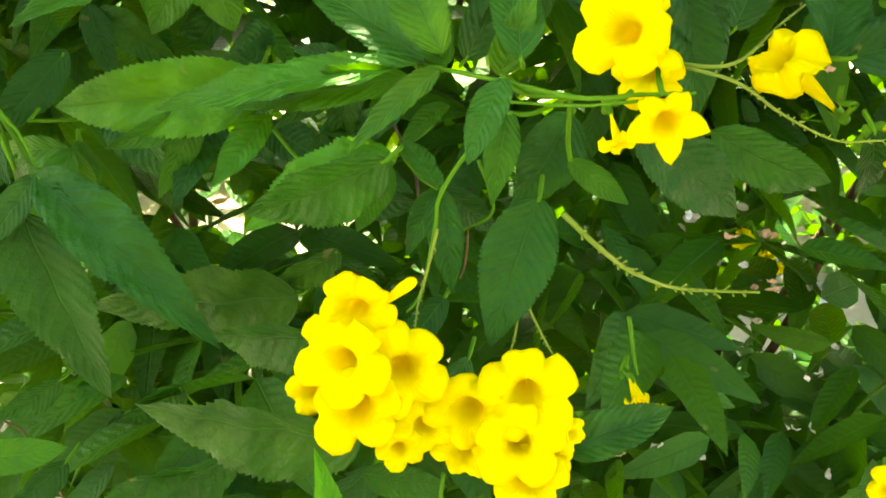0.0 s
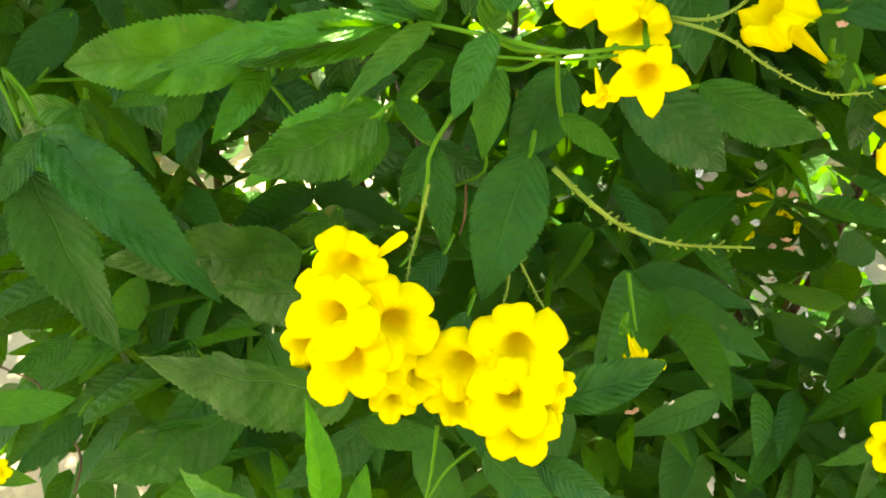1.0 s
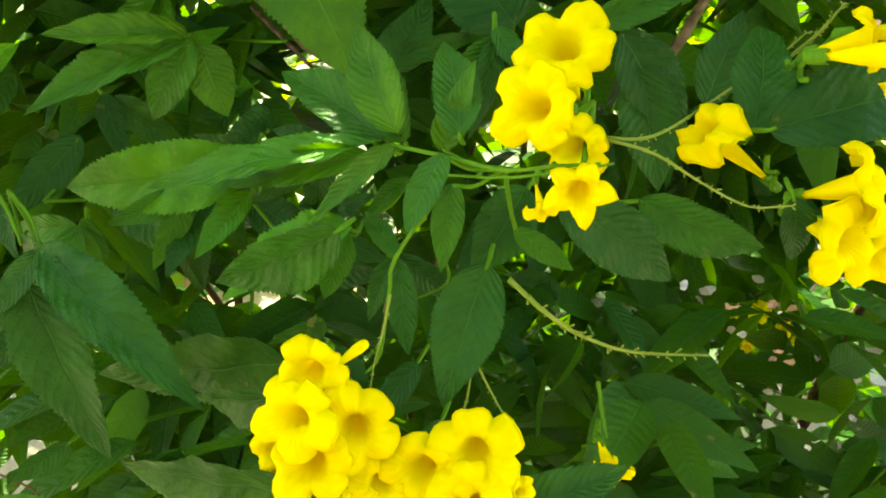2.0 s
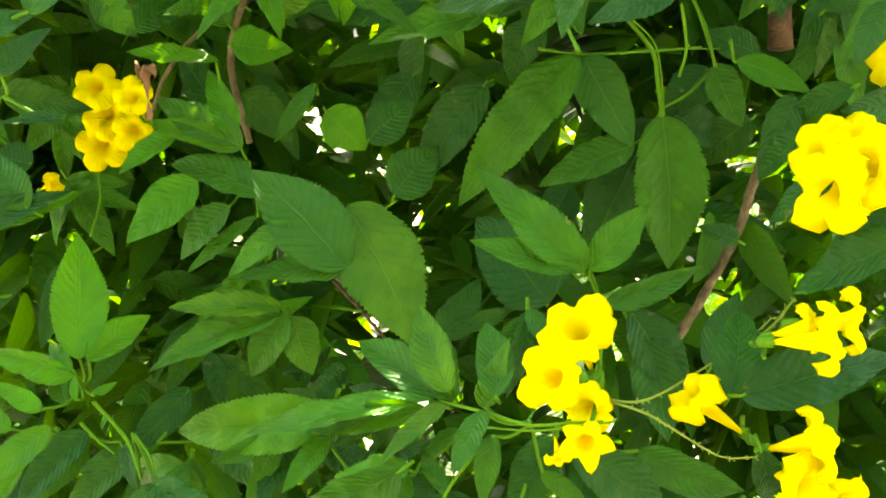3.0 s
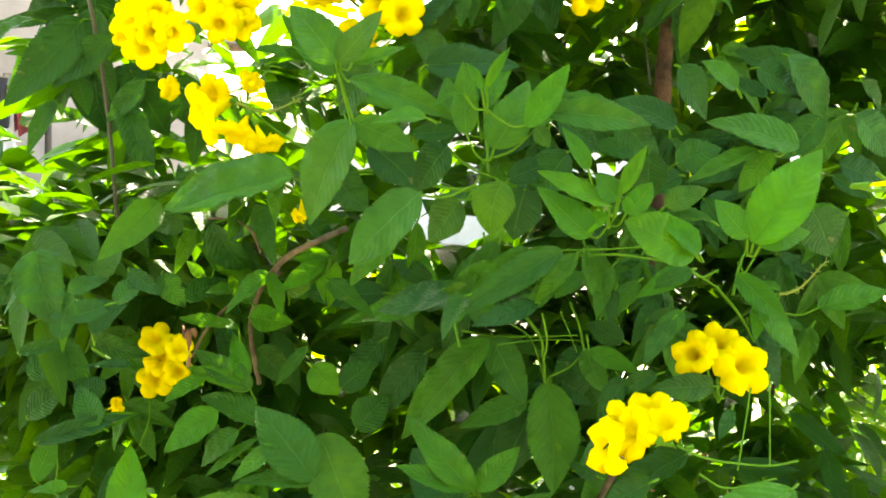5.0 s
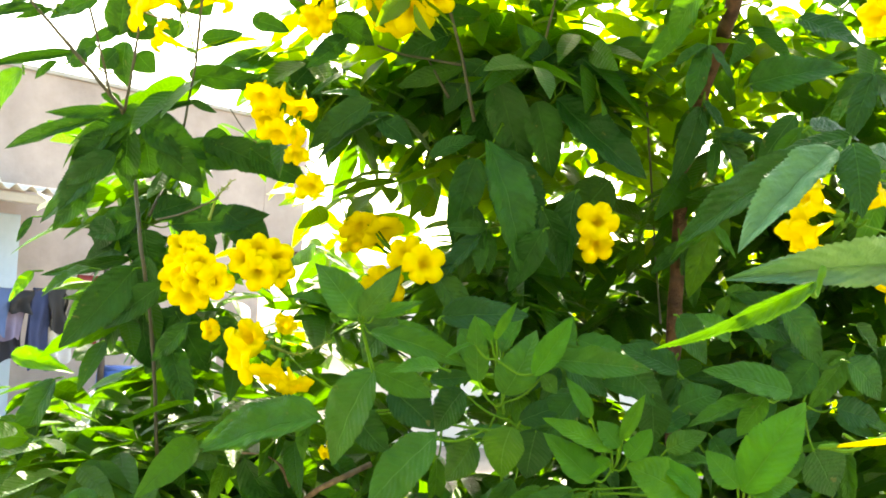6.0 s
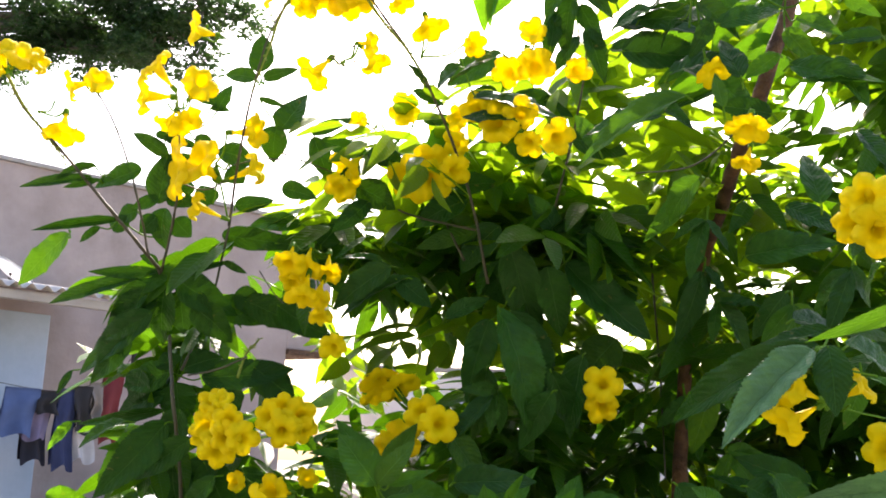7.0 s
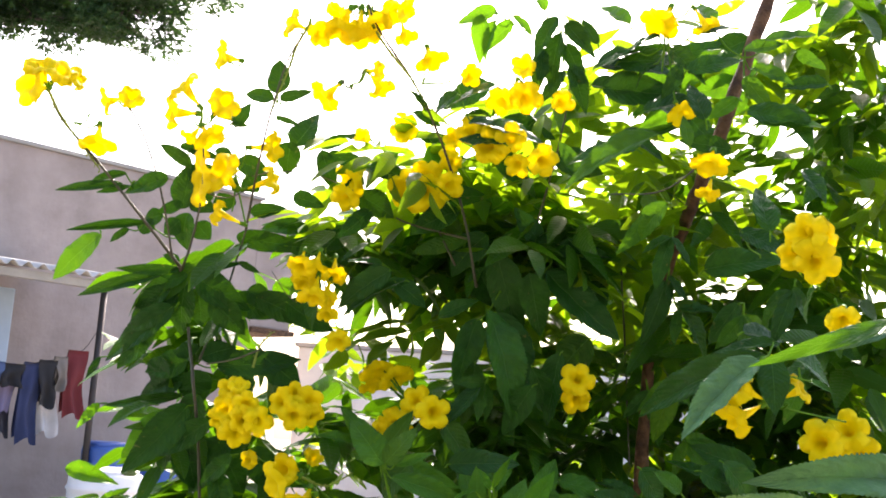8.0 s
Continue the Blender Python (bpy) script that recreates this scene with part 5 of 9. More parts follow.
compound_leaf(bush, (-0.234, 0.502, 1.053), "dark", [
    ((-0.203, 0.462, 1.040), (-0.107, 0.395, 1.011), 0.032, -19),
    ((-0.204, 0.466, 1.038), (-0.226, 0.436, 1.011), 0.016, 7),
    ((-0.214, 0.462, 1.017), (-0.176, 0.421, 0.922), 0.040, 12),
    ((-0.235, 0.490, 1.052), (-0.221, 0.467, 1.029), 0.013, 27),
])
compound_leaf(bush, (-0.016, 0.383, 0.949), "dark", [
    ((-0.029, 0.349, 0.987), (-0.142, 0.379, 0.964), 0.043, -35),
    ((0.057, 0.367, 0.971), (0.113, 0.387, 0.985), 0.022, -22),
    ((-0.030, 0.359, 0.956), (0.012, 0.359, 0.946), 0.016, -0),
])
compound_leaf(bush, (-0.252, 0.398, 0.889), "mid", [
    ((-0.223, 0.372, 0.932), (-0.177, 0.388, 0.929), 0.018, -0),
    ((-0.239, 0.377, 0.895), (-0.204, 0.369, 0.882), 0.014, 0),
])
compound_leaf(bush, (-0.037, 0.331, 0.911), "young", [
    ((-0.036, 0.295, 0.963), (-0.037, 0.307, 1.011), 0.014, 28),
    ((-0.022, 0.292, 0.967), (-0.019, 0.300, 0.991), 0.009, -9),
    ((-0.058, 0.311, 0.953), (-0.124, 0.338, 0.924), 0.016, -17),
    ((-0.066, 0.313, 0.937), (-0.108, 0.336, 0.925), 0.014, 1),
])
compound_leaf(bush, (0.076, 0.407, 1.120), "dark", [
    ((0.070, 0.372, 1.131), (0.123, 0.390, 1.085), 0.026, 8),
    ((0.103, 0.392, 1.124), (0.163, 0.402, 1.096), 0.022, 26),
    ((0.165, 0.388, 1.131), (0.177, 0.393, 1.091), 0.015, 5),
])
compound_leaf(bush, (-0.072, 0.508, 0.954), "dark", [
    ((-0.077, 0.481, 0.963), (-0.207, 0.498, 0.922), 0.048, -35),
    ((-0.061, 0.436, 0.973), (-0.140, 0.453, 0.930), 0.030, -35),
    ((-0.056, 0.488, 0.991), (-0.093, 0.478, 0.956), 0.021, -35),
    ((0.003, 0.455, 0.989), (-0.020, 0.430, 0.967), 0.015, 11),
    ((0.017, 0.441, 0.961), (-0.001, 0.414, 0.937), 0.015, -1),
])
compound_leaf(bush, (-0.120, 0.485, 0.843), "dark", [
    ((-0.110, 0.446, 0.874), (-0.208, 0.434, 0.803), 0.049, -35),
    ((-0.026, 0.378, 0.942), (-0.075, 0.374, 0.885), 0.030, -35),
    ((-0.213, 0.461, 0.846), (-0.243, 0.426, 0.823), 0.021, -35),
    ((-0.152, 0.499, 0.878), (-0.194, 0.492, 0.830), 0.026, -35),
])
compound_leaf(bush, (0.040, 0.380, 0.930), "dark", [
    ((0.029, 0.341, 0.962), (0.067, 0.326, 0.937), 0.017, -2),
    ((0.053, 0.348, 0.953), (0.093, 0.338, 0.937), 0.016, -8),
    ((0.255, 0.450, 0.889), (0.226, 0.435, 0.866), 0.014, -20),
])
compound_leaf(bush, (-0.236, 0.544, 1.025), "dark", [
    ((-0.222, 0.574, 1.057), (-0.256, 0.528, 1.021), 0.024, -17),
    ((-0.197, 0.564, 1.029), (-0.153, 0.505, 1.013), 0.027, 28),
    ((-0.222, 0.494, 0.986), (-0.252, 0.472, 0.946), 0.022, -35),
    ((-0.213, 0.474, 0.898), (-0.248, 0.453, 0.880), 0.018, -35),
])
compound_leaf(bush, (-0.110, 0.598, 1.055), "dark", [
    ((-0.113, 0.618, 1.061), (-0.129, 0.565, 1.054), 0.020, -27),
    ((-0.162, 0.749, 1.026), (-0.200, 0.679, 0.998), 0.030, 25),
    ((-0.214, 0.788, 1.013), (-0.214, 0.716, 0.981), 0.028, 2),
])
compound_leaf(bush, (-0.210, 0.826, 1.035), "mid", [
    ((-0.208, 0.795, 1.048), (-0.293, 0.745, 1.067), 0.031, -12),
    ((-0.206, 0.799, 1.045), (-0.325, 0.725, 1.004), 0.036, 18),
    ((-0.201, 0.792, 1.043), (-0.228, 0.735, 1.005), 0.027, -24),
    ((-0.198, 0.800, 1.041), (-0.168, 0.750, 0.998), 0.026, -6),
    ((-0.211, 0.816, 1.042), (-0.206, 0.786, 1.081), 0.018, 23),
])
compound_leaf(bush, (-0.005, 0.475, 1.112), "mid", [
    ((-0.006, 0.442, 1.127), (-0.033, 0.490, 1.165), 0.024, -16),
    ((0.026, 0.404, 1.143), (0.014, 0.452, 1.172), 0.021, 0),
])
compound_leaf(bush, (-0.175, 0.656, 1.206), "mid", [
    ((-0.145, 0.707, 1.108), (-0.196, 0.742, 1.111), 0.022, -8),
])
compound_leaf(bush, (0.061, 0.469, 1.323), "dark", [
    ((0.050, 0.486, 1.359), (-0.029, 0.512, 1.346), 0.026, 15),
])
compound_leaf(bush, (0.119, 0.628, 1.115), "dark", [
    ((0.150, 0.417, 1.145), (0.159, 0.474, 1.191), 0.026, -12),
    ((0.155, 0.409, 1.151), (0.236, 0.415, 1.182), 0.031, -5),
    ((0.199, 0.429, 1.273), (0.164, 0.454, 1.235), 0.018, 24),
    ((0.229, 0.419, 1.237), (0.174, 0.443, 1.203), 0.025, 19),
])
compound_leaf(bush, (-0.270, 0.506, 1.083), "young", [
    ((-0.259, 0.482, 1.115), (-0.282, 0.541, 1.188), 0.035, 19),
    ((-0.254, 0.483, 1.115), (-0.229, 0.534, 1.131), 0.021, 8),
    ((-0.260, 0.475, 1.107), (-0.321, 0.474, 1.118), 0.021, -30),
    ((-0.259, 0.473, 1.112), (-0.285, 0.483, 1.126), 0.011, -13),
    ((-0.271, 0.451, 1.092), (-0.307, 0.454, 1.108), 0.013, 0),
    ((-0.239, 0.459, 1.103), (-0.225, 0.464, 1.108), 0.006, 24),
    ((-0.249, 0.455, 1.099), (-0.255, 0.463, 1.114), 0.006, -8),
])
compound_leaf(bush, (-0.283, 0.490, 1.059), "young", [
    ((-0.269, 0.456, 1.078), (-0.308, 0.422, 1.051), 0.021, 3),
    ((-0.297, 0.456, 1.074), (-0.338, 0.460, 1.093), 0.016, 21),
    ((-0.301, 0.448, 1.056), (-0.352, 0.426, 1.043), 0.020, -10),
    ((-0.291, 0.458, 1.055), (-0.300, 0.433, 1.030), 0.013, 15),
])
compound_leaf(bush, (-0.259, 0.532, 1.030), "dark", [
    ((-0.274, 0.512, 1.047), (-0.310, 0.467, 1.008), 0.025, 6),
    ((-0.241, 0.503, 1.035), (-0.275, 0.464, 1.011), 0.021, 2),
    ((-0.221, 0.478, 1.035), (-0.180, 0.441, 1.032), 0.022, 35),
    ((-0.317, 0.622, 1.143), (-0.337, 0.563, 1.098), 0.027, -1),
])
compound_leaf(bush, (-0.375, 0.557, 1.118), "mid", [
    ((-0.347, 0.536, 1.128), (-0.362, 0.483, 1.080), 0.026, 24),
    ((-0.367, 0.507, 1.147), (-0.373, 0.558, 1.184), 0.023, 28),
    ((-0.335, 0.515, 1.143), (-0.370, 0.501, 1.143), 0.014, 20),
    ((-0.394, 0.583, 1.165), (-0.326, 0.644, 1.193), 0.022, -9),
])
compound_leaf(bush, (-0.090, 0.486, 1.063), "dark", [
    ((-0.025, 0.390, 1.102), (-0.089, 0.402, 1.060), 0.031, -35),
    ((-0.064, 0.456, 1.054), (-0.013, 0.425, 1.058), 0.024, 35),
])
compound_leaf(bush, (0.196, 0.625, 1.183), "dark", [
    ((0.184, 0.574, 1.368), (0.180, 0.567, 1.335), 0.012, 12),
    ((0.238, 0.538, 1.350), (0.215, 0.506, 1.316), 0.019, 20),
    ((0.227, 0.559, 1.295), (0.186, 0.564, 1.271), 0.017, -6),
    ((0.196, 0.532, 1.269), (0.165, 0.560, 1.236), 0.019, 15),
    ((0.116, 0.541, 1.355), (0.070, 0.488, 1.342), 0.021, -7),
    ((0.063, 0.475, 1.366), (0.052, 0.425, 1.346), 0.020, 26),
])
compound_leaf(bush, (0.213, 0.614, 1.406), "mid", [
    ((0.135, 0.561, 1.402), (0.045, 0.494, 1.343), 0.027, -7),
    ((0.148, 0.562, 1.400), (0.115, 0.534, 1.357), 0.022, 17),
    ((0.154, 0.568, 1.400), (0.167, 0.562, 1.361), 0.015, -26),
])
compound_leaf(bush, (0.275, 0.615, 1.385), "mid", [
    ((0.252, 0.581, 1.388), (0.215, 0.569, 1.375), 0.015, -5),
    ((0.204, 0.588, 1.375), (0.175, 0.577, 1.337), 0.018, -11),
    ((0.245, 0.571, 1.353), (0.220, 0.543, 1.315), 0.019, -8),
])
compound_leaf(bush, (0.308, 0.630, 1.397), "young", [
    ((0.293, 0.617, 1.384), (0.342, 0.602, 1.345), 0.023, 22),
])
compound_leaf(bush, (0.391, 0.544, 1.203), "mid", [
    ((0.328, 0.359, 1.261), (0.241, 0.296, 1.221), 0.038, 8),
    ((0.378, 0.461, 1.184), (0.320, 0.421, 1.135), 0.031, 17),
])
compound_leaf(bush, (0.045, 0.618, 1.463), "mid", [
    ((-0.022, 0.618, 1.437), (-0.085, 0.610, 1.356), 0.037, 10),
    ((0.018, 0.613, 1.421), (-0.018, 0.635, 1.439), 0.016, -25),
])
compound_leaf(bush, (-0.111, 0.571, 1.462), "mid", [
    ((-0.111, 0.522, 1.459), (-0.253, 0.534, 1.421), 0.044, 8),
    ((-0.158, 0.642, 1.330), (-0.112, 0.617, 1.371), 0.022, 11),
    ((-0.196, 0.653, 1.334), (-0.249, 0.621, 1.383), 0.028, 30),
])
compound_leaf(bush, (-0.337, 0.679, 1.387), "dark", [
    ((-0.294, 0.659, 1.368), (-0.337, 0.640, 1.431), 0.028, 20),
    ((-0.285, 0.666, 1.427), (-0.301, 0.667, 1.463), 0.014, -6),
])
compound_leaf(bush, (-0.083, 0.684, 1.299), "dark", [
    ((0.025, 0.571, 1.358), (-0.044, 0.598, 1.342), 0.027, 15),
])
compound_leaf(bush, (0.180, 0.633, 1.294), "dark", [
    ((0.196, 0.577, 1.285), (0.171, 0.548, 1.242), 0.021, 24),
    ((0.278, 0.577, 1.285), (0.221, 0.543, 1.283), 0.024, -22),
    ((0.290, 0.496, 1.283), (0.280, 0.474, 1.262), 0.012, 5),
    ((0.256, 0.466, 1.250), (0.195, 0.459, 1.204), 0.028, 23),
    ((0.345, 0.559, 1.190), (0.291, 0.505, 1.106), 0.041, 2),
])
compound_leaf(bush, (-0.214, 0.758, 1.107), "young", [
    ((-0.221, 0.743, 1.103), (-0.210, 0.718, 1.058), 0.015, 21),
    ((-0.221, 0.743, 1.103), (-0.265, 0.749, 1.117), 0.014, 19),
    ((-0.216, 0.745, 1.107), (-0.229, 0.739, 1.049), 0.021, 12),
    ((-0.221, 0.743, 1.103), (-0.277, 0.717, 1.056), 0.023, 21),
])
compound_leaf(bush, (-0.232, 0.739, 1.057), "young", [
    ((-0.216, 0.729, 1.056), (-0.172, 0.727, 1.077), 0.015, 21),
    ((-0.216, 0.729, 1.056), (-0.204, 0.711, 1.005), 0.020, 1),
    ((-0.216, 0.729, 1.056), (-0.150, 0.743, 1.018), 0.025, 9),
])
compound_leaf(bush, (-0.230, 0.627, 1.068), "dark", [
    ((-0.221, 0.616, 1.069), (-0.203, 0.596, 1.030), 0.017, -11),
    ((-0.216, 0.616, 1.066), (-0.165, 0.607, 1.032), 0.020, 2),
])
compound_leaf(bush, (-0.203, 0.528, 1.030), "mid", [
    ((-0.204, 0.514, 1.026), (-0.190, 0.500, 0.977), 0.017, -4),
    ((-0.204, 0.514, 1.026), (-0.258, 0.519, 1.014), 0.016, -15),
    ((-0.202, 0.516, 1.031), (-0.192, 0.519, 0.984), 0.014, -22),
    ((-0.204, 0.514, 1.026), (-0.227, 0.478, 0.974), 0.024, -2),
])
compound_leaf(bush, (-0.148, 0.612, 1.044), "dark", [
    ((-0.138, 0.599, 1.038), (-0.101, 0.594, 1.027), 0.012, -31),
    ((-0.138, 0.599, 1.038), (-0.151, 0.590, 0.987), 0.018, -32),
    ((-0.141, 0.600, 1.044), (-0.105, 0.605, 1.040), 0.011, -5),
    ((-0.141, 0.600, 1.044), (-0.149, 0.597, 0.980), 0.020, -28),
    ((-0.138, 0.599, 1.038), (-0.102, 0.592, 0.979), 0.024, -16),
])
compound_leaf(bush, (-0.123, 0.510, 1.060), "mid", [
    ((-0.130, 0.497, 1.061), (-0.145, 0.473, 1.023), 0.016, -31),
    ((-0.130, 0.497, 1.061), (-0.169, 0.473, 1.046), 0.015, -25),
])
compound_leaf(bush, (-0.105, 0.568, 1.066), "dark", [
    ((-0.111, 0.554, 1.064), (-0.110, 0.535, 1.015), 0.018, 14),
    ((-0.111, 0.554, 1.064), (-0.148, 0.561, 1.066), 0.011, -31),
    ((-0.111, 0.554, 1.064), (-0.151, 0.544, 1.025), 0.017, 13),
])
compound_leaf(bush, (-0.072, 0.494, 1.061), "dark", [
    ((-0.061, 0.483, 1.060), (-0.025, 0.503, 1.063), 0.013, 20),
    ((-0.061, 0.483, 1.060), (-0.049, 0.488, 1.015), 0.014, 25),
    ((-0.065, 0.483, 1.063), (-0.033, 0.500, 1.070), 0.012, -13),
    ((-0.065, 0.483, 1.063), (-0.059, 0.461, 1.027), 0.013, -2),
    ((-0.061, 0.483, 1.060), (-0.017, 0.473, 1.036), 0.016, 24),
])
compound_leaf(bush, (-0.041, 0.496, 1.104), "dark", [
    ((-0.047, 0.482, 1.103), (-0.057, 0.474, 1.053), 0.018, 9),
    ((-0.047, 0.482, 1.103), (-0.082, 0.487, 1.105), 0.011, -12),
    ((-0.047, 0.482, 1.103), (-0.084, 0.462, 1.071), 0.015, -34),
])
compound_leaf(bush, (-0.007, 0.430, 1.079), "dark", [
    ((-0.004, 0.417, 1.075), (0.027, 0.427, 1.041), 0.015, 17),
    ((-0.004, 0.417, 1.075), (-0.017, 0.405, 1.045), 0.012, 24),
    ((-0.004, 0.417, 1.075), (0.005, 0.390, 1.037), 0.016, 16),
])
compound_leaf(bush, (0.035, 0.495, 1.168), "dark", [
    ((0.036, 0.481, 1.162), (0.058, 0.470, 1.138), 0.011, -15),
    ((0.036, 0.481, 1.162), (0.013, 0.462, 1.132), 0.015, -16),
    ((0.036, 0.482, 1.167), (0.060, 0.459, 1.143), 0.013, -24),
    ((0.036, 0.481, 1.162), (0.036, 0.452, 1.124), 0.015, -30),
])
compound_leaf(bush, (-0.374, 0.732, 1.262), "mid", [
    ((-0.375, 0.717, 1.254), (-0.365, 0.715, 1.206), 0.017, 13),
    ((-0.375, 0.717, 1.254), (-0.410, 0.695, 1.248), 0.014, -10),
    ((-0.372, 0.719, 1.259), (-0.357, 0.700, 1.203), 0.020, -4),
    ((-0.372, 0.719, 1.259), (-0.428, 0.712, 1.258), 0.019, 17),
    ((-0.375, 0.717, 1.254), (-0.407, 0.696, 1.203), 0.022, -32),
])
compound_leaf(bush, (-0.394, 0.722, 1.232), "mid", [
    ((-0.378, 0.711, 1.227), (-0.323, 0.708, 1.231), 0.017, 12),
    ((-0.378, 0.711, 1.227), (-0.377, 0.708, 1.178), 0.017, -21),
    ((-0.378, 0.711, 1.227), (-0.320, 0.718, 1.179), 0.024, 9),
])
compound_leaf(bush, (-0.380, 0.711, 1.186), "mid", [
    ((-0.367, 0.698, 1.178), (-0.309, 0.700, 1.165), 0.018, -3),
    ((-0.367, 0.698, 1.178), (-0.383, 0.682, 1.140), 0.014, 3),
    ((-0.371, 0.699, 1.183), (-0.320, 0.704, 1.179), 0.017, 29),
    ((-0.371, 0.699, 1.183), (-0.380, 0.668, 1.137), 0.018, 25),
    ((-0.367, 0.698, 1.178), (-0.327, 0.687, 1.122), 0.023, -23),
])
compound_leaf(bush, (-0.262, 0.656, 1.404), "mid", [
    ((-0.268, 0.642, 1.398), (-0.274, 0.615, 1.348), 0.017, -25),
    ((-0.268, 0.642, 1.398), (-0.301, 0.627, 1.409), 0.013, -21),
    ((-0.263, 0.644, 1.401), (-0.260, 0.637, 1.360), 0.015, -25),
    ((-0.263, 0.644, 1.401), (-0.301, 0.631, 1.407), 0.013, 2),
])
compound_leaf(bush, (-0.249, 0.662, 1.349), "mid", [
    ((-0.254, 0.647, 1.343), (-0.284, 0.649, 1.356), 0.012, -33),
])
compound_leaf(bush, (-0.108, 0.646, 1.376), "young", [
    ((-0.115, 0.631, 1.371), (-0.125, 0.630, 1.325), 0.016, 32),
    ((-0.115, 0.631, 1.371), (-0.146, 0.617, 1.374), 0.012, 1),
    ((-0.110, 0.633, 1.374), (-0.107, 0.638, 1.318), 0.019, -31),
    ((-0.110, 0.633, 1.374), (-0.148, 0.630, 1.380), 0.013, -33),
    ((-0.115, 0.631, 1.371), (-0.155, 0.603, 1.340), 0.020, -8),
])
compound_leaf(bush, (-0.069, 0.652, 1.322), "mid", [
    ((-0.056, 0.641, 1.320), (-0.015, 0.638, 1.347), 0.017, 10),
    ((-0.061, 0.641, 1.322), (-0.033, 0.634, 1.344), 0.011, -9),
])
compound_leaf(bush, (-0.040, 0.711, 1.388), "young", [
    ((-0.037, 0.697, 1.377), (-0.007, 0.699, 1.343), 0.016, -21),
    ((-0.037, 0.697, 1.377), (-0.055, 0.692, 1.344), 0.012, 30),
    ((-0.037, 0.697, 1.377), (-0.028, 0.675, 1.324), 0.018, 20),
])
compound_leaf(bush, (0.052, 0.583, 1.369), "mid", [
    ((0.048, 0.569, 1.362), (0.060, 0.552, 1.326), 0.013, 19),
    ((0.048, 0.569, 1.362), (0.014, 0.580, 1.352), 0.012, -16),
    ((0.051, 0.570, 1.366), (0.063, 0.582, 1.330), 0.014, -21),
    ((0.048, 0.569, 1.362), (0.022, 0.568, 1.315), 0.019, -28),
])
compound_leaf(bush, (0.218, 0.675, 1.433), "dark", [
    ((0.220, 0.662, 1.430), (0.256, 0.684, 1.425), 0.014, 25),
])
compound_leaf(bush, (0.221, 0.650, 1.407), "dark", [
    ((0.223, 0.637, 1.404), (0.229, 0.626, 1.357), 0.016, 3),
])
compound_leaf(bush, (0.228, 0.638, 1.369), "dark", [
    ((0.223, 0.623, 1.361), (0.236, 0.623, 1.313), 0.015, -26),
    ((0.223, 0.623, 1.361), (0.188, 0.633, 1.344), 0.014, 16),
    ((0.225, 0.624, 1.365), (0.243, 0.628, 1.328), 0.015, -33),
    ((0.223, 0.623, 1.361), (0.200, 0.604, 1.311), 0.018, -0),
])
bush = bushes["middle"]
compound_leaf(bush, (-0.133, 0.696, 1.556), "mid", [
    ((-0.120, 0.654, 1.560), (-0.172, 0.648, 1.629), 0.031, 10),
    ((-0.118, 0.655, 1.560), (-0.081, 0.671, 1.624), 0.027, 19),
    ((-0.111, 0.652, 1.549), (-0.002, 0.638, 1.529), 0.031, 12),
    ((-0.153, 0.656, 1.573), (-0.193, 0.615, 1.585), 0.021, 19),
    ((-0.143, 0.641, 1.554), (-0.155, 0.670, 1.586), 0.016, -17),
])
compound_leaf(bush, (-0.094, 0.654, 1.513), "mid", [
    ((-0.125, 0.538, 1.467), (-0.262, 0.545, 1.424), 0.050, 0),
    ((-0.083, 0.590, 1.510), (-0.015, 0.590, 1.492), 0.025, 25),
    ((-0.143, 0.569, 1.459), (-0.147, 0.553, 1.414), 0.017, 12),
])
compound_leaf(bush, (-0.020, 0.649, 1.444), "mid", [
    ((-0.013, 0.603, 1.445), (-0.085, 0.593, 1.354), 0.042, 14),
    ((-0.021, 0.633, 1.415), (-0.026, 0.649, 1.353), 0.019, -24),
    ((0.058, 0.626, 1.444), (-0.007, 0.645, 1.445), 0.024, 22),
])
compound_leaf(bush, (0.039, 0.651, 1.500), "mid", [
    ((0.015, 0.622, 1.517), (0.001, 0.645, 1.565), 0.020, -12),
    ((0.088, 0.643, 1.514), (0.114, 0.690, 1.576), 0.030, 19),
    ((0.049, 0.622, 1.530), (0.063, 0.651, 1.590), 0.020, -17),
    ((0.114, 0.702, 1.546), (0.207, 0.718, 1.528), 0.031, -22),
    ((0.033, 0.643, 1.536), (0.013, 0.658, 1.578), 0.017, 18),
])
compound_leaf(bush, (0.296, 0.658, 1.390), "young", [
    ((0.251, 0.591, 1.389), (0.208, 0.562, 1.369), 0.020, -8),
    ((0.318, 0.634, 1.364), (0.314, 0.619, 1.322), 0.016, 1),
])
compound_leaf(bush, (0.377, 0.770, 1.507), "dark", [
    ((0.346, 0.733, 1.504), (0.262, 0.747, 1.528), 0.032, 26),
    ((0.319, 0.753, 1.556), (0.250, 0.776, 1.585), 0.028, 25),
    ((0.365, 0.716, 1.577), (0.281, 0.736, 1.604), 0.033, -15),
    ((0.306, 0.742, 1.486), (0.242, 0.718, 1.466), 0.026, -15),
    ((0.323, 0.734, 1.493), (0.289, 0.707, 1.451), 0.022, -15),
    ((0.400, 0.746, 1.431), (0.383, 0.731, 1.390), 0.017, 8),
    ((0.403, 0.710, 1.573), (0.443, 0.729, 1.540), 0.020, -18),
    ((0.439, 0.734, 1.552), (0.410, 0.754, 1.491), 0.025, 12),
])
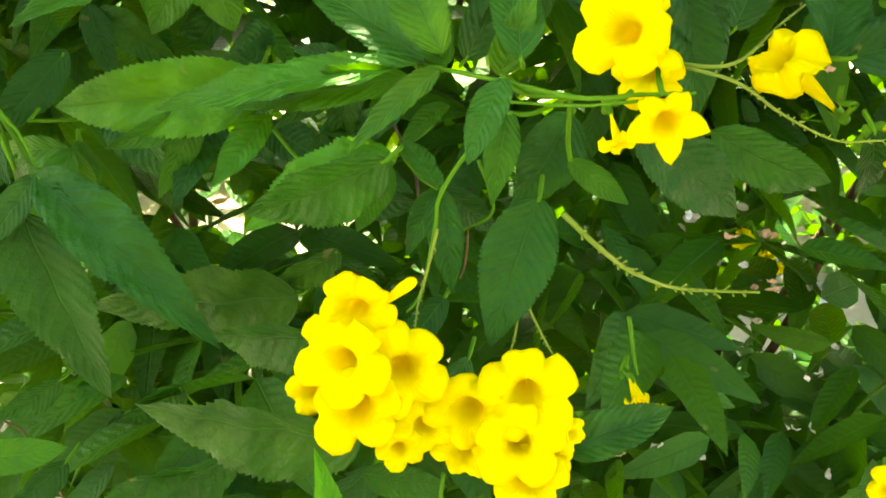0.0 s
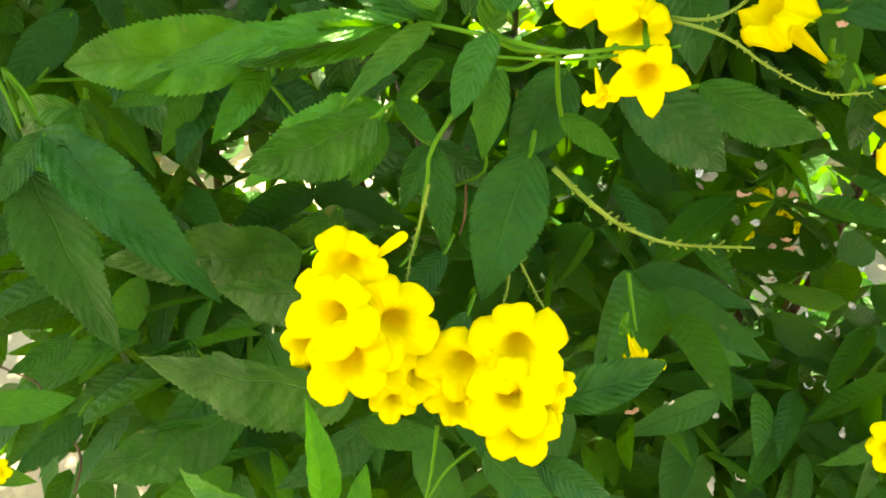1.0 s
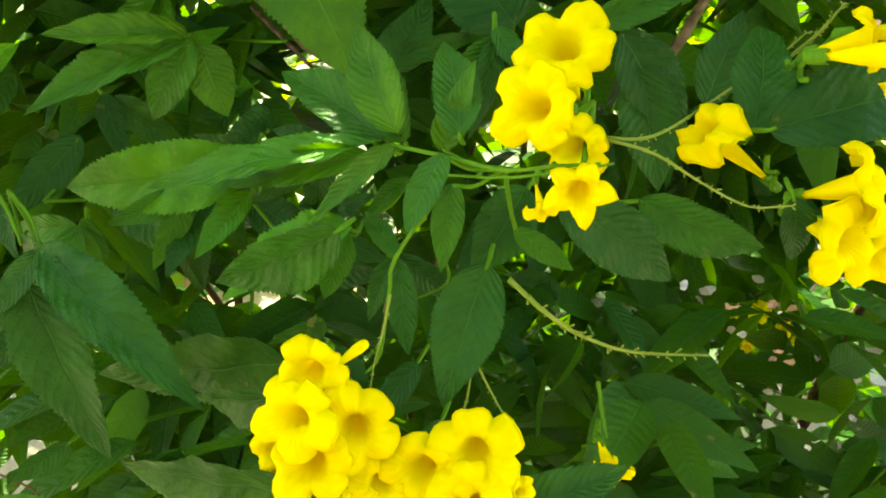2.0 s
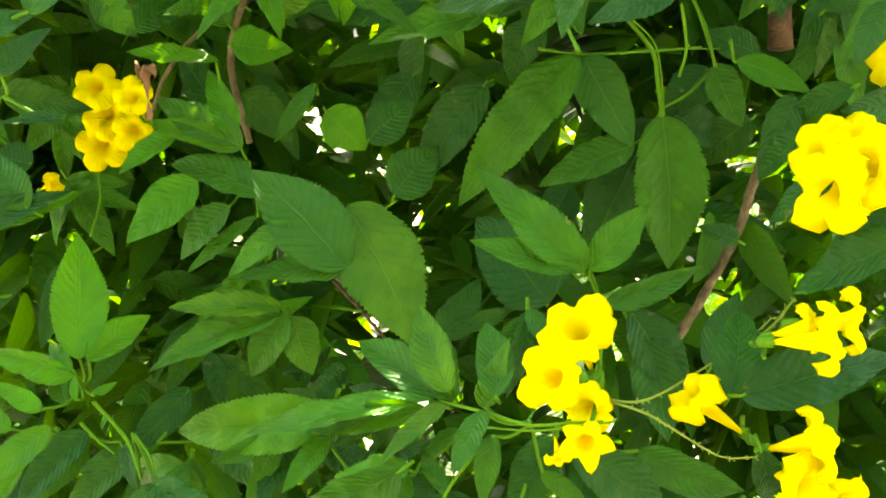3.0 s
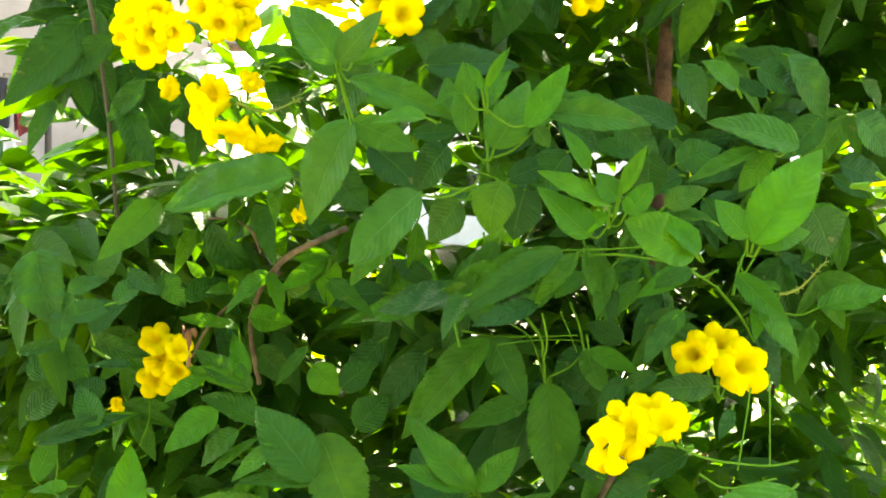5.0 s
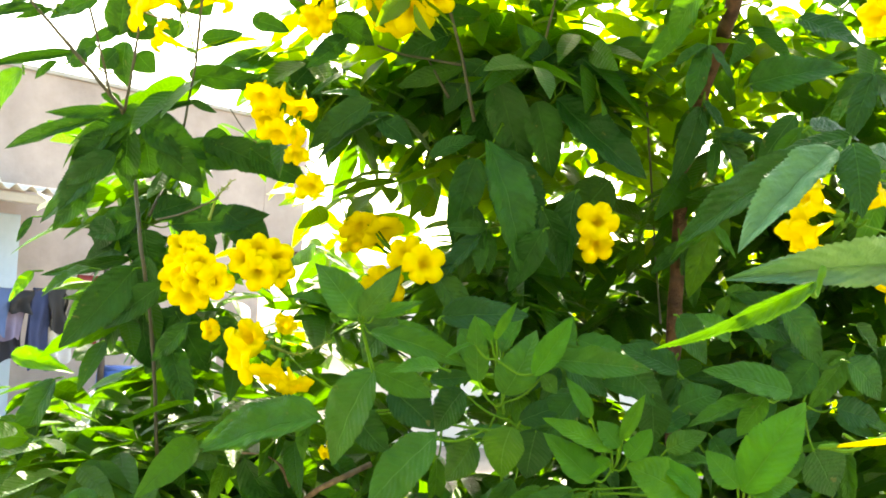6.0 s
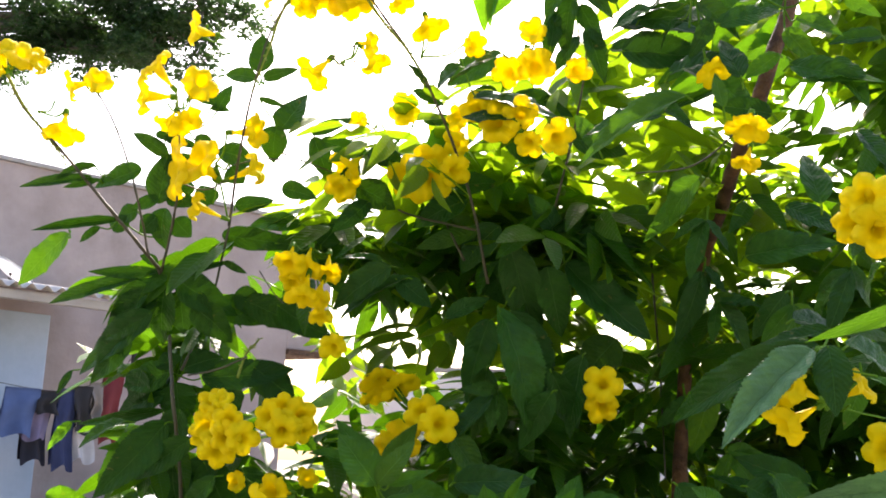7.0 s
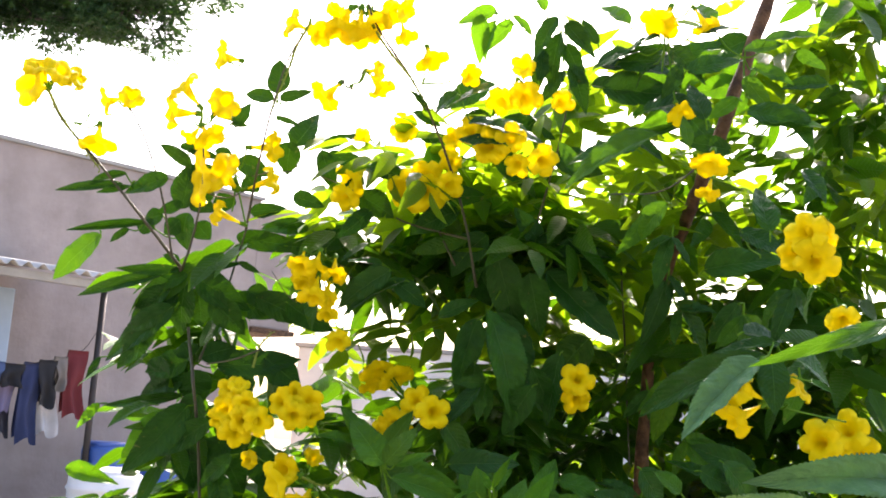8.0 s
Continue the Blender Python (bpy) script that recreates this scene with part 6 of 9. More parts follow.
compound_leaf(bush, (0.337, 0.678, 1.341), "mid", [
    ((0.313, 0.630, 1.358), (0.362, 0.636, 1.307), 0.026, -11),
    ((0.334, 0.633, 1.371), (0.312, 0.628, 1.381), 0.009, 20),
    ((0.375, 0.684, 1.349), (0.446, 0.711, 1.373), 0.029, -15),
])
compound_leaf(bush, (0.012, 0.757, 1.798), "dark", [
    ((0.072, 0.698, 1.692), (0.096, 0.741, 1.629), 0.029, 19),
    ((-0.018, 0.750, 1.758), (-0.036, 0.729, 1.651), 0.040, -20),
])
compound_leaf(bush, (-0.446, 0.639, 1.415), "dark", [
    ((-0.483, 0.624, 1.478), (-0.524, 0.594, 1.388), 0.037, -2),
    ((-0.249, 0.585, 1.399), (-0.298, 0.590, 1.402), 0.018, -28),
])
compound_leaf(bush, (-0.650, 0.866, 1.491), "young", [
    ((-0.696, 0.829, 1.497), (-0.616, 0.855, 1.491), 0.030, -3),
    ((-0.636, 0.836, 1.438), (-0.599, 0.857, 1.478), 0.021, 11),
    ((-0.694, 0.870, 1.418), (-0.610, 0.892, 1.421), 0.031, 14),
])
compound_leaf(bush, (-0.339, 0.664, 1.595), "dark", [
    ((-0.387, 0.622, 1.609), (-0.449, 0.571, 1.518), 0.044, -30),
    ((-0.353, 0.625, 1.591), (-0.422, 0.615, 1.538), 0.032, -24),
    ((-0.317, 0.626, 1.548), (-0.363, 0.626, 1.503), 0.024, -16),
    ((-0.343, 0.638, 1.522), (-0.300, 0.615, 1.449), 0.032, -10),
    ((-0.443, 0.620, 1.608), (-0.494, 0.591, 1.586), 0.023, 16),
    ((-0.445, 0.725, 1.708), (-0.463, 0.679, 1.620), 0.036, 15),
])
compound_leaf(bush, (-0.180, 0.600, 1.438), "dark", [
    ((-0.226, 0.597, 1.406), (-0.195, 0.647, 1.329), 0.035, 26),
    ((-0.122, 0.582, 1.413), (-0.088, 0.632, 1.381), 0.025, -6),
    ((-0.057, 0.661, 1.337), (-0.144, 0.651, 1.332), 0.032, -5),
    ((-0.003, 0.643, 1.356), (-0.056, 0.654, 1.375), 0.021, -22),
    ((0.070, 0.583, 1.358), (0.003, 0.578, 1.337), 0.025, 24),
])
compound_leaf(bush, (0.071, 0.622, 1.422), "mid", [
    ((0.103, 0.573, 1.400), (0.051, 0.519, 1.345), 0.033, -27),
    ((0.081, 0.577, 1.382), (0.022, 0.589, 1.353), 0.024, -18),
    ((0.139, 0.555, 1.388), (0.106, 0.537, 1.346), 0.020, -8),
    ((0.180, 0.580, 1.388), (0.166, 0.568, 1.341), 0.018, 28),
    ((0.159, 0.566, 1.397), (0.172, 0.560, 1.364), 0.013, 16),
])
compound_leaf(bush, (0.171, 0.753, 1.524), "dark", [
    ((0.137, 0.717, 1.535), (0.189, 0.701, 1.482), 0.027, 28),
    ((0.199, 0.715, 1.494), (0.141, 0.696, 1.504), 0.023, -6),
    ((0.236, 0.700, 1.473), (0.177, 0.649, 1.449), 0.030, 18),
    ((0.121, 0.662, 1.492), (0.083, 0.614, 1.451), 0.026, -15),
    ((0.260, 0.699, 1.450), (0.285, 0.674, 1.407), 0.020, 25),
    ((0.385, 0.723, 1.479), (0.424, 0.720, 1.458), 0.016, 19),
    ((0.340, 0.705, 1.454), (0.373, 0.715, 1.490), 0.018, 7),
])
compound_leaf(bush, (-0.245, 0.669, 1.309), "mid", [
    ((-0.107, 0.617, 1.352), (-0.051, 0.601, 1.323), 0.023, -27),
])
compound_leaf(bush, (-0.285, 0.641, 1.408), "mid", [
    ((-0.292, 0.627, 1.403), (-0.332, 0.614, 1.425), 0.017, 6),
    ((-0.286, 0.628, 1.406), (-0.317, 0.602, 1.426), 0.016, -15),
])
compound_leaf(bush, (-0.164, 0.617, 1.368), "young", [
    ((-0.165, 0.604, 1.357), (-0.143, 0.591, 1.316), 0.017, -33),
    ((-0.165, 0.604, 1.357), (-0.214, 0.590, 1.320), 0.021, 14),
])
compound_leaf(bush, (-0.068, 0.701, 1.380), "mid", [
    ((-0.060, 0.690, 1.368), (-0.023, 0.711, 1.351), 0.013, 3),
    ((-0.060, 0.690, 1.368), (-0.073, 0.677, 1.310), 0.020, 27),
    ((-0.060, 0.690, 1.368), (-0.032, 0.682, 1.294), 0.027, 18),
])
compound_leaf(bush, (0.047, 0.644, 1.405), "mid", [
    ((0.050, 0.632, 1.393), (0.083, 0.644, 1.353), 0.016, -12),
    ((0.050, 0.632, 1.393), (0.021, 0.614, 1.364), 0.013, 28),
    ((0.050, 0.632, 1.393), (0.051, 0.636, 1.311), 0.027, 19),
])
compound_leaf(bush, (0.070, 0.621, 1.413), "mid", [
    ((0.066, 0.607, 1.402), (0.041, 0.584, 1.341), 0.025, -15),
])
compound_leaf(bush, (0.145, 0.627, 1.415), "mid", [
    ((0.152, 0.616, 1.404), (0.186, 0.621, 1.333), 0.027, 27),
])
compound_leaf(bush, (0.157, 0.617, 1.314), "young", [
    ((0.161, 0.606, 1.304), (0.210, 0.600, 1.286), 0.018, 23),
])
compound_leaf(bush, (0.044, 0.695, 1.514), "mid", [
    ((0.050, 0.684, 1.502), (0.080, 0.691, 1.474), 0.014, -13),
    ((0.050, 0.684, 1.502), (0.032, 0.687, 1.442), 0.020, 13),
    ((0.050, 0.684, 1.502), (0.069, 0.699, 1.429), 0.025, 5),
])
compound_leaf(bush, (0.064, 0.641, 1.453), "dark", [
    ((0.058, 0.627, 1.445), (0.019, 0.636, 1.434), 0.015, -21),
])
compound_leaf(bush, (0.101, 0.704, 1.517), "dark", [
    ((0.091, 0.689, 1.512), (0.081, 0.687, 1.460), 0.018, 33),
    ((0.091, 0.689, 1.512), (0.057, 0.682, 1.528), 0.012, -0),
    ((0.097, 0.691, 1.515), (0.083, 0.669, 1.466), 0.017, -18),
    ((0.091, 0.689, 1.512), (0.036, 0.657, 1.483), 0.021, -15),
])
compound_leaf(bush, (0.151, 0.664, 1.433), "dark", [
    ((0.149, 0.651, 1.423), (0.173, 0.666, 1.387), 0.016, -6),
    ((0.149, 0.651, 1.423), (0.108, 0.658, 1.406), 0.014, -23),
])
compound_leaf(bush, (0.220, 0.774, 1.533), "dark", [
    ((0.209, 0.759, 1.529), (0.202, 0.772, 1.468), 0.022, -1),
    ((0.209, 0.759, 1.529), (0.158, 0.760, 1.547), 0.018, 17),
    ((0.215, 0.760, 1.531), (0.208, 0.769, 1.471), 0.019, -17),
    ((0.215, 0.760, 1.531), (0.168, 0.748, 1.552), 0.018, 19),
    ((0.209, 0.759, 1.529), (0.160, 0.732, 1.508), 0.020, 31),
])
compound_leaf(bush, (0.200, 0.709, 1.448), "mid", [
    ((0.196, 0.696, 1.437), (0.216, 0.687, 1.387), 0.018, -10),
    ((0.196, 0.696, 1.437), (0.161, 0.691, 1.407), 0.015, -6),
    ((0.198, 0.697, 1.443), (0.226, 0.705, 1.401), 0.016, -1),
    ((0.198, 0.697, 1.443), (0.156, 0.686, 1.428), 0.016, 28),
    ((0.196, 0.696, 1.437), (0.178, 0.684, 1.374), 0.022, -29),
])
compound_leaf(bush, (0.292, 0.785, 1.525), "dark", [
    ((0.285, 0.771, 1.514), (0.297, 0.769, 1.468), 0.015, 6),
    ((0.285, 0.771, 1.514), (0.236, 0.749, 1.510), 0.018, -31),
    ((0.285, 0.771, 1.514), (0.242, 0.780, 1.444), 0.026, 20),
])
compound_leaf(bush, (0.245, 0.726, 1.449), "dark", [
    ((0.242, 0.712, 1.437), (0.274, 0.722, 1.391), 0.019, -23),
    ((0.242, 0.712, 1.437), (0.202, 0.709, 1.427), 0.014, -22),
    ((0.242, 0.712, 1.437), (0.225, 0.717, 1.376), 0.019, 17),
])
compound_leaf(bush, (0.311, 0.774, 1.546), "dark", [
    ((0.322, 0.765, 1.541), (0.371, 0.786, 1.553), 0.019, 32),
    ((0.322, 0.765, 1.541), (0.339, 0.785, 1.485), 0.019, -10),
    ((0.316, 0.763, 1.543), (0.349, 0.758, 1.569), 0.013, 26),
    ((0.322, 0.765, 1.541), (0.383, 0.762, 1.511), 0.023, 11),
])
compound_leaf(bush, (0.311, 0.755, 1.465), "mid", [
    ((0.315, 0.744, 1.454), (0.363, 0.741, 1.435), 0.017, -5),
    ((0.315, 0.744, 1.454), (0.295, 0.752, 1.411), 0.015, -19),
    ((0.313, 0.743, 1.459), (0.353, 0.760, 1.450), 0.016, 23),
    ((0.313, 0.743, 1.459), (0.296, 0.751, 1.411), 0.017, -0),
    ((0.315, 0.744, 1.454), (0.340, 0.746, 1.394), 0.021, 9),
])
compound_leaf(bush, (0.405, 0.740, 1.550), "mid", [
    ((0.397, 0.725, 1.540), (0.407, 0.718, 1.499), 0.014, 27),
    ((0.397, 0.725, 1.540), (0.345, 0.697, 1.528), 0.018, -35),
    ((0.400, 0.726, 1.545), (0.409, 0.742, 1.499), 0.017, 28),
    ((0.397, 0.725, 1.540), (0.359, 0.714, 1.480), 0.026, -31),
])
compound_leaf(bush, (0.405, 0.736, 1.443), "mid", [
    ((0.395, 0.721, 1.435), (0.403, 0.731, 1.375), 0.018, 16),
    ((0.400, 0.722, 1.439), (0.392, 0.731, 1.386), 0.017, -0),
    ((0.400, 0.722, 1.439), (0.351, 0.713, 1.449), 0.016, 5),
    ((0.395, 0.721, 1.435), (0.359, 0.702, 1.396), 0.017, 8),
])
compound_leaf(bush, (-0.453, 0.614, 1.342), "dark", [
    ((-0.455, 0.601, 1.332), (-0.503, 0.586, 1.325), 0.017, 9),
    ((-0.451, 0.602, 1.338), (-0.513, 0.599, 1.339), 0.019, -16),
    ((-0.455, 0.601, 1.332), (-0.486, 0.582, 1.282), 0.020, -6),
])
compound_leaf(bush, (-0.487, 0.616, 1.288), "mid", [
    ((-0.491, 0.602, 1.282), (-0.505, 0.606, 1.225), 0.019, -2),
    ((-0.491, 0.602, 1.282), (-0.521, 0.578, 1.298), 0.014, 29),
    ((-0.485, 0.604, 1.286), (-0.489, 0.583, 1.235), 0.020, 20),
    ((-0.491, 0.602, 1.282), (-0.556, 0.586, 1.234), 0.028, 3),
])
compound_leaf(bush, (0.222, 0.738, 1.515), "dark", [
    ((0.226, 0.727, 1.502), (0.274, 0.740, 1.467), 0.020, -8),
    ((0.226, 0.727, 1.502), (0.206, 0.730, 1.448), 0.017, -25),
    ((0.224, 0.727, 1.509), (0.263, 0.727, 1.478), 0.017, -27),
    ((0.224, 0.727, 1.509), (0.198, 0.725, 1.458), 0.019, 32),
    ((0.226, 0.727, 1.502), (0.241, 0.743, 1.434), 0.024, 8),
])
compound_leaf(bush, (0.246, 0.702, 1.441), "dark", [
    ((0.258, 0.693, 1.437), (0.296, 0.722, 1.460), 0.017, 5),
    ((0.258, 0.693, 1.437), (0.279, 0.689, 1.398), 0.014, 2),
    ((0.258, 0.693, 1.437), (0.317, 0.721, 1.407), 0.026, -34),
])
compound_leaf(bush, (0.226, 0.667, 1.386), "dark", [
    ((0.218, 0.653, 1.379), (0.212, 0.636, 1.340), 0.014, 3),
    ((0.218, 0.653, 1.379), (0.167, 0.628, 1.377), 0.017, -27),
    ((0.218, 0.653, 1.379), (0.177, 0.641, 1.337), 0.017, -26),
])
compound_leaf(bush, (0.208, 0.619, 1.339), "dark", [
    ((0.218, 0.609, 1.333), (0.216, 0.614, 1.289), 0.015, -34),
    ((0.213, 0.608, 1.337), (0.258, 0.602, 1.348), 0.014, 1),
])
compound_leaf(bush, (0.207, 0.664, 1.404), "mid", [
    ((0.201, 0.650, 1.395), (0.214, 0.637, 1.340), 0.019, 33),
    ((0.201, 0.650, 1.395), (0.163, 0.632, 1.328), 0.025, -3),
])
compound_leaf(bush, (0.224, 0.666, 1.336), "mid", [
    ((0.230, 0.655, 1.326), (0.283, 0.668, 1.309), 0.017, 1),
    ((0.230, 0.655, 1.326), (0.200, 0.658, 1.273), 0.021, -17),
    ((0.227, 0.655, 1.332), (0.269, 0.664, 1.318), 0.014, 28),
    ((0.227, 0.655, 1.332), (0.208, 0.664, 1.276), 0.020, 13),
    ((0.230, 0.655, 1.326), (0.258, 0.643, 1.265), 0.024, -5),
])
compound_leaf(bush, (0.337, 0.728, 1.403), "dark", [
    ((0.339, 0.717, 1.392), (0.376, 0.724, 1.380), 0.012, 9),
    ((0.339, 0.717, 1.392), (0.300, 0.716, 1.346), 0.021, 12),
    ((0.338, 0.716, 1.398), (0.388, 0.732, 1.368), 0.018, 12),
    ((0.339, 0.717, 1.392), (0.358, 0.733, 1.319), 0.023, 21),
])
compound_leaf(bush, (0.309, 0.679, 1.333), "dark", [
    ((0.316, 0.669, 1.325), (0.361, 0.693, 1.310), 0.019, 9),
    ((0.316, 0.669, 1.325), (0.313, 0.651, 1.273), 0.019, -10),
    ((0.312, 0.668, 1.330), (0.353, 0.694, 1.321), 0.015, -32),
    ((0.312, 0.668, 1.330), (0.307, 0.670, 1.287), 0.015, 16),
    ((0.316, 0.669, 1.325), (0.353, 0.663, 1.272), 0.022, -14),
])
compound_leaf(bush, (0.372, 0.732, 1.386), "mid", [
    ((0.378, 0.721, 1.377), (0.428, 0.724, 1.369), 0.018, 35),
    ((0.378, 0.721, 1.377), (0.362, 0.706, 1.336), 0.014, -23),
    ((0.378, 0.721, 1.377), (0.411, 0.733, 1.320), 0.022, 23),
])
compound_leaf(bush, (0.376, 0.707, 1.331), "mid", [
    ((0.365, 0.692, 1.325), (0.360, 0.689, 1.270), 0.016, 5),
    ((0.365, 0.692, 1.325), (0.314, 0.683, 1.333), 0.016, 32),
    ((0.370, 0.693, 1.329), (0.370, 0.712, 1.273), 0.020, -4),
    ((0.365, 0.692, 1.325), (0.315, 0.691, 1.276), 0.024, 8),
])
bush = bushes["left"]
compound_leaf(bush, (-0.487, 0.589, 1.912), "dark", [
    ((-0.490, 0.571, 1.922), (-0.543, 0.558, 1.911), 0.012, -36),
    ((-0.495, 0.572, 1.908), (-0.598, 0.546, 1.894), 0.013, -39),
    ((-0.485, 0.575, 1.905), (-0.533, 0.564, 1.894), 0.010, -33),
    ((-0.434, 0.586, 1.921), (-0.499, 0.572, 1.900), 0.026, -21),
])
compound_leaf(bush, (-0.431, 0.623, 1.920), "dark", [
    ((-0.425, 0.616, 1.882), (-0.415, 0.607, 1.949), 0.039, 5),
    ((-0.423, 0.615, 1.890), (-0.459, 0.608, 1.876), 0.017, -33),
    ((-0.412, 0.609, 1.943), (-0.458, 0.592, 1.971), 0.019, -30),
    ((-0.418, 0.604, 1.966), (-0.374, 0.617, 1.957), 0.014, 33),
    ((-0.417, 0.611, 1.926), (-0.379, 0.618, 1.944), 0.033, 21),
    ((-0.416, 0.615, 1.902), (-0.378, 0.628, 1.885), 0.028, 27),
])
compound_leaf(bush, (-0.399, 0.632, 1.980), "dark", [
    ((-0.393, 0.609, 2.032), (-0.350, 0.624, 2.014), 0.019, 27),
    ((-0.356, 0.624, 2.006), (-0.339, 0.622, 2.040), 0.019, 15),
    ((-0.366, 0.621, 2.008), (-0.341, 0.628, 2.007), 0.009, 33),
    ((-0.384, 0.622, 1.971), (-0.357, 0.632, 1.956), 0.019, 27),
    ((-0.434, 0.609, 1.972), (-0.402, 0.618, 1.967), 0.013, 33),
])
compound_leaf(bush, (-0.295, 0.619, 2.038), "dark", [
    ((-0.291, 0.603, 2.046), (-0.289, 0.595, 2.094), 0.033, 2),
    ((-0.295, 0.603, 2.038), (-0.335, 0.591, 2.047), 0.022, -24),
    ((-0.287, 0.605, 2.039), (-0.243, 0.614, 2.054), 0.016, 30),
])
compound_leaf(bush, (-0.279, 0.631, 1.992), "dark", [
    ((-0.265, 0.622, 1.976), (-0.242, 0.619, 2.027), 0.037, 2),
    ((-0.270, 0.620, 1.981), (-0.279, 0.625, 1.936), 0.037, -5),
    ((-0.292, 0.608, 2.014), (-0.258, 0.619, 2.005), 0.008, 33),
])
compound_leaf(bush, (-0.364, 0.667, 1.956), "dark", [
    ((-0.365, 0.650, 1.960), (-0.317, 0.665, 1.946), 0.030, 24),
    ((-0.349, 0.658, 1.941), (-0.333, 0.666, 1.919), 0.032, 15),
    ((-0.407, 0.649, 1.898), (-0.410, 0.644, 1.925), 0.032, 2),
    ((-0.379, 0.659, 1.888), (-0.388, 0.652, 1.915), 0.034, 5),
])
compound_leaf(bush, (-0.280, 0.694, 1.926), "dark", [
    ((-0.285, 0.679, 1.916), (-0.241, 0.692, 1.908), 0.024, 24),
    ((-0.344, 0.668, 1.890), (-0.294, 0.679, 1.900), 0.021, 33),
])
compound_leaf(bush, (-0.264, 0.739, 1.996), "dark", [
    ((-0.267, 0.722, 1.999), (-0.209, 0.732, 2.032), 0.017, 27),
    ((-0.265, 0.723, 1.996), (-0.243, 0.739, 1.939), 0.028, 5),
    ((-0.256, 0.726, 1.992), (-0.172, 0.753, 1.968), 0.023, 24),
    ((-0.195, 0.745, 1.978), (-0.144, 0.761, 1.968), 0.031, 21),
    ((-0.235, 0.741, 1.938), (-0.182, 0.749, 1.974), 0.018, 33),
    ((-0.210, 0.748, 1.934), (-0.158, 0.767, 1.905), 0.041, 21),
])
compound_leaf(bush, (-0.475, 0.611, 1.860), "dark", [
    ((-0.466, 0.598, 1.859), (-0.580, 0.571, 1.840), 0.013, -39),
    ((-0.490, 0.594, 1.848), (-0.520, 0.589, 1.829), 0.011, -30),
])
compound_leaf(bush, (-0.536, 0.598, 1.842), "mid", [
    ((-0.529, 0.585, 1.838), (-0.596, 0.578, 1.772), 0.036, -18),
])
compound_leaf(bush, (-0.431, 0.647, 1.843), "dark", [
    ((-0.420, 0.628, 1.879), (-0.430, 0.634, 1.827), 0.038, 2),
    ((-0.455, 0.620, 1.874), (-0.484, 0.613, 1.865), 0.024, -27),
    ((-0.432, 0.627, 1.868), (-0.454, 0.624, 1.847), 0.027, -27),
    ((-0.466, 0.620, 1.854), (-0.493, 0.611, 1.864), 0.024, -21),
    ((-0.409, 0.633, 1.866), (-0.389, 0.643, 1.844), 0.029, 21),
])
compound_leaf(bush, (-0.441, 0.672, 1.806), "dark", [
    ((-0.438, 0.657, 1.802), (-0.531, 0.633, 1.797), 0.016, -42),
    ((-0.440, 0.655, 1.812), (-0.464, 0.647, 1.821), 0.014, -33),
    ((-0.463, 0.652, 1.793), (-0.596, 0.623, 1.757), 0.019, -33),
    ((-0.428, 0.661, 1.795), (-0.495, 0.648, 1.767), 0.024, -27),
    ((-0.453, 0.658, 1.775), (-0.517, 0.651, 1.713), 0.034, -21),
    ((-0.430, 0.662, 1.785), (-0.447, 0.671, 1.706), 0.047, 0),
    ((-0.439, 0.663, 1.764), (-0.504, 0.649, 1.745), 0.027, -21),
])
compound_leaf(bush, (-0.436, 0.661, 1.752), "dark", [
    ((-0.437, 0.646, 1.748), (-0.543, 0.631, 1.667), 0.036, -21),
    ((-0.463, 0.645, 1.713), (-0.516, 0.641, 1.653), 0.030, -27),
    ((-0.535, 0.633, 1.669), (-0.556, 0.632, 1.638), 0.011, -15),
    ((-0.452, 0.644, 1.737), (-0.497, 0.636, 1.710), 0.032, -21),
])
compound_leaf(bush, (-0.430, 0.675, 1.803), "dark", [
    ((-0.407, 0.666, 1.801), (-0.348, 0.678, 1.821), 0.010, 33),
    ((-0.357, 0.676, 1.818), (-0.328, 0.686, 1.804), 0.010, 33),
    ((-0.418, 0.664, 1.794), (-0.340, 0.691, 1.758), 0.042, 15),
    ((-0.385, 0.676, 1.777), (-0.376, 0.688, 1.718), 0.021, 5),
    ((-0.414, 0.668, 1.778), (-0.410, 0.678, 1.722), 0.044, 5),
    ((-0.396, 0.676, 1.759), (-0.347, 0.696, 1.716), 0.039, 18),
])
compound_leaf(bush, (-0.393, 0.732, 1.775), "dark", [
    ((-0.382, 0.719, 1.773), (-0.317, 0.741, 1.747), 0.038, 21),
    ((-0.350, 0.728, 1.774), (-0.272, 0.755, 1.739), 0.041, 15),
    ((-0.306, 0.740, 1.770), (-0.237, 0.765, 1.733), 0.039, 21),
    ((-0.362, 0.723, 1.783), (-0.322, 0.737, 1.765), 0.033, 21),
])
compound_leaf(bush, (-0.359, 0.735, 1.870), "dark", [
    ((-0.384, 0.714, 1.861), (-0.271, 0.746, 1.852), 0.030, 30),
    ((-0.280, 0.739, 1.880), (-0.353, 0.720, 1.879), 0.025, -33),
    ((-0.255, 0.750, 1.853), (-0.226, 0.751, 1.894), 0.038, 15),
    ((-0.312, 0.735, 1.853), (-0.247, 0.753, 1.850), 0.028, 27),
])
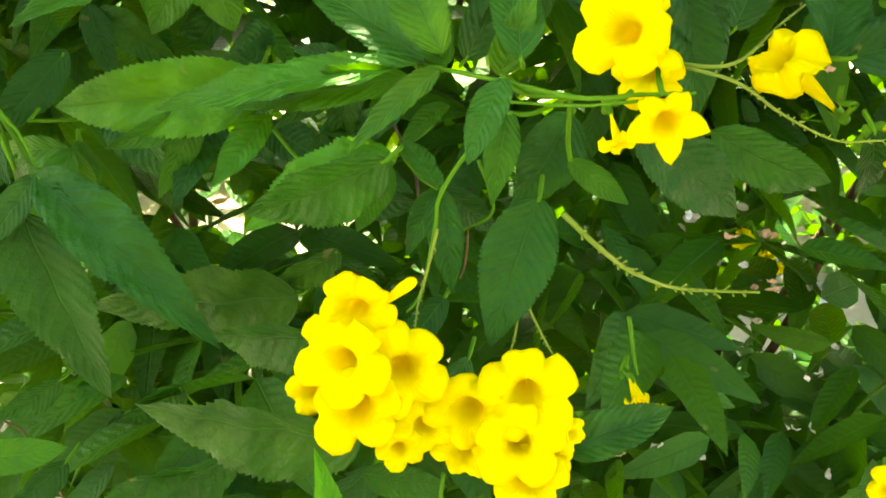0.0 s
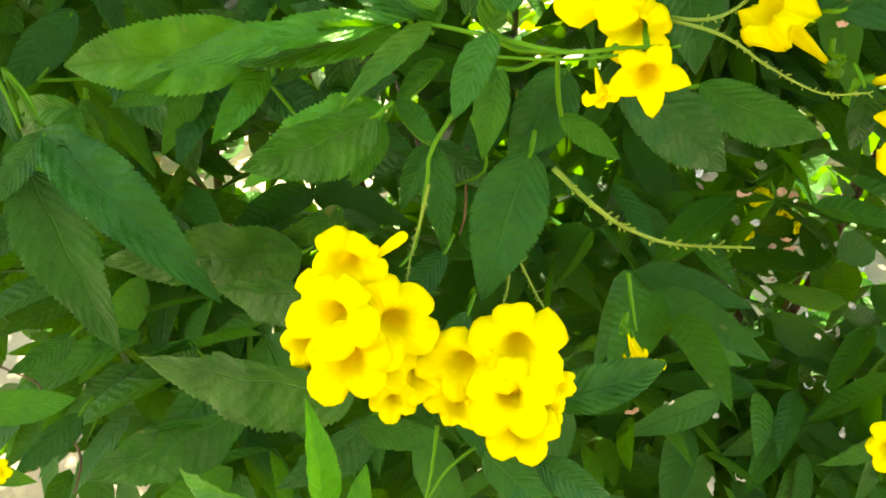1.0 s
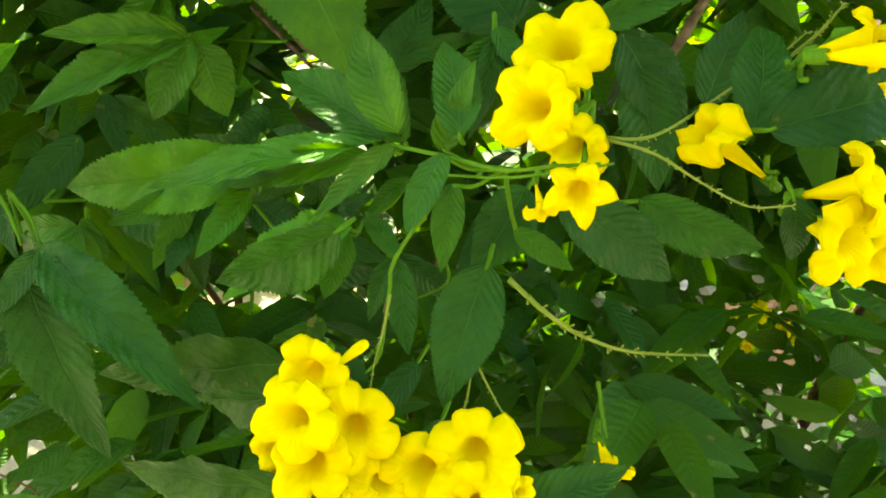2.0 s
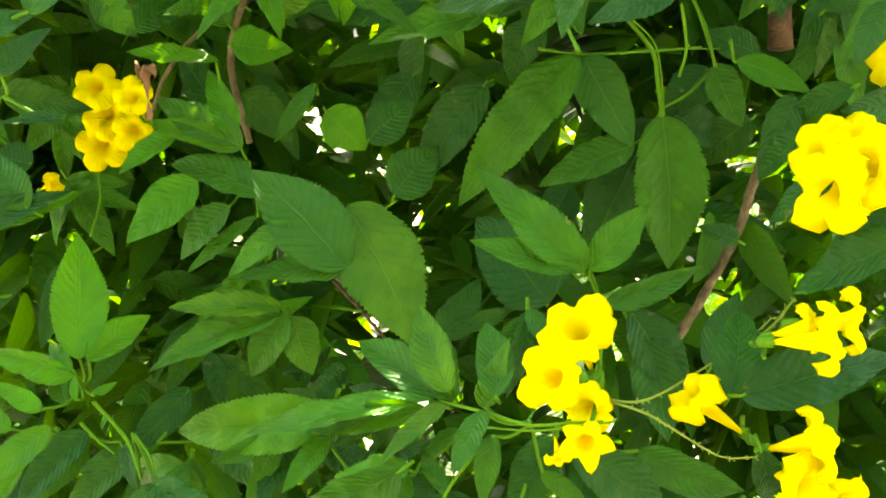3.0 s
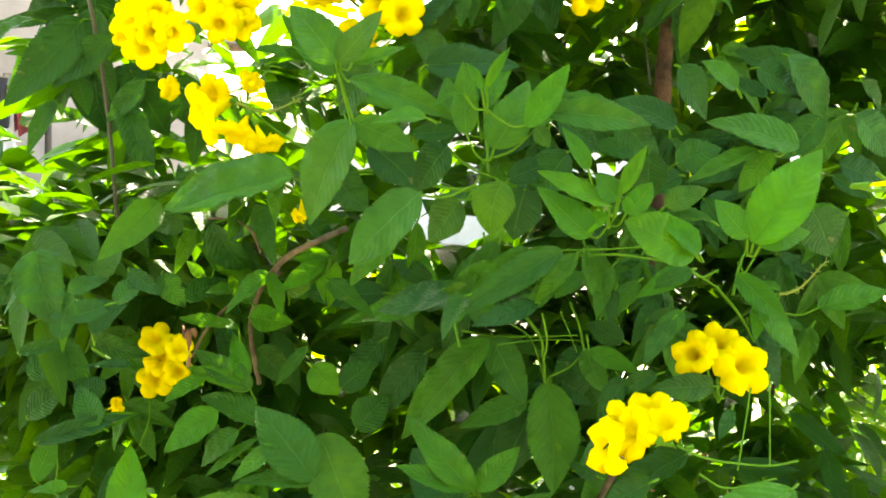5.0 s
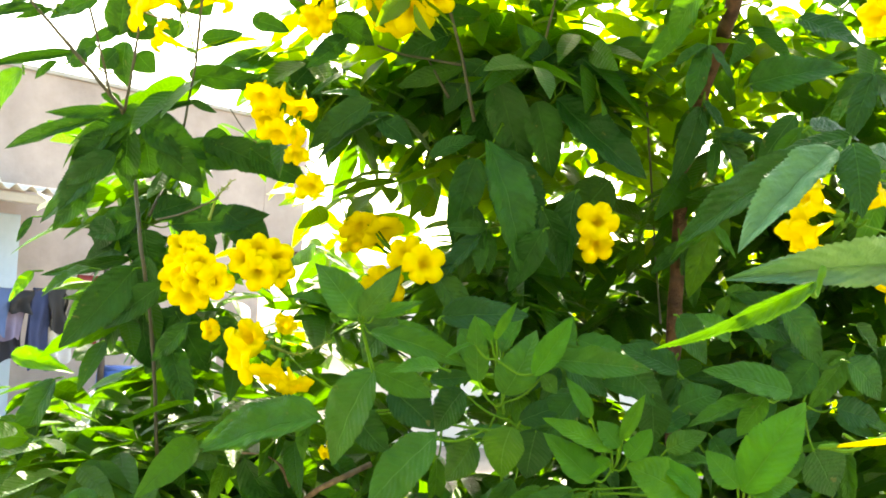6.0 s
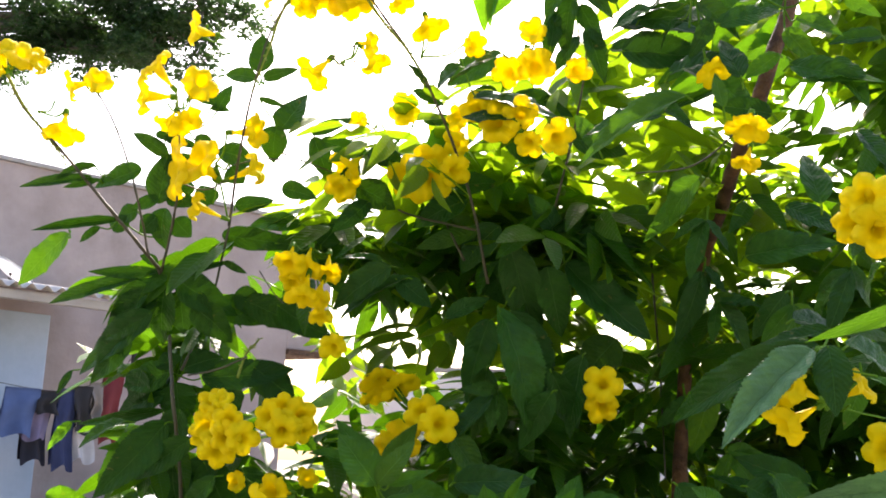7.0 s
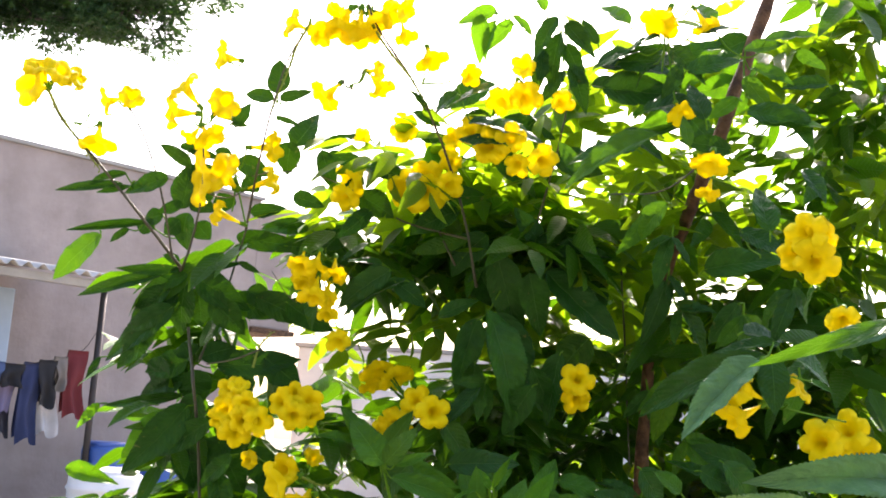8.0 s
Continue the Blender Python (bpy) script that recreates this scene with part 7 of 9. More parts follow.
compound_leaf(bush, (-0.428, 0.698, 1.671), "dark", [
    ((-0.425, 0.682, 1.674), (-0.490, 0.668, 1.657), 0.039, -18),
    ((-0.423, 0.682, 1.678), (-0.433, 0.676, 1.699), 0.032, 5),
    ((-0.407, 0.686, 1.679), (-0.358, 0.697, 1.697), 0.032, 18),
    ((-0.384, 0.694, 1.669), (-0.269, 0.722, 1.688), 0.042, 21),
    ((-0.432, 0.686, 1.644), (-0.497, 0.672, 1.623), 0.034, -21),
    ((-0.416, 0.687, 1.661), (-0.410, 0.697, 1.609), 0.050, 0),
    ((-0.343, 0.706, 1.667), (-0.350, 0.712, 1.618), 0.042, 5),
    ((-0.318, 0.709, 1.685), (-0.266, 0.729, 1.649), 0.045, 15),
    ((-0.460, 0.673, 1.675), (-0.475, 0.676, 1.634), 0.040, 0),
])
compound_leaf(bush, (-0.425, 0.689, 1.602), "dark", [
    ((-0.420, 0.671, 1.625), (-0.540, 0.643, 1.599), 0.016, -36),
    ((-0.433, 0.672, 1.599), (-0.454, 0.682, 1.508), 0.041, 5),
    ((-0.401, 0.676, 1.627), (-0.419, 0.681, 1.571), 0.044, 0),
    ((-0.414, 0.680, 1.583), (-0.447, 0.681, 1.525), 0.040, -24),
    ((-0.355, 0.698, 1.567), (-0.423, 0.694, 1.484), 0.049, -18),
    ((-0.371, 0.695, 1.562), (-0.334, 0.717, 1.490), 0.048, 5),
    ((-0.409, 0.685, 1.559), (-0.400, 0.700, 1.485), 0.048, -5),
    ((-0.324, 0.708, 1.557), (-0.292, 0.727, 1.497), 0.044, 0),
])
compound_leaf(bush, (-0.432, 0.677, 1.601), "young", [
    ((-0.427, 0.663, 1.599), (-0.505, 0.654, 1.531), 0.046, -18),
    ((-0.530, 0.635, 1.604), (-0.567, 0.631, 1.566), 0.014, -21),
])
bush = bushes["upper"]
compound_leaf(bush, (-0.046, 0.661, 2.069), "dark", [
    ((0.017, 0.614, 2.058), (-0.065, 0.637, 2.035), 0.034, 24),
    ((-0.028, 0.660, 2.021), (0.085, 0.656, 1.991), 0.044, -27),
    ((-0.094, 0.672, 2.039), (-0.098, 0.626, 2.067), 0.021, -13),
    ((0.077, 0.633, 2.115), (0.063, 0.638, 2.057), 0.023, 3),
    ((0.180, 0.589, 2.079), (0.279, 0.574, 2.083), 0.038, 4),
    ((0.159, 0.608, 2.051), (0.266, 0.597, 2.050), 0.041, 26),
    ((0.217, 0.558, 2.004), (0.292, 0.534, 2.027), 0.031, -11),
    ((0.148, 0.634, 2.120), (0.125, 0.633, 2.158), 0.017, -16),
])
compound_leaf(bush, (0.058, 0.648, 2.145), "young", [
    ((-0.009, 0.612, 2.157), (-0.012, 0.621, 2.092), 0.025, 8),
    ((0.034, 0.619, 2.150), (-0.007, 0.627, 2.109), 0.022, -20),
    ((0.329, 0.556, 2.020), (0.293, 0.542, 1.990), 0.019, -16),
    ((0.347, 0.537, 1.980), (0.430, 0.520, 1.979), 0.033, -30),
    ((0.310, 0.564, 2.084), (0.255, 0.548, 2.033), 0.029, 8),
])
compound_leaf(bush, (0.204, 0.679, 1.918), "mid", [
    ((0.131, 0.638, 1.945), (0.102, 0.637, 1.989), 0.020, -16),
    ((0.250, 0.563, 1.891), (0.204, 0.600, 1.846), 0.028, -24),
    ((0.240, 0.493, 1.957), (0.116, 0.506, 1.918), 0.035, 0),
    ((0.276, 0.491, 1.943), (0.269, 0.491, 1.981), 0.015, 6),
])
compound_leaf(bush, (-0.025, 0.748, 1.857), "dark", [
    ((0.012, 0.669, 1.763), (0.074, 0.672, 1.625), 0.058, -27),
    ((0.108, 0.711, 1.713), (0.087, 0.727, 1.613), 0.039, 24),
    ((-0.190, 0.749, 1.912), (-0.222, 0.706, 1.863), 0.027, -29),
    ((-0.137, 0.703, 1.817), (-0.205, 0.679, 1.759), 0.035, -13),
])
compound_leaf(bush, (0.359, 0.548, 1.824), "dark", [
    ((0.293, 0.741, 1.837), (0.393, 0.723, 1.863), 0.040, 14),
    ((0.338, 0.641, 1.781), (0.301, 0.655, 1.728), 0.025, -15),
    ((0.390, 0.508, 1.776), (0.347, 0.544, 1.738), 0.026, 14),
    ((0.409, 0.379, 1.768), (0.388, 0.420, 1.741), 0.020, 18),
    ((0.336, 0.572, 1.860), (0.393, 0.551, 1.831), 0.026, 1),
    ((0.367, 0.487, 1.843), (0.357, 0.514, 1.910), 0.028, 9),
    ((0.323, 0.565, 1.957), (0.262, 0.550, 1.967), 0.024, -28),
    ((0.402, 0.503, 1.919), (0.425, 0.475, 1.876), 0.021, -7),
    ((0.437, 0.618, 2.057), (0.381, 0.617, 2.053), 0.021, -11),
    ((0.379, 0.508, 1.717), (0.347, 0.536, 1.743), 0.019, -8),
    ((0.419, 0.595, 1.714), (0.382, 0.561, 1.674), 0.024, 25),
])
compound_leaf(bush, (0.208, 0.581, 2.075), "dark", [
    ((0.151, 0.610, 2.084), (0.266, 0.600, 2.090), 0.044, -11),
    ((0.143, 0.627, 2.062), (0.272, 0.626, 2.045), 0.049, -14),
    ((0.268, 0.535, 2.048), (0.335, 0.544, 2.069), 0.027, 5),
    ((0.293, 0.512, 1.980), (0.274, 0.530, 2.039), 0.024, 1),
    ((0.340, 0.528, 1.997), (0.408, 0.509, 1.976), 0.028, 22),
    ((0.382, 0.539, 2.006), (0.414, 0.517, 1.947), 0.027, -3),
    ((0.213, 0.531, 1.949), (0.123, 0.549, 1.939), 0.035, 9),
    ((0.191, 0.568, 1.981), (0.244, 0.546, 1.953), 0.024, -3),
    ((0.030, 0.640, 1.984), (-0.042, 0.658, 2.002), 0.029, 11),
    ((0.072, 0.628, 2.068), (0.078, 0.622, 2.118), 0.019, 24),
    ((-0.040, 0.637, 2.053), (-0.092, 0.666, 2.041), 0.023, -24),
])
compound_leaf(bush, (-0.078, 0.728, 1.768), "dark", [
    ((-0.176, 0.716, 1.858), (-0.218, 0.703, 1.831), 0.020, 24),
    ((-0.005, 0.694, 1.693), (-0.013, 0.685, 1.607), 0.033, -18),
    ((0.078, 0.684, 1.667), (0.035, 0.700, 1.596), 0.032, -19),
    ((-0.045, 0.663, 1.619), (0.005, 0.678, 1.552), 0.032, -8),
])
compound_leaf(bush, (0.095, 0.649, 2.143), "dark", [
    ((0.095, 0.617, 2.153), (0.064, 0.623, 2.097), 0.025, 6),
    ((0.099, 0.621, 2.132), (0.079, 0.631, 2.061), 0.028, 12),
    ((0.105, 0.633, 2.121), (0.134, 0.640, 2.070), 0.023, 5),
    ((0.106, 0.618, 2.145), (0.150, 0.616, 2.105), 0.023, 11),
    ((0.112, 0.639, 2.093), (0.142, 0.640, 2.033), 0.026, -4),
    ((0.105, 0.641, 2.086), (0.070, 0.642, 2.043), 0.021, -0),
])
compound_leaf(bush, (0.005, 0.647, 2.171), "young", [
    ((0.011, 0.619, 2.166), (-0.049, 0.621, 2.155), 0.023, -24),
    ((0.008, 0.621, 2.152), (-0.006, 0.628, 2.098), 0.021, 30),
    ((0.032, 0.627, 2.161), (0.062, 0.630, 2.130), 0.017, -20),
    ((0.076, 0.626, 2.165), (0.046, 0.619, 2.211), 0.021, 19),
])
compound_leaf(bush, (0.240, 0.582, 2.095), "dark", [
    ((0.234, 0.563, 2.102), (0.180, 0.590, 2.101), 0.023, 8),
    ((0.208, 0.576, 2.087), (0.145, 0.601, 2.081), 0.026, 15),
    ((0.247, 0.559, 2.085), (0.292, 0.537, 2.048), 0.024, 2),
    ((0.228, 0.562, 2.067), (0.194, 0.588, 2.050), 0.018, 3),
    ((0.273, 0.549, 2.101), (0.322, 0.549, 2.112), 0.019, -9),
    ((0.261, 0.541, 2.058), (0.243, 0.529, 2.014), 0.019, -25),
])
compound_leaf(bush, (0.335, 0.571, 2.072), "mid", [
    ((0.335, 0.556, 2.080), (0.384, 0.567, 2.095), 0.020, 8),
    ((0.347, 0.551, 2.057), (0.394, 0.548, 2.034), 0.020, 7),
    ((0.359, 0.554, 2.091), (0.420, 0.565, 2.106), 0.024, -10),
    ((0.335, 0.545, 2.042), (0.370, 0.539, 2.000), 0.021, 25),
    ((0.396, 0.563, 2.080), (0.431, 0.557, 2.056), 0.016, 26),
    ((0.298, 0.557, 2.110), (0.272, 0.577, 2.162), 0.023, -8),
    ((0.192, 0.601, 2.134), (0.148, 0.615, 2.179), 0.025, -2),
])
compound_leaf(bush, (0.016, 0.690, 1.672), "dark", [
    ((0.009, 0.677, 1.661), (0.009, 0.667, 1.614), 0.017, -8),
    ((0.014, 0.677, 1.666), (0.022, 0.683, 1.614), 0.016, -28),
    ((0.014, 0.677, 1.666), (-0.027, 0.653, 1.664), 0.016, -31),
    ((0.009, 0.677, 1.661), (-0.042, 0.667, 1.604), 0.026, 11),
])
compound_leaf(bush, (0.251, 0.722, 1.891), "dark", [
    ((0.248, 0.712, 1.875), (0.278, 0.730, 1.842), 0.016, -14),
    ((0.248, 0.712, 1.875), (0.208, 0.710, 1.859), 0.015, 2),
    ((0.248, 0.712, 1.875), (0.229, 0.701, 1.804), 0.025, 16),
])
compound_leaf(bush, (0.242, 0.842, 1.850), "dark", [
    ((0.238, 0.831, 1.833), (0.251, 0.848, 1.783), 0.016, -32),
    ((0.238, 0.831, 1.833), (0.194, 0.841, 1.796), 0.019, 22),
    ((0.241, 0.831, 1.840), (0.278, 0.850, 1.798), 0.018, -24),
    ((0.238, 0.831, 1.833), (0.210, 0.822, 1.740), 0.031, -16),
])
compound_leaf(bush, (0.210, 0.921, 1.692), "dark", [
    ((0.215, 0.912, 1.677), (0.274, 0.938, 1.665), 0.022, -5),
    ((0.215, 0.912, 1.677), (0.178, 0.895, 1.634), 0.020, -16),
    ((0.215, 0.912, 1.677), (0.236, 0.955, 1.592), 0.029, -12),
])
compound_leaf(bush, (0.249, 0.834, 1.808), "dark", [
    ((0.259, 0.826, 1.795), (0.311, 0.825, 1.798), 0.018, 0),
    ((0.259, 0.826, 1.795), (0.251, 0.816, 1.740), 0.018, 24),
    ((0.254, 0.824, 1.801), (0.302, 0.831, 1.793), 0.017, 34),
    ((0.259, 0.826, 1.795), (0.317, 0.852, 1.727), 0.030, -15),
])
compound_leaf(bush, (0.259, 0.814, 1.701), "mid", [
    ((0.255, 0.802, 1.686), (0.289, 0.825, 1.648), 0.019, -24),
    ((0.255, 0.802, 1.686), (0.198, 0.808, 1.650), 0.024, 16),
    ((0.255, 0.802, 1.686), (0.228, 0.823, 1.599), 0.032, -12),
])
compound_leaf(bush, (0.266, 0.835, 1.615), "mid", [
    ((0.275, 0.827, 1.605), (0.327, 0.842, 1.602), 0.016, 29),
    ((0.275, 0.827, 1.605), (0.257, 0.829, 1.555), 0.019, 26),
    ((0.271, 0.825, 1.610), (0.326, 0.836, 1.609), 0.019, 0),
    ((0.275, 0.827, 1.605), (0.329, 0.859, 1.539), 0.029, -15),
])
compound_leaf(bush, (0.343, 0.629, 1.777), "mid", [
    ((0.344, 0.619, 1.763), (0.385, 0.637, 1.742), 0.015, 10),
    ((0.344, 0.619, 1.763), (0.311, 0.629, 1.718), 0.020, -27),
    ((0.344, 0.619, 1.763), (0.352, 0.639, 1.685), 0.025, -22),
])
compound_leaf(bush, (0.349, 0.512, 1.688), "mid", [
    ((0.338, 0.497, 1.681), (0.332, 0.523, 1.638), 0.015, -34),
    ((0.338, 0.497, 1.681), (0.299, 0.477, 1.683), 0.014, -30),
    ((0.343, 0.498, 1.684), (0.331, 0.489, 1.639), 0.016, 25),
    ((0.343, 0.498, 1.684), (0.304, 0.495, 1.688), 0.014, 13),
    ((0.338, 0.497, 1.681), (0.297, 0.483, 1.653), 0.016, 27),
])
compound_leaf(bush, (0.393, 0.460, 1.784), "dark", [
    ((0.389, 0.448, 1.772), (0.407, 0.460, 1.743), 0.011, -10),
    ((0.389, 0.448, 1.772), (0.358, 0.460, 1.755), 0.013, -22),
    ((0.390, 0.448, 1.777), (0.408, 0.461, 1.748), 0.013, 6),
    ((0.389, 0.448, 1.772), (0.368, 0.438, 1.713), 0.019, 2),
])
compound_leaf(bush, (0.405, 0.566, 1.697), "mid", [
    ((0.409, 0.557, 1.685), (0.443, 0.551, 1.678), 0.012, -22),
    ((0.409, 0.557, 1.685), (0.390, 0.563, 1.633), 0.020, -14),
])
compound_leaf(bush, (0.412, 0.668, 1.627), "dark", [
    ((0.422, 0.659, 1.623), (0.463, 0.673, 1.653), 0.017, -6),
])
compound_leaf(bush, (0.256, 0.660, 2.113), "dark", [
    ((0.249, 0.642, 2.111), (0.145, 0.619, 2.087), 0.023, -36),
    ((0.251, 0.643, 2.107), (0.219, 0.639, 2.086), 0.021, -24),
    ((0.252, 0.644, 2.104), (0.311, 0.656, 2.130), 0.023, 27),
    ((0.304, 0.656, 2.116), (0.276, 0.652, 2.097), 0.018, -21),
    ((0.345, 0.664, 2.134), (0.283, 0.652, 2.108), 0.033, -21),
])
compound_leaf(bush, (0.274, 0.687, 2.103), "young", [
    ((0.268, 0.669, 2.108), (0.173, 0.651, 2.060), 0.035, -24),
    ((0.355, 0.692, 2.111), (0.295, 0.680, 2.083), 0.030, -21),
    ((0.334, 0.691, 2.080), (0.272, 0.677, 2.067), 0.033, -27),
    ((0.341, 0.696, 2.066), (0.299, 0.689, 2.037), 0.030, -15),
    ((0.272, 0.679, 2.052), (0.203, 0.667, 2.014), 0.030, -21),
])
compound_leaf(bush, (0.271, 0.707, 2.043), "dark", [
    ((0.270, 0.693, 2.032), (0.135, 0.665, 1.982), 0.017, -36),
    ((0.259, 0.688, 2.043), (0.314, 0.711, 1.995), 0.035, 18),
    ((0.262, 0.684, 2.069), (0.194, 0.671, 2.040), 0.023, -27),
])
compound_leaf(bush, (0.075, 0.788, 2.001), "dark", [
    ((0.076, 0.773, 1.997), (0.150, 0.793, 1.992), 0.046, 18),
])
compound_leaf(bush, (0.233, 0.737, 1.927), "mid", [
    ((0.235, 0.723, 1.920), (0.175, 0.719, 1.852), 0.025, -21),
])
compound_leaf(bush, (-0.013, 0.753, 2.063), "dark", [
    ((0.002, 0.744, 2.050), (0.081, 0.768, 2.032), 0.028, 24),
    ((-0.018, 0.730, 2.099), (-0.083, 0.719, 2.060), 0.039, -18),
    ((-0.018, 0.738, 2.054), (-0.057, 0.729, 2.044), 0.024, -21),
    ((-0.122, 0.710, 2.051), (-0.083, 0.724, 2.033), 0.014, 27),
    ((-0.015, 0.747, 2.004), (0.061, 0.777, 1.946), 0.033, 15),
])
compound_leaf(bush, (-0.009, 0.821, 1.979), "young", [
    ((-0.083, 0.778, 2.021), (-0.124, 0.773, 1.986), 0.034, -15),
])
compound_leaf(bush, (-0.021, 0.819, 1.969), "dark", [
    ((-0.125, 0.766, 2.025), (-0.075, 0.778, 2.037), 0.016, 27),
])
bush = bushes["near"]
compound_leaf(bush, (0.357, 0.372, 1.693), "dark", [
    ((0.359, 0.377, 1.698), (0.202, 0.451, 1.637), 0.033, -18),
    ((0.364, 0.337, 1.694), (0.368, 0.315, 1.639), 0.028, 10),
    ((0.383, 0.424, 1.703), (0.440, 0.463, 1.685), 0.034, -10),
    ((0.372, 0.419, 1.715), (0.303, 0.424, 1.702), 0.016, 15),
    ((0.339, 0.430, 1.725), (0.384, 0.463, 1.721), 0.029, -15),
])
compound_leaf(bush, (0.356, 0.361, 1.692), "pale", [
    ((0.352, 0.345, 1.691), (0.283, 0.287, 1.614), 0.033, 12),
])
compound_leaf(bush, (0.474, 0.325, 1.720), "pale", [
    ((0.470, 0.307, 1.722), (0.412, 0.296, 1.702), 0.014, -20),
])
compound_leaf(bush, (0.430, -0.017, 1.693), "mid", [
    ((0.427, -0.013, 1.694), (0.338, -0.072, 1.657), 0.011, -30),
])
compound_leaf(bush, (0.443, 0.045, 1.590), "pale", [
    ((0.458, 0.075, 1.589), (0.361, -0.003, 1.594), 0.029, -20),
])
bush = bushes["front"]
compound_leaf(bush, (-0.095, 0.561, 1.161), "mid", [
    ((-0.092, 0.547, 1.166), (-0.158, 0.555, 1.237), 0.048, 5),
    ((-0.098, 0.577, 1.203), (-0.038, 0.523, 1.123), 0.056, -8),
    ((-0.093, 0.547, 1.166), (-0.168, 0.535, 1.169), 0.023, 20),
    ((-0.131, 0.548, 1.196), (-0.174, 0.532, 1.161), 0.019, 10),
])
compound_leaf(bush, (-0.140, 0.565, 1.127), "mid", [
    ((-0.139, 0.551, 1.134), (-0.220, 0.538, 1.136), 0.021, 20),
    ((-0.140, 0.550, 1.130), (-0.235, 0.524, 1.093), 0.024, 15),
    ((-0.136, 0.550, 1.130), (-0.166, 0.534, 1.087), 0.027, 5),
    ((-0.133, 0.550, 1.128), (-0.117, 0.542, 1.088), 0.027, -10),
])
compound_leaf(bush, (-0.184, 0.624, 1.219), "mid", [
    ((-0.169, 0.606, 1.199), (-0.238, 0.603, 1.233), 0.029, 10),
    ((-0.192, 0.600, 1.192), (-0.235, 0.584, 1.159), 0.025, 10),
    ((-0.170, 0.602, 1.186), (-0.226, 0.583, 1.149), 0.016, 25),
    ((-0.185, 0.613, 1.233), (-0.250, 0.613, 1.275), 0.029, 5),
])
compound_leaf(bush, (-0.202, 0.627, 1.237), "young", [
    ((-0.216, 0.601, 1.210), (-0.269, 0.580, 1.168), 0.034, 5),
    ((-0.191, 0.612, 1.235), (-0.256, 0.606, 1.254), 0.020, 15),
    ((-0.233, 0.607, 1.242), (-0.276, 0.593, 1.216), 0.018, 10),
    ((-0.191, 0.614, 1.242), (-0.214, 0.624, 1.291), 0.020, 0),
    ((-0.204, 0.626, 1.294), (-0.272, 0.618, 1.305), 0.018, 20),
    ((-0.196, 0.631, 1.306), (-0.153, 0.638, 1.308), 0.028, 0),
    ((-0.126, 0.630, 1.259), (-0.095, 0.628, 1.234), 0.032, 0),
])
compound_leaf(bush, (-0.142, 0.666, 1.266), "mid", [
    ((-0.138, 0.653, 1.276), (-0.171, 0.636, 1.235), 0.016, 10),
    ((-0.164, 0.661, 1.322), (-0.120, 0.681, 1.366), 0.028, 0),
    ((-0.204, 0.653, 1.317), (-0.233, 0.658, 1.353), 0.024, 5),
    ((-0.208, 0.661, 1.348), (-0.264, 0.658, 1.373), 0.033, 10),
    ((-0.222, 0.654, 1.329), (-0.255, 0.648, 1.327), 0.018, 20),
])
compound_leaf(bush, (-0.191, 0.695, 1.251), "dark", [
    ((-0.207, 0.680, 1.263), (-0.166, 0.678, 1.229), 0.032, 0),
    ((-0.074, 0.706, 1.277), (-0.107, 0.687, 1.229), 0.032, 0),
    ((-0.226, 0.673, 1.248), (-0.258, 0.679, 1.292), 0.028, 0),
    ((-0.293, 0.679, 1.311), (-0.255, 0.693, 1.340), 0.028, 0),
])
compound_leaf(bush, (0.045, 0.648, 1.356), "mid", [
    ((0.047, 0.631, 1.349), (-0.047, 0.613, 1.341), 0.032, 10),
    ((-0.007, 0.617, 1.331), (-0.089, 0.600, 1.322), 0.025, 10),
    ((0.074, 0.642, 1.374), (0.038, 0.623, 1.328), 0.022, 0),
    ((0.113, 0.641, 1.348), (0.064, 0.627, 1.326), 0.020, 10),
    ((0.152, 0.654, 1.370), (0.120, 0.642, 1.347), 0.020, 10),
])
compound_leaf(bush, (0.056, 0.666, 1.300), "mid", [
    ((0.056, 0.650, 1.299), (-0.033, 0.609, 1.205), 0.042, 5),
    ((0.059, 0.651, 1.299), (0.099, 0.641, 1.238), 0.036, 0),
])
compound_leaf(bush, (0.023, 0.696, 1.315), "dark", [
    ((0.025, 0.683, 1.322), (0.003, 0.668, 1.281), 0.030, 0),
    ((-0.012, 0.664, 1.277), (-0.066, 0.637, 1.210), 0.036, 5),
    ((-0.097, 0.639, 1.236), (-0.065, 0.652, 1.266), 0.031, 0),
    ((-0.076, 0.631, 1.197), (-0.045, 0.647, 1.233), 0.035, 10),
])
compound_leaf(bush, (0.117, 0.675, 1.258), "mid", [
    ((0.098, 0.651, 1.237), (0.030, 0.632, 1.210), 0.027, 5),
    ((0.117, 0.659, 1.258), (0.129, 0.651, 1.142), 0.051, 0),
    ((0.152, 0.675, 1.293), (0.176, 0.667, 1.250), 0.027, 0),
])
compound_leaf(bush, (0.118, 0.705, 1.252), "dark", [
    ((0.113, 0.688, 1.250), (0.064, 0.653, 1.150), 0.052, 5),
    ((0.151, 0.705, 1.287), (0.121, 0.688, 1.246), 0.033, 0),
    ((0.128, 0.691, 1.253), (0.176, 0.695, 1.236), 0.027, 10),
    ((0.185, 0.700, 1.250), (0.144, 0.684, 1.218), 0.031, 0),
    ((0.188, 0.713, 1.297), (0.149, 0.712, 1.315), 0.027, 0),
])
compound_leaf(bush, (0.070, 0.539, 1.173), "mid", [
    ((0.069, 0.525, 1.179), (0.002, 0.532, 1.246), 0.029, 0),
    ((0.071, 0.526, 1.180), (0.107, 0.543, 1.221), 0.024, 5),
    ((0.062, 0.524, 1.179), (-0.004, 0.518, 1.200), 0.021, 15),
    ((0.082, 0.521, 1.159), (0.143, 0.538, 1.182), 0.017, 20),
])
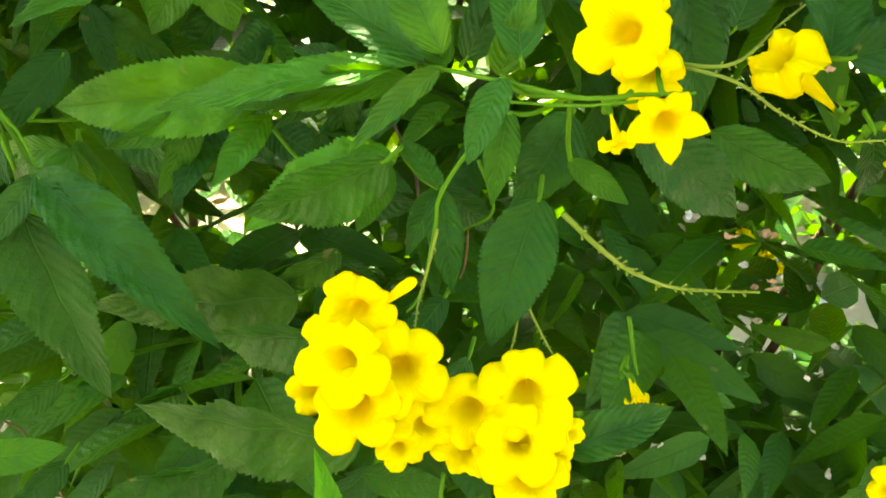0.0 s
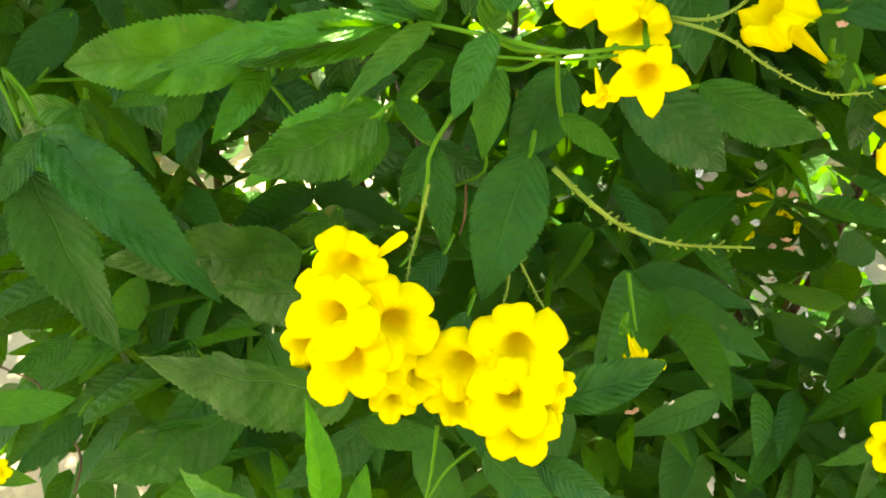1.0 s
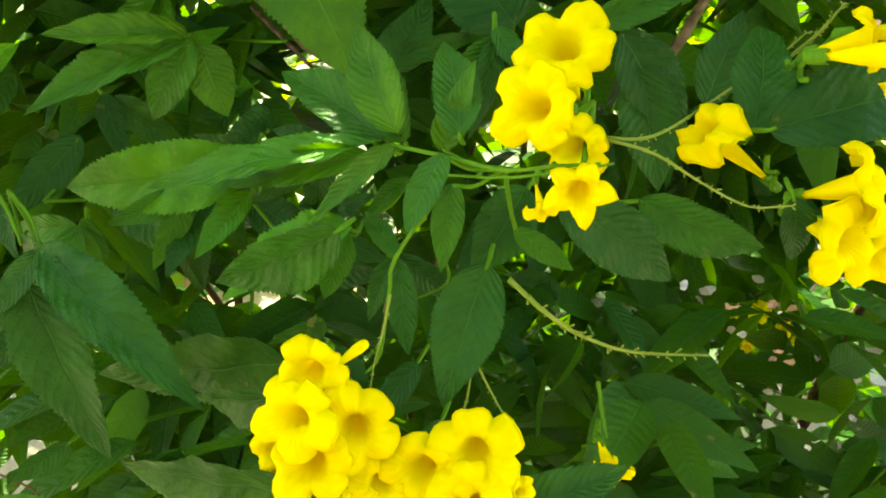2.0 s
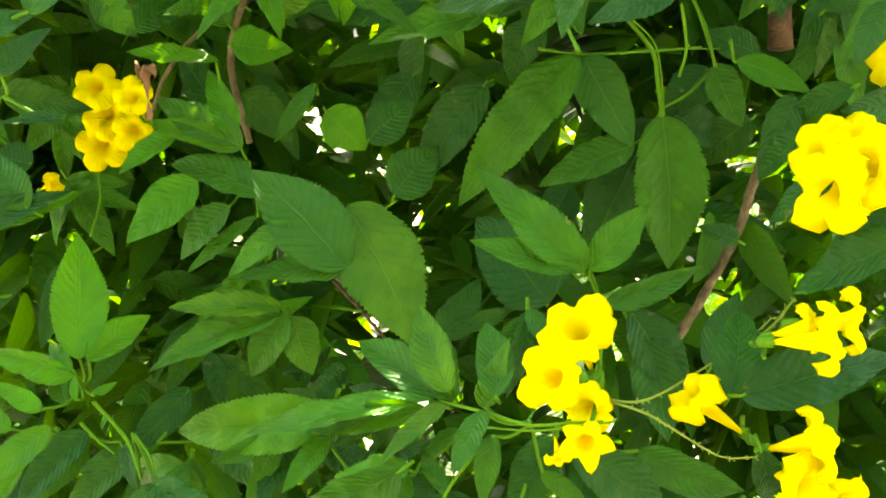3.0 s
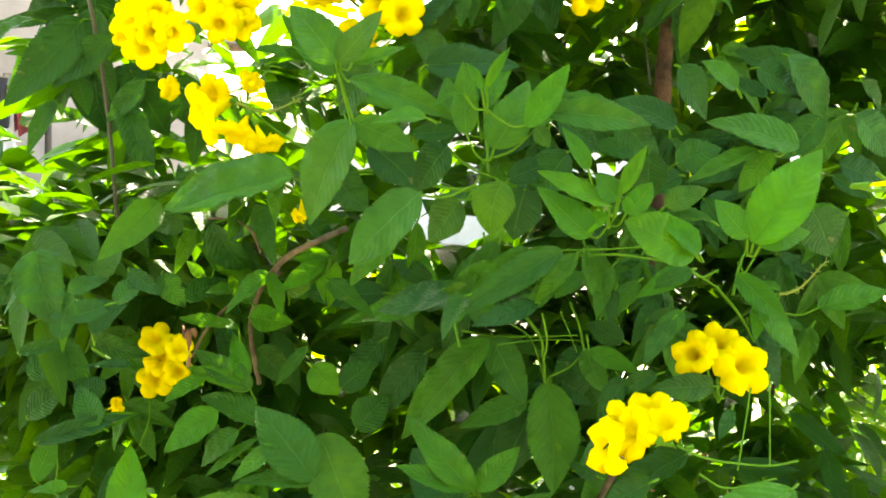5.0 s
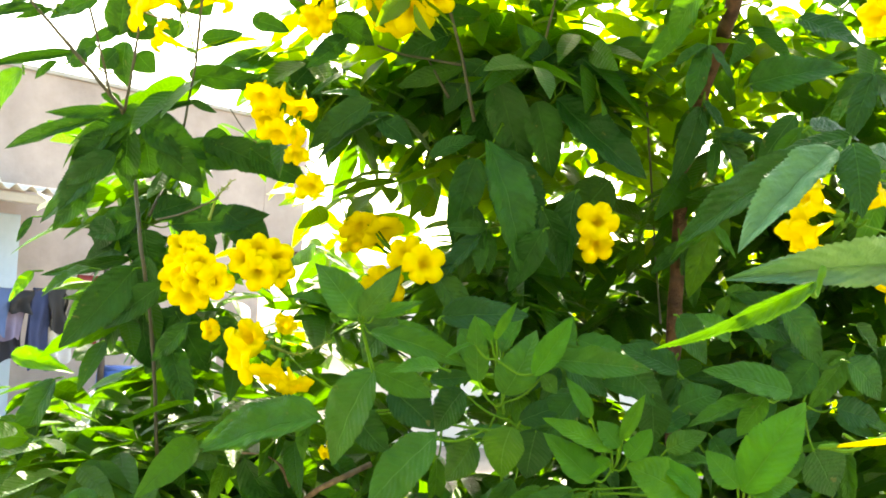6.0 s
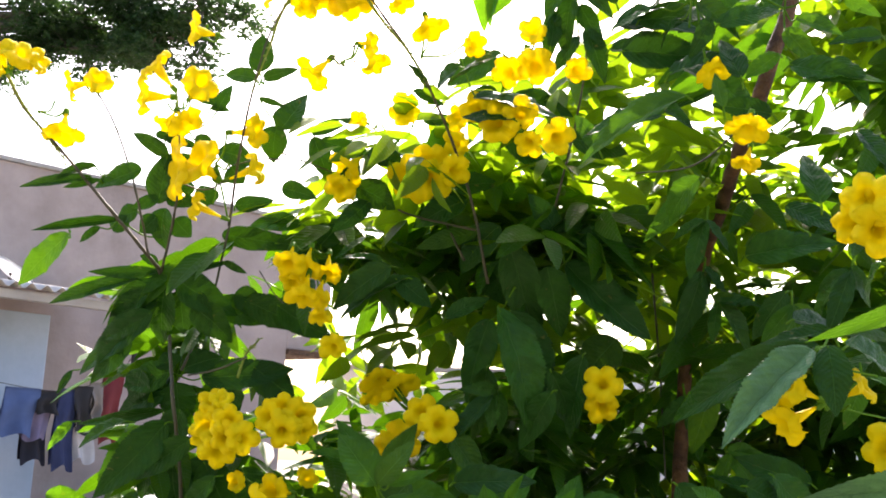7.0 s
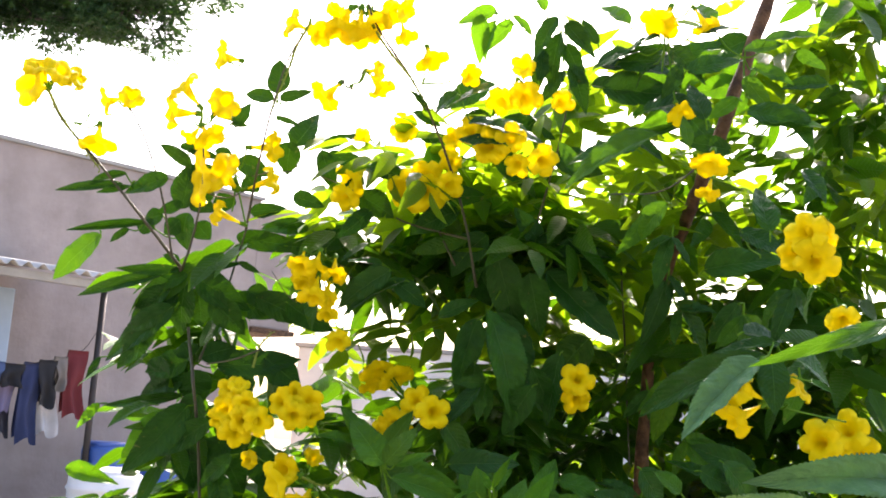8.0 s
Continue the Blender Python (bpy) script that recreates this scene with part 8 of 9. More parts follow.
compound_leaf(bush, (0.041, 0.606, 1.129), "dark", [
    ((0.043, 0.592, 1.133), (-0.007, 0.600, 1.194), 0.055, 0),
    ((0.005, 0.568, 1.070), (0.034, 0.590, 1.132), 0.026, 5),
    ((-0.031, 0.573, 1.108), (-0.008, 0.588, 1.151), 0.026, 0),
    ((-0.018, 0.577, 1.117), (0.020, 0.587, 1.128), 0.013, 20),
    ((0.158, 0.598, 1.087), (0.177, 0.616, 1.141), 0.027, 0),
    ((0.174, 0.625, 1.175), (0.147, 0.624, 1.188), 0.017, 10),
])
compound_leaf(bush, (0.095, 0.546, 1.145), "dark", [
    ((0.099, 0.533, 1.151), (0.141, 0.525, 1.098), 0.032, 0),
    ((0.108, 0.529, 1.133), (0.127, 0.515, 1.068), 0.031, 5),
])
bush = bushes["front"]
compound_leaf(bush, (-0.293, 0.441, 1.342), "dark", [
    ((-0.318, 0.433, 1.386), (-0.292, 0.419, 1.321), 0.045, 5),
    ((-0.285, 0.429, 1.352), (-0.254, 0.438, 1.366), 0.016, 10),
    ((-0.286, 0.417, 1.310), (-0.285, 0.431, 1.358), 0.020, 0),
    ((-0.282, 0.423, 1.329), (-0.242, 0.435, 1.349), 0.020, 5),
    ((-0.242, 0.434, 1.343), (-0.223, 0.445, 1.371), 0.020, 0),
    ((-0.235, 0.443, 1.372), (-0.204, 0.442, 1.352), 0.015, 10),
])
compound_leaf(bush, (-0.325, 0.543, 1.276), "dark", [
    ((-0.301, 0.513, 1.208), (-0.330, 0.519, 1.247), 0.026, 0),
    ((-0.278, 0.533, 1.266), (-0.325, 0.524, 1.265), 0.011, 20),
    ((-0.361, 0.497, 1.189), (-0.273, 0.521, 1.220), 0.019, 15),
    ((-0.391, 0.515, 1.273), (-0.337, 0.529, 1.289), 0.014, 15),
    ((-0.323, 0.533, 1.294), (-0.296, 0.546, 1.328), 0.019, 0),
    ((-0.326, 0.547, 1.349), (-0.305, 0.559, 1.379), 0.024, 0),
])
compound_leaf(bush, (-0.387, 0.609, 1.249), "dark", [
    ((-0.366, 0.604, 1.272), (-0.304, 0.611, 1.263), 0.024, 10),
    ((-0.408, 0.596, 1.270), (-0.359, 0.593, 1.229), 0.035, 0),
    ((-0.425, 0.583, 1.233), (-0.393, 0.595, 1.256), 0.031, 0),
    ((-0.340, 0.593, 1.220), (-0.378, 0.591, 1.233), 0.026, 10),
    ((-0.299, 0.634, 1.344), (-0.269, 0.630, 1.311), 0.026, 10),
    ((-0.419, 0.573, 1.192), (-0.382, 0.586, 1.220), 0.031, 0),
    ((-0.368, 0.614, 1.311), (-0.409, 0.601, 1.288), 0.026, 0),
])
bush = bushes["middle"]
compound_leaf(bush, (-0.054, 0.462, 1.556), "mid", [
    ((-0.050, 0.448, 1.558), (-0.084, 0.434, 1.607), 0.036, 0),
    ((-0.048, 0.448, 1.559), (-0.015, 0.453, 1.604), 0.024, 5),
    ((-0.038, 0.451, 1.559), (0.005, 0.461, 1.578), 0.012, 20),
    ((-0.036, 0.456, 1.510), (-0.088, 0.450, 1.424), 0.047, 5),
    ((-0.037, 0.456, 1.510), (0.017, 0.472, 1.488), 0.027, 15),
    ((-0.040, 0.452, 1.545), (0.051, 0.479, 1.521), 0.024, 15),
])
compound_leaf(bush, (-0.002, 0.524, 1.497), "dark", [
    ((0.002, 0.509, 1.502), (0.045, 0.520, 1.508), 0.016, 20),
    ((-0.034, 0.500, 1.491), (0.008, 0.514, 1.455), 0.040, 0),
    ((-0.070, 0.492, 1.473), (-0.033, 0.505, 1.432), 0.035, 0),
    ((0.012, 0.506, 1.562), (0.095, 0.527, 1.574), 0.030, 15),
])
compound_leaf(bush, (0.069, 0.503, 1.479), "mid", [
    ((0.056, 0.481, 1.503), (0.052, 0.475, 1.564), 0.022, 0),
    ((0.079, 0.489, 1.492), (0.103, 0.490, 1.553), 0.035, 5),
    ((0.120, 0.497, 1.526), (0.217, 0.523, 1.525), 0.027, 20),
    ((0.113, 0.496, 1.511), (0.127, 0.501, 1.495), 0.016, 0),
    ((0.132, 0.498, 1.545), (0.138, 0.503, 1.515), 0.019, 0),
])
compound_leaf(bush, (0.074, 0.479, 1.522), "young", [
    ((0.109, 0.474, 1.511), (0.141, 0.478, 1.566), 0.023, 5),
    ((0.075, 0.462, 1.542), (0.094, 0.464, 1.577), 0.009, 10),
    ((0.072, 0.461, 1.541), (0.059, 0.456, 1.562), 0.009, 0),
    ((0.058, 0.458, 1.537), (0.029, 0.451, 1.530), 0.007, 20),
])
compound_leaf(bush, (0.065, 0.483, 1.458), "mid", [
    ((0.024, 0.457, 1.453), (-0.037, 0.446, 1.391), 0.046, 5),
    ((0.091, 0.473, 1.465), (0.079, 0.475, 1.416), 0.036, 0),
    ((0.028, 0.452, 1.515), (-0.016, 0.440, 1.519), 0.019, 15),
])
compound_leaf(bush, (0.073, 0.557, 1.462), "dark", [
    ((0.084, 0.544, 1.465), (0.127, 0.554, 1.484), 0.022, 15),
    ((0.042, 0.535, 1.445), (0.012, 0.530, 1.406), 0.035, 0),
    ((0.100, 0.549, 1.458), (0.090, 0.551, 1.409), 0.040, 0),
    ((0.136, 0.556, 1.492), (0.100, 0.550, 1.447), 0.035, 0),
    ((-0.033, 0.504, 1.561), (-0.064, 0.500, 1.516), 0.035, 0),
    ((0.031, 0.528, 1.493), (0.000, 0.523, 1.454), 0.035, 0),
    ((0.178, 0.564, 1.526), (0.220, 0.579, 1.485), 0.035, 0),
    ((0.125, 0.550, 1.524), (0.173, 0.565, 1.499), 0.030, 0),
])
compound_leaf(bush, (0.181, 0.475, 1.431), "young", [
    ((0.164, 0.451, 1.478), (0.146, 0.443, 1.512), 0.014, 0),
    ((0.183, 0.458, 1.450), (0.127, 0.440, 1.480), 0.021, 10),
    ((0.168, 0.456, 1.424), (0.130, 0.442, 1.466), 0.028, 5),
    ((0.188, 0.459, 1.454), (0.170, 0.452, 1.476), 0.020, 0),
    ((0.190, 0.459, 1.460), (0.209, 0.461, 1.500), 0.013, 10),
    ((0.195, 0.462, 1.444), (0.214, 0.465, 1.471), 0.021, 0),
    ((0.181, 0.458, 1.442), (0.152, 0.452, 1.428), 0.017, 10),
    ((0.252, 0.480, 1.412), (0.196, 0.462, 1.441), 0.045, 5),
    ((0.255, 0.481, 1.413), (0.225, 0.470, 1.447), 0.020, 0),
])
compound_leaf(bush, (0.289, 0.401, 1.421), "young", [
    ((0.290, 0.385, 1.432), (0.334, 0.390, 1.506), 0.039, 0),
    ((0.287, 0.383, 1.436), (0.264, 0.375, 1.463), 0.023, 0),
    ((0.295, 0.386, 1.430), (0.333, 0.395, 1.444), 0.019, 10),
])
compound_leaf(bush, (0.328, 0.550, 1.502), "mid", [
    ((0.333, 0.535, 1.505), (0.257, 0.513, 1.526), 0.035, 10),
    ((0.299, 0.526, 1.501), (0.241, 0.513, 1.472), 0.018, 15),
    ((0.278, 0.517, 1.550), (0.249, 0.507, 1.573), 0.021, 5),
    ((0.225, 0.511, 1.449), (0.260, 0.519, 1.470), 0.021, 5),
    ((0.310, 0.530, 1.500), (0.285, 0.526, 1.464), 0.021, 0),
    ((0.265, 0.523, 1.438), (0.217, 0.509, 1.447), 0.016, 15),
])
compound_leaf(bush, (0.347, 0.629, 1.489), "dark", [
    ((0.207, 0.575, 1.495), (0.211, 0.581, 1.445), 0.032, 0),
    ((0.357, 0.620, 1.448), (0.380, 0.630, 1.404), 0.046, 0),
    ((0.387, 0.620, 1.535), (0.426, 0.633, 1.502), 0.037, 0),
    ((0.425, 0.636, 1.470), (0.392, 0.626, 1.485), 0.015, 20),
    ((0.356, 0.612, 1.533), (0.325, 0.607, 1.494), 0.030, 0),
    ((0.377, 0.621, 1.491), (0.420, 0.634, 1.482), 0.030, 10),
    ((0.230, 0.579, 1.518), (0.182, 0.564, 1.548), 0.030, 5),
    ((0.297, 0.592, 1.574), (0.345, 0.607, 1.555), 0.030, 0),
    ((0.229, 0.574, 1.572), (0.267, 0.588, 1.530), 0.030, 0),
    ((0.347, 0.617, 1.447), (0.310, 0.610, 1.418), 0.030, 0),
    ((0.231, 0.582, 1.485), (0.272, 0.592, 1.503), 0.030, 10),
    ((0.323, 0.598, 1.586), (0.372, 0.616, 1.529), 0.035, 0),
])
bush = bushes["front"]
compound_leaf(bush, (0.057, 0.471, 1.090), "dark", [
    ((0.040, 0.408, 1.079), (0.023, 0.369, 1.025), 0.030, 8),
    ((0.055, 0.456, 1.096), (0.031, 0.431, 1.059), 0.028, -5),
])
bush = bushes["upper"]
compound_leaf(bush, (0.070, 0.783, 1.833), "dark", [
    ((0.073, 0.768, 1.832), (0.183, 0.806, 1.745), 0.053, 5),
    ((0.004, 0.748, 1.853), (0.045, 0.771, 1.722), 0.048, 5),
    ((0.069, 0.765, 1.862), (0.028, 0.748, 1.922), 0.033, 0),
    ((0.082, 0.768, 1.863), (0.174, 0.792, 1.873), 0.028, 15),
    ((-0.118, 0.719, 1.805), (-0.213, 0.697, 1.769), 0.026, 10),
    ((-0.134, 0.715, 1.803), (-0.087, 0.731, 1.771), 0.032, 0),
    ((-0.072, 0.736, 1.756), (-0.019, 0.747, 1.789), 0.022, 15),
    ((-0.151, 0.708, 1.826), (-0.204, 0.694, 1.831), 0.016, 20),
    ((0.006, 0.756, 1.769), (0.050, 0.779, 1.646), 0.062, 0),
    ((0.060, 0.778, 1.691), (0.094, 0.792, 1.627), 0.038, 0),
    ((0.050, 0.763, 1.828), (0.074, 0.777, 1.740), 0.043, 0),
])
compound_leaf(bush, (-0.067, 0.806, 1.862), "dark", [
    ((-0.049, 0.793, 1.880), (-0.131, 0.774, 1.855), 0.026, -24),
    ((-0.022, 0.800, 1.888), (-0.076, 0.791, 1.829), 0.045, -15),
    ((-0.064, 0.786, 1.921), (-0.138, 0.769, 1.890), 0.039, -18),
    ((-0.035, 0.801, 1.838), (-0.007, 0.813, 1.783), 0.052, 0),
    ((-0.091, 0.777, 1.934), (-0.023, 0.794, 1.951), 0.032, 21),
    ((0.129, 0.854, 1.747), (0.083, 0.846, 1.689), 0.052, -15),
    ((0.142, 0.849, 1.831), (0.115, 0.848, 1.767), 0.045, 0),
])
bush = bushes["near"]
compound_leaf(bush, (0.377, -0.067, 1.575), "pale", [
    ((0.374, -0.062, 1.574), (0.282, -0.107, 1.564), 0.018, -25),
])
compound_leaf(bush, (0.312, -0.097, 1.565), "mid", [
    ((0.309, -0.113, 1.562), (0.260, -0.124, 1.533), 0.006, -45),
])
bush = bushes["front"]
flower_cluster(bush, (0.291, 0.899, 0.780), [
    ("bloom", (0.274, 0.854, 0.786), (0.278, 0.887, 0.780), 0.020),
    ("bloom", (0.296, 0.846, 0.775), (0.311, 0.877, 0.766), 0.016),
    ("bloom", (0.250, 0.853, 0.785), (0.261, 0.884, 0.777), 0.012),
    ("bloom", (0.311, 0.841, 0.766), (0.310, 0.868, 0.753), 0.011),
    ("bloom", (0.264, 0.835, 0.760), (0.274, 0.865, 0.750), 0.012),
])
bush = bushes["front"]
flower_cluster(bush, (-0.019, 0.403, 1.000), [
    ("bloom", (-0.033, 0.358, 1.047), (-0.031, 0.388, 1.041), 0.031),
    ("bloom", (-0.037, 0.336, 1.037), (-0.032, 0.370, 1.024), 0.036),
    ("bloom", (-0.011, 0.348, 1.028), (-0.018, 0.383, 1.012), 0.038),
    ("bloom", (-0.030, 0.335, 1.017), (-0.030, 0.371, 1.001), 0.038),
    ("bloom", (-0.003, 0.351, 0.994), (-0.008, 0.377, 0.987), 0.027),
    ("bloom", (-0.013, 0.348, 0.981), (-0.016, 0.367, 0.976), 0.020),
    ("bloom", (-0.052, 0.352, 1.006), (-0.047, 0.372, 0.999), 0.022),
    ("bloom", (-0.043, 0.359, 1.029), (-0.039, 0.386, 1.024), 0.028),
    ("bud", (-0.011, 0.374, 1.056), (-0.026, 0.366, 1.044), 0.011),
])
flower_cluster(bush, (0.030, 0.408, 0.983), [
    ("bloom", (0.039, 0.352, 1.016), (0.042, 0.390, 1.002), 0.040),
    ("bloom", (0.017, 0.352, 1.002), (0.024, 0.386, 0.991), 0.036),
    ("bloom", (0.039, 0.339, 0.994), (0.040, 0.374, 0.980), 0.037),
    ("bloom", (0.015, 0.351, 0.977), (0.019, 0.375, 0.972), 0.025),
    ("bloom", (0.045, 0.341, 0.976), (0.044, 0.369, 0.963), 0.031),
    ("bloom", (0.062, 0.354, 0.991), (0.051, 0.366, 0.988), 0.017),
    ("bloom", (0.054, 0.350, 0.978), (0.052, 0.369, 0.974), 0.019),
])
flower_cluster(bush, (0.102, 0.463, 0.951), [
    ("bloom", (0.113, 0.429, 0.938), (0.103, 0.448, 0.951), 0.019),
    ("bloom", (0.106, 0.433, 0.945), (0.101, 0.446, 0.953), 0.014),
])
flower_cluster(bush, (0.060, 0.397, 1.131), [
    ("bloom", (0.063, 0.363, 1.128), (0.059, 0.377, 1.138), 0.013),
])
flower_cluster(bush, (0.252, 0.424, 0.907), [
    ("bloom", (0.236, 0.408, 0.917), (0.253, 0.427, 0.903), 0.024),
])
flower_cluster(bush, (-0.232, 0.385, 0.871), [
    ("bloom", (-0.209, 0.361, 0.903), (-0.222, 0.364, 0.898), 0.012),
])
flower_cluster(bush, (0.082, 0.423, 1.153), [
    ("bloom", (0.068, 0.414, 1.184), (0.077, 0.441, 1.145), 0.042),
    ("bloom", (0.055, 0.355, 1.177), (0.072, 0.387, 1.165), 0.034),
    ("bloom", (0.076, 0.392, 1.146), (0.084, 0.420, 1.140), 0.027),
    ("star", (0.074, 0.346, 1.146), (0.078, 0.375, 1.145), 0.028),
])
flower_cluster(bush, (0.159, 0.402, 1.134), [
    ("bloom", (0.128, 0.413, 1.151), (0.166, 0.424, 1.118), 0.030),
])
flower_cluster(bush, (0.175, 0.483, 1.154), [
    ("bloom", (0.194, 0.371, 1.199), (0.159, 0.381, 1.193), 0.036),
    ("bloom", (0.209, 0.397, 1.200), (0.174, 0.404, 1.195), 0.032),
    ("bloom", (0.187, 0.397, 1.196), (0.163, 0.402, 1.188), 0.025),
])
flower_cluster(bush, (0.166, 0.399, 1.122), [
    ("bloom", (0.197, 0.386, 1.140), (0.165, 0.395, 1.127), 0.039),
    ("bloom", (0.188, 0.377, 1.116), (0.166, 0.403, 1.117), 0.038),
    ("bloom", (0.214, 0.409, 1.090), (0.201, 0.435, 1.099), 0.034),
])
flower_cluster(bush, (-0.276, 0.673, 1.224), [
    ("bloom", (-0.317, 0.660, 1.270), (-0.326, 0.690, 1.252), 0.036),
    ("bloom", (-0.321, 0.678, 1.243), (-0.328, 0.714, 1.236), 0.036),
    ("bloom", (-0.328, 0.676, 1.218), (-0.336, 0.717, 1.219), 0.040),
    ("bloom", (-0.271, 0.624, 1.268), (-0.281, 0.648, 1.253), 0.029),
    ("bloom", (-0.285, 0.651, 1.234), (-0.298, 0.685, 1.234), 0.033),
    ("dry", (-0.248, 0.599, 1.292), (-0.245, 0.590, 1.259), 0.016),
])
flower_cluster(bush, (-0.389, 0.648, 1.157), [
    ("bloom", (-0.389, 0.627, 1.187), (-0.379, 0.640, 1.190), 0.022),
    ("bloom", (-0.363, 0.666, 1.188), (-0.382, 0.670, 1.180), 0.020),
])
flower_cluster(bush, (0.262, 0.508, 1.244), [
    ("bloom", (0.188, 0.418, 1.259), (0.237, 0.447, 1.264), 0.045),
    ("bloom", (0.208, 0.429, 1.271), (0.241, 0.451, 1.261), 0.042),
    ("bloom", (0.236, 0.458, 1.279), (0.249, 0.474, 1.254), 0.040),
])
flower_cluster(bush, (-0.134, 0.629, 1.411), [
    ("bloom", (-0.132, 0.603, 1.414), (-0.138, 0.617, 1.436), 0.023),
])
flower_cluster(bush, (0.284, 0.617, 1.262), [
    ("bloom", (0.253, 0.580, 1.315), (0.272, 0.622, 1.293), 0.042),
    ("bloom", (0.279, 0.599, 1.325), (0.283, 0.636, 1.291), 0.043),
    ("bloom", (0.304, 0.586, 1.304), (0.291, 0.632, 1.282), 0.050),
])
flower_cluster(bush, (0.219, 0.565, 1.231), [
    ("bloom", (0.224, 0.528, 1.268), (0.221, 0.566, 1.236), 0.042),
    ("bloom", (0.198, 0.486, 1.269), (0.206, 0.519, 1.244), 0.035),
])
bush = bushes["middle"]
flower_cluster(bush, (-0.310, 0.661, 1.614), [
    ("bloom", (-0.287, 0.584, 1.616), (-0.298, 0.618, 1.611), 0.035),
    ("bloom", (-0.288, 0.583, 1.595), (-0.299, 0.620, 1.602), 0.038),
    ("bloom", (-0.321, 0.596, 1.610), (-0.322, 0.631, 1.611), 0.036),
    ("bloom", (-0.342, 0.620, 1.596), (-0.340, 0.651, 1.601), 0.033),
    ("bloom", (-0.264, 0.585, 1.595), (-0.291, 0.618, 1.602), 0.038),
    ("bloom", (-0.303, 0.594, 1.577), (-0.314, 0.631, 1.593), 0.040),
    ("bloom", (-0.318, 0.603, 1.639), (-0.323, 0.631, 1.624), 0.033),
    ("bloom", (-0.305, 0.602, 1.643), (-0.310, 0.620, 1.623), 0.028),
])
flower_cluster(bush, (-0.252, 0.686, 1.624), [
    ("bloom", (-0.245, 0.597, 1.622), (-0.242, 0.633, 1.622), 0.037),
    ("bloom", (-0.226, 0.599, 1.603), (-0.236, 0.636, 1.617), 0.038),
    ("bloom", (-0.232, 0.613, 1.635), (-0.242, 0.649, 1.627), 0.037),
    ("bloom", (-0.210, 0.617, 1.623), (-0.237, 0.653, 1.624), 0.041),
    ("bloom", (-0.208, 0.627, 1.606), (-0.230, 0.653, 1.618), 0.033),
])
flower_cluster(bush, (-0.090, 0.735, 1.625), [
    ("bloom", (-0.082, 0.683, 1.639), (-0.084, 0.723, 1.630), 0.040),
    ("bloom", (-0.043, 0.638, 1.623), (-0.064, 0.679, 1.623), 0.044),
    ("bloom", (-0.160, 0.755, 1.672), (-0.175, 0.769, 1.701), 0.052),
    ("bloom", (-0.134, 0.755, 1.662), (-0.159, 0.767, 1.694), 0.053),
    ("bloom", (-0.174, 0.772, 1.652), (-0.186, 0.783, 1.686), 0.043),
    ("bloom", (-0.120, 0.734, 1.601), (-0.139, 0.781, 1.614), 0.048),
    ("bloom", (-0.141, 0.737, 1.591), (-0.145, 0.777, 1.607), 0.040),
])
flower_cluster(bush, (-0.215, 0.643, 1.527), [
    ("bloom", (-0.240, 0.591, 1.512), (-0.211, 0.619, 1.529), 0.059),
    ("bloom", (-0.238, 0.611, 1.535), (-0.226, 0.651, 1.533), 0.044),
    ("bloom", (-0.195, 0.583, 1.491), (-0.190, 0.601, 1.518), 0.048),
    ("bloom", (-0.164, 0.580, 1.481), (-0.179, 0.589, 1.510), 0.038),
    ("bloom", (-0.212, 0.665, 1.552), (-0.228, 0.687, 1.540), 0.027),
    ("bloom", (-0.309, 0.659, 1.542), (-0.304, 0.683, 1.544), 0.026),
])
flower_cluster(bush, (-0.243, 0.693, 1.838), [
    ("bloom", (-0.239, 0.614, 1.801), (-0.244, 0.641, 1.834), 0.039),
    ("bloom", (-0.227, 0.638, 1.800), (-0.230, 0.665, 1.838), 0.040),
    ("bloom", (-0.207, 0.665, 1.799), (-0.216, 0.690, 1.834), 0.035),
    ("bloom", (-0.216, 0.614, 1.759), (-0.220, 0.640, 1.801), 0.041),
    ("bloom", (-0.211, 0.646, 1.762), (-0.214, 0.673, 1.799), 0.036),
    ("bloom", (-0.212, 0.658, 1.744), (-0.222, 0.683, 1.774), 0.029),
    ("bloom", (-0.248, 0.654, 1.786), (-0.254, 0.681, 1.822), 0.034),
])
flower_cluster(bush, (-0.202, 0.703, 1.729), [
    ("bloom", (-0.190, 0.657, 1.707), (-0.195, 0.685, 1.726), 0.033),
])
flower_cluster(bush, (0.125, 0.778, 1.674), [
    ("bloom", (0.135, 0.697, 1.679), (0.130, 0.742, 1.673), 0.043),
    ("bloom", (0.131, 0.710, 1.651), (0.128, 0.749, 1.668), 0.039),
])
flower_cluster(bush, (0.394, 0.295, 1.487), [
    ("bud", (0.387, 0.272, 1.485), (0.339, 0.260, 1.479), 0.009),
])
bush = bushes["left"]
flower_cluster(bush, (-0.600, 0.525, 2.031), [
    ("bloom", (-0.604, 0.489, 2.030), (-0.595, 0.513, 2.030), 0.058),
    ("bloom", (-0.592, 0.492, 2.056), (-0.594, 0.515, 2.031), 0.051),
    ("bloom", (-0.565, 0.501, 2.050), (-0.591, 0.514, 2.031), 0.046),
    ("bloom", (-0.538, 0.510, 2.039), (-0.584, 0.509, 2.036), 0.032),
])
flower_cluster(bush, (-0.568, 0.552, 1.987), [
    ("bloom", (-0.525, 0.547, 1.952), (-0.531, 0.555, 1.991), 0.048),
])
flower_cluster(bush, (-0.498, 0.569, 2.018), [
    ("bloom", (-0.514, 0.530, 2.014), (-0.492, 0.548, 2.023), 0.039),
    ("bloom", (-0.475, 0.537, 2.025), (-0.496, 0.566, 2.017), 0.035),
])
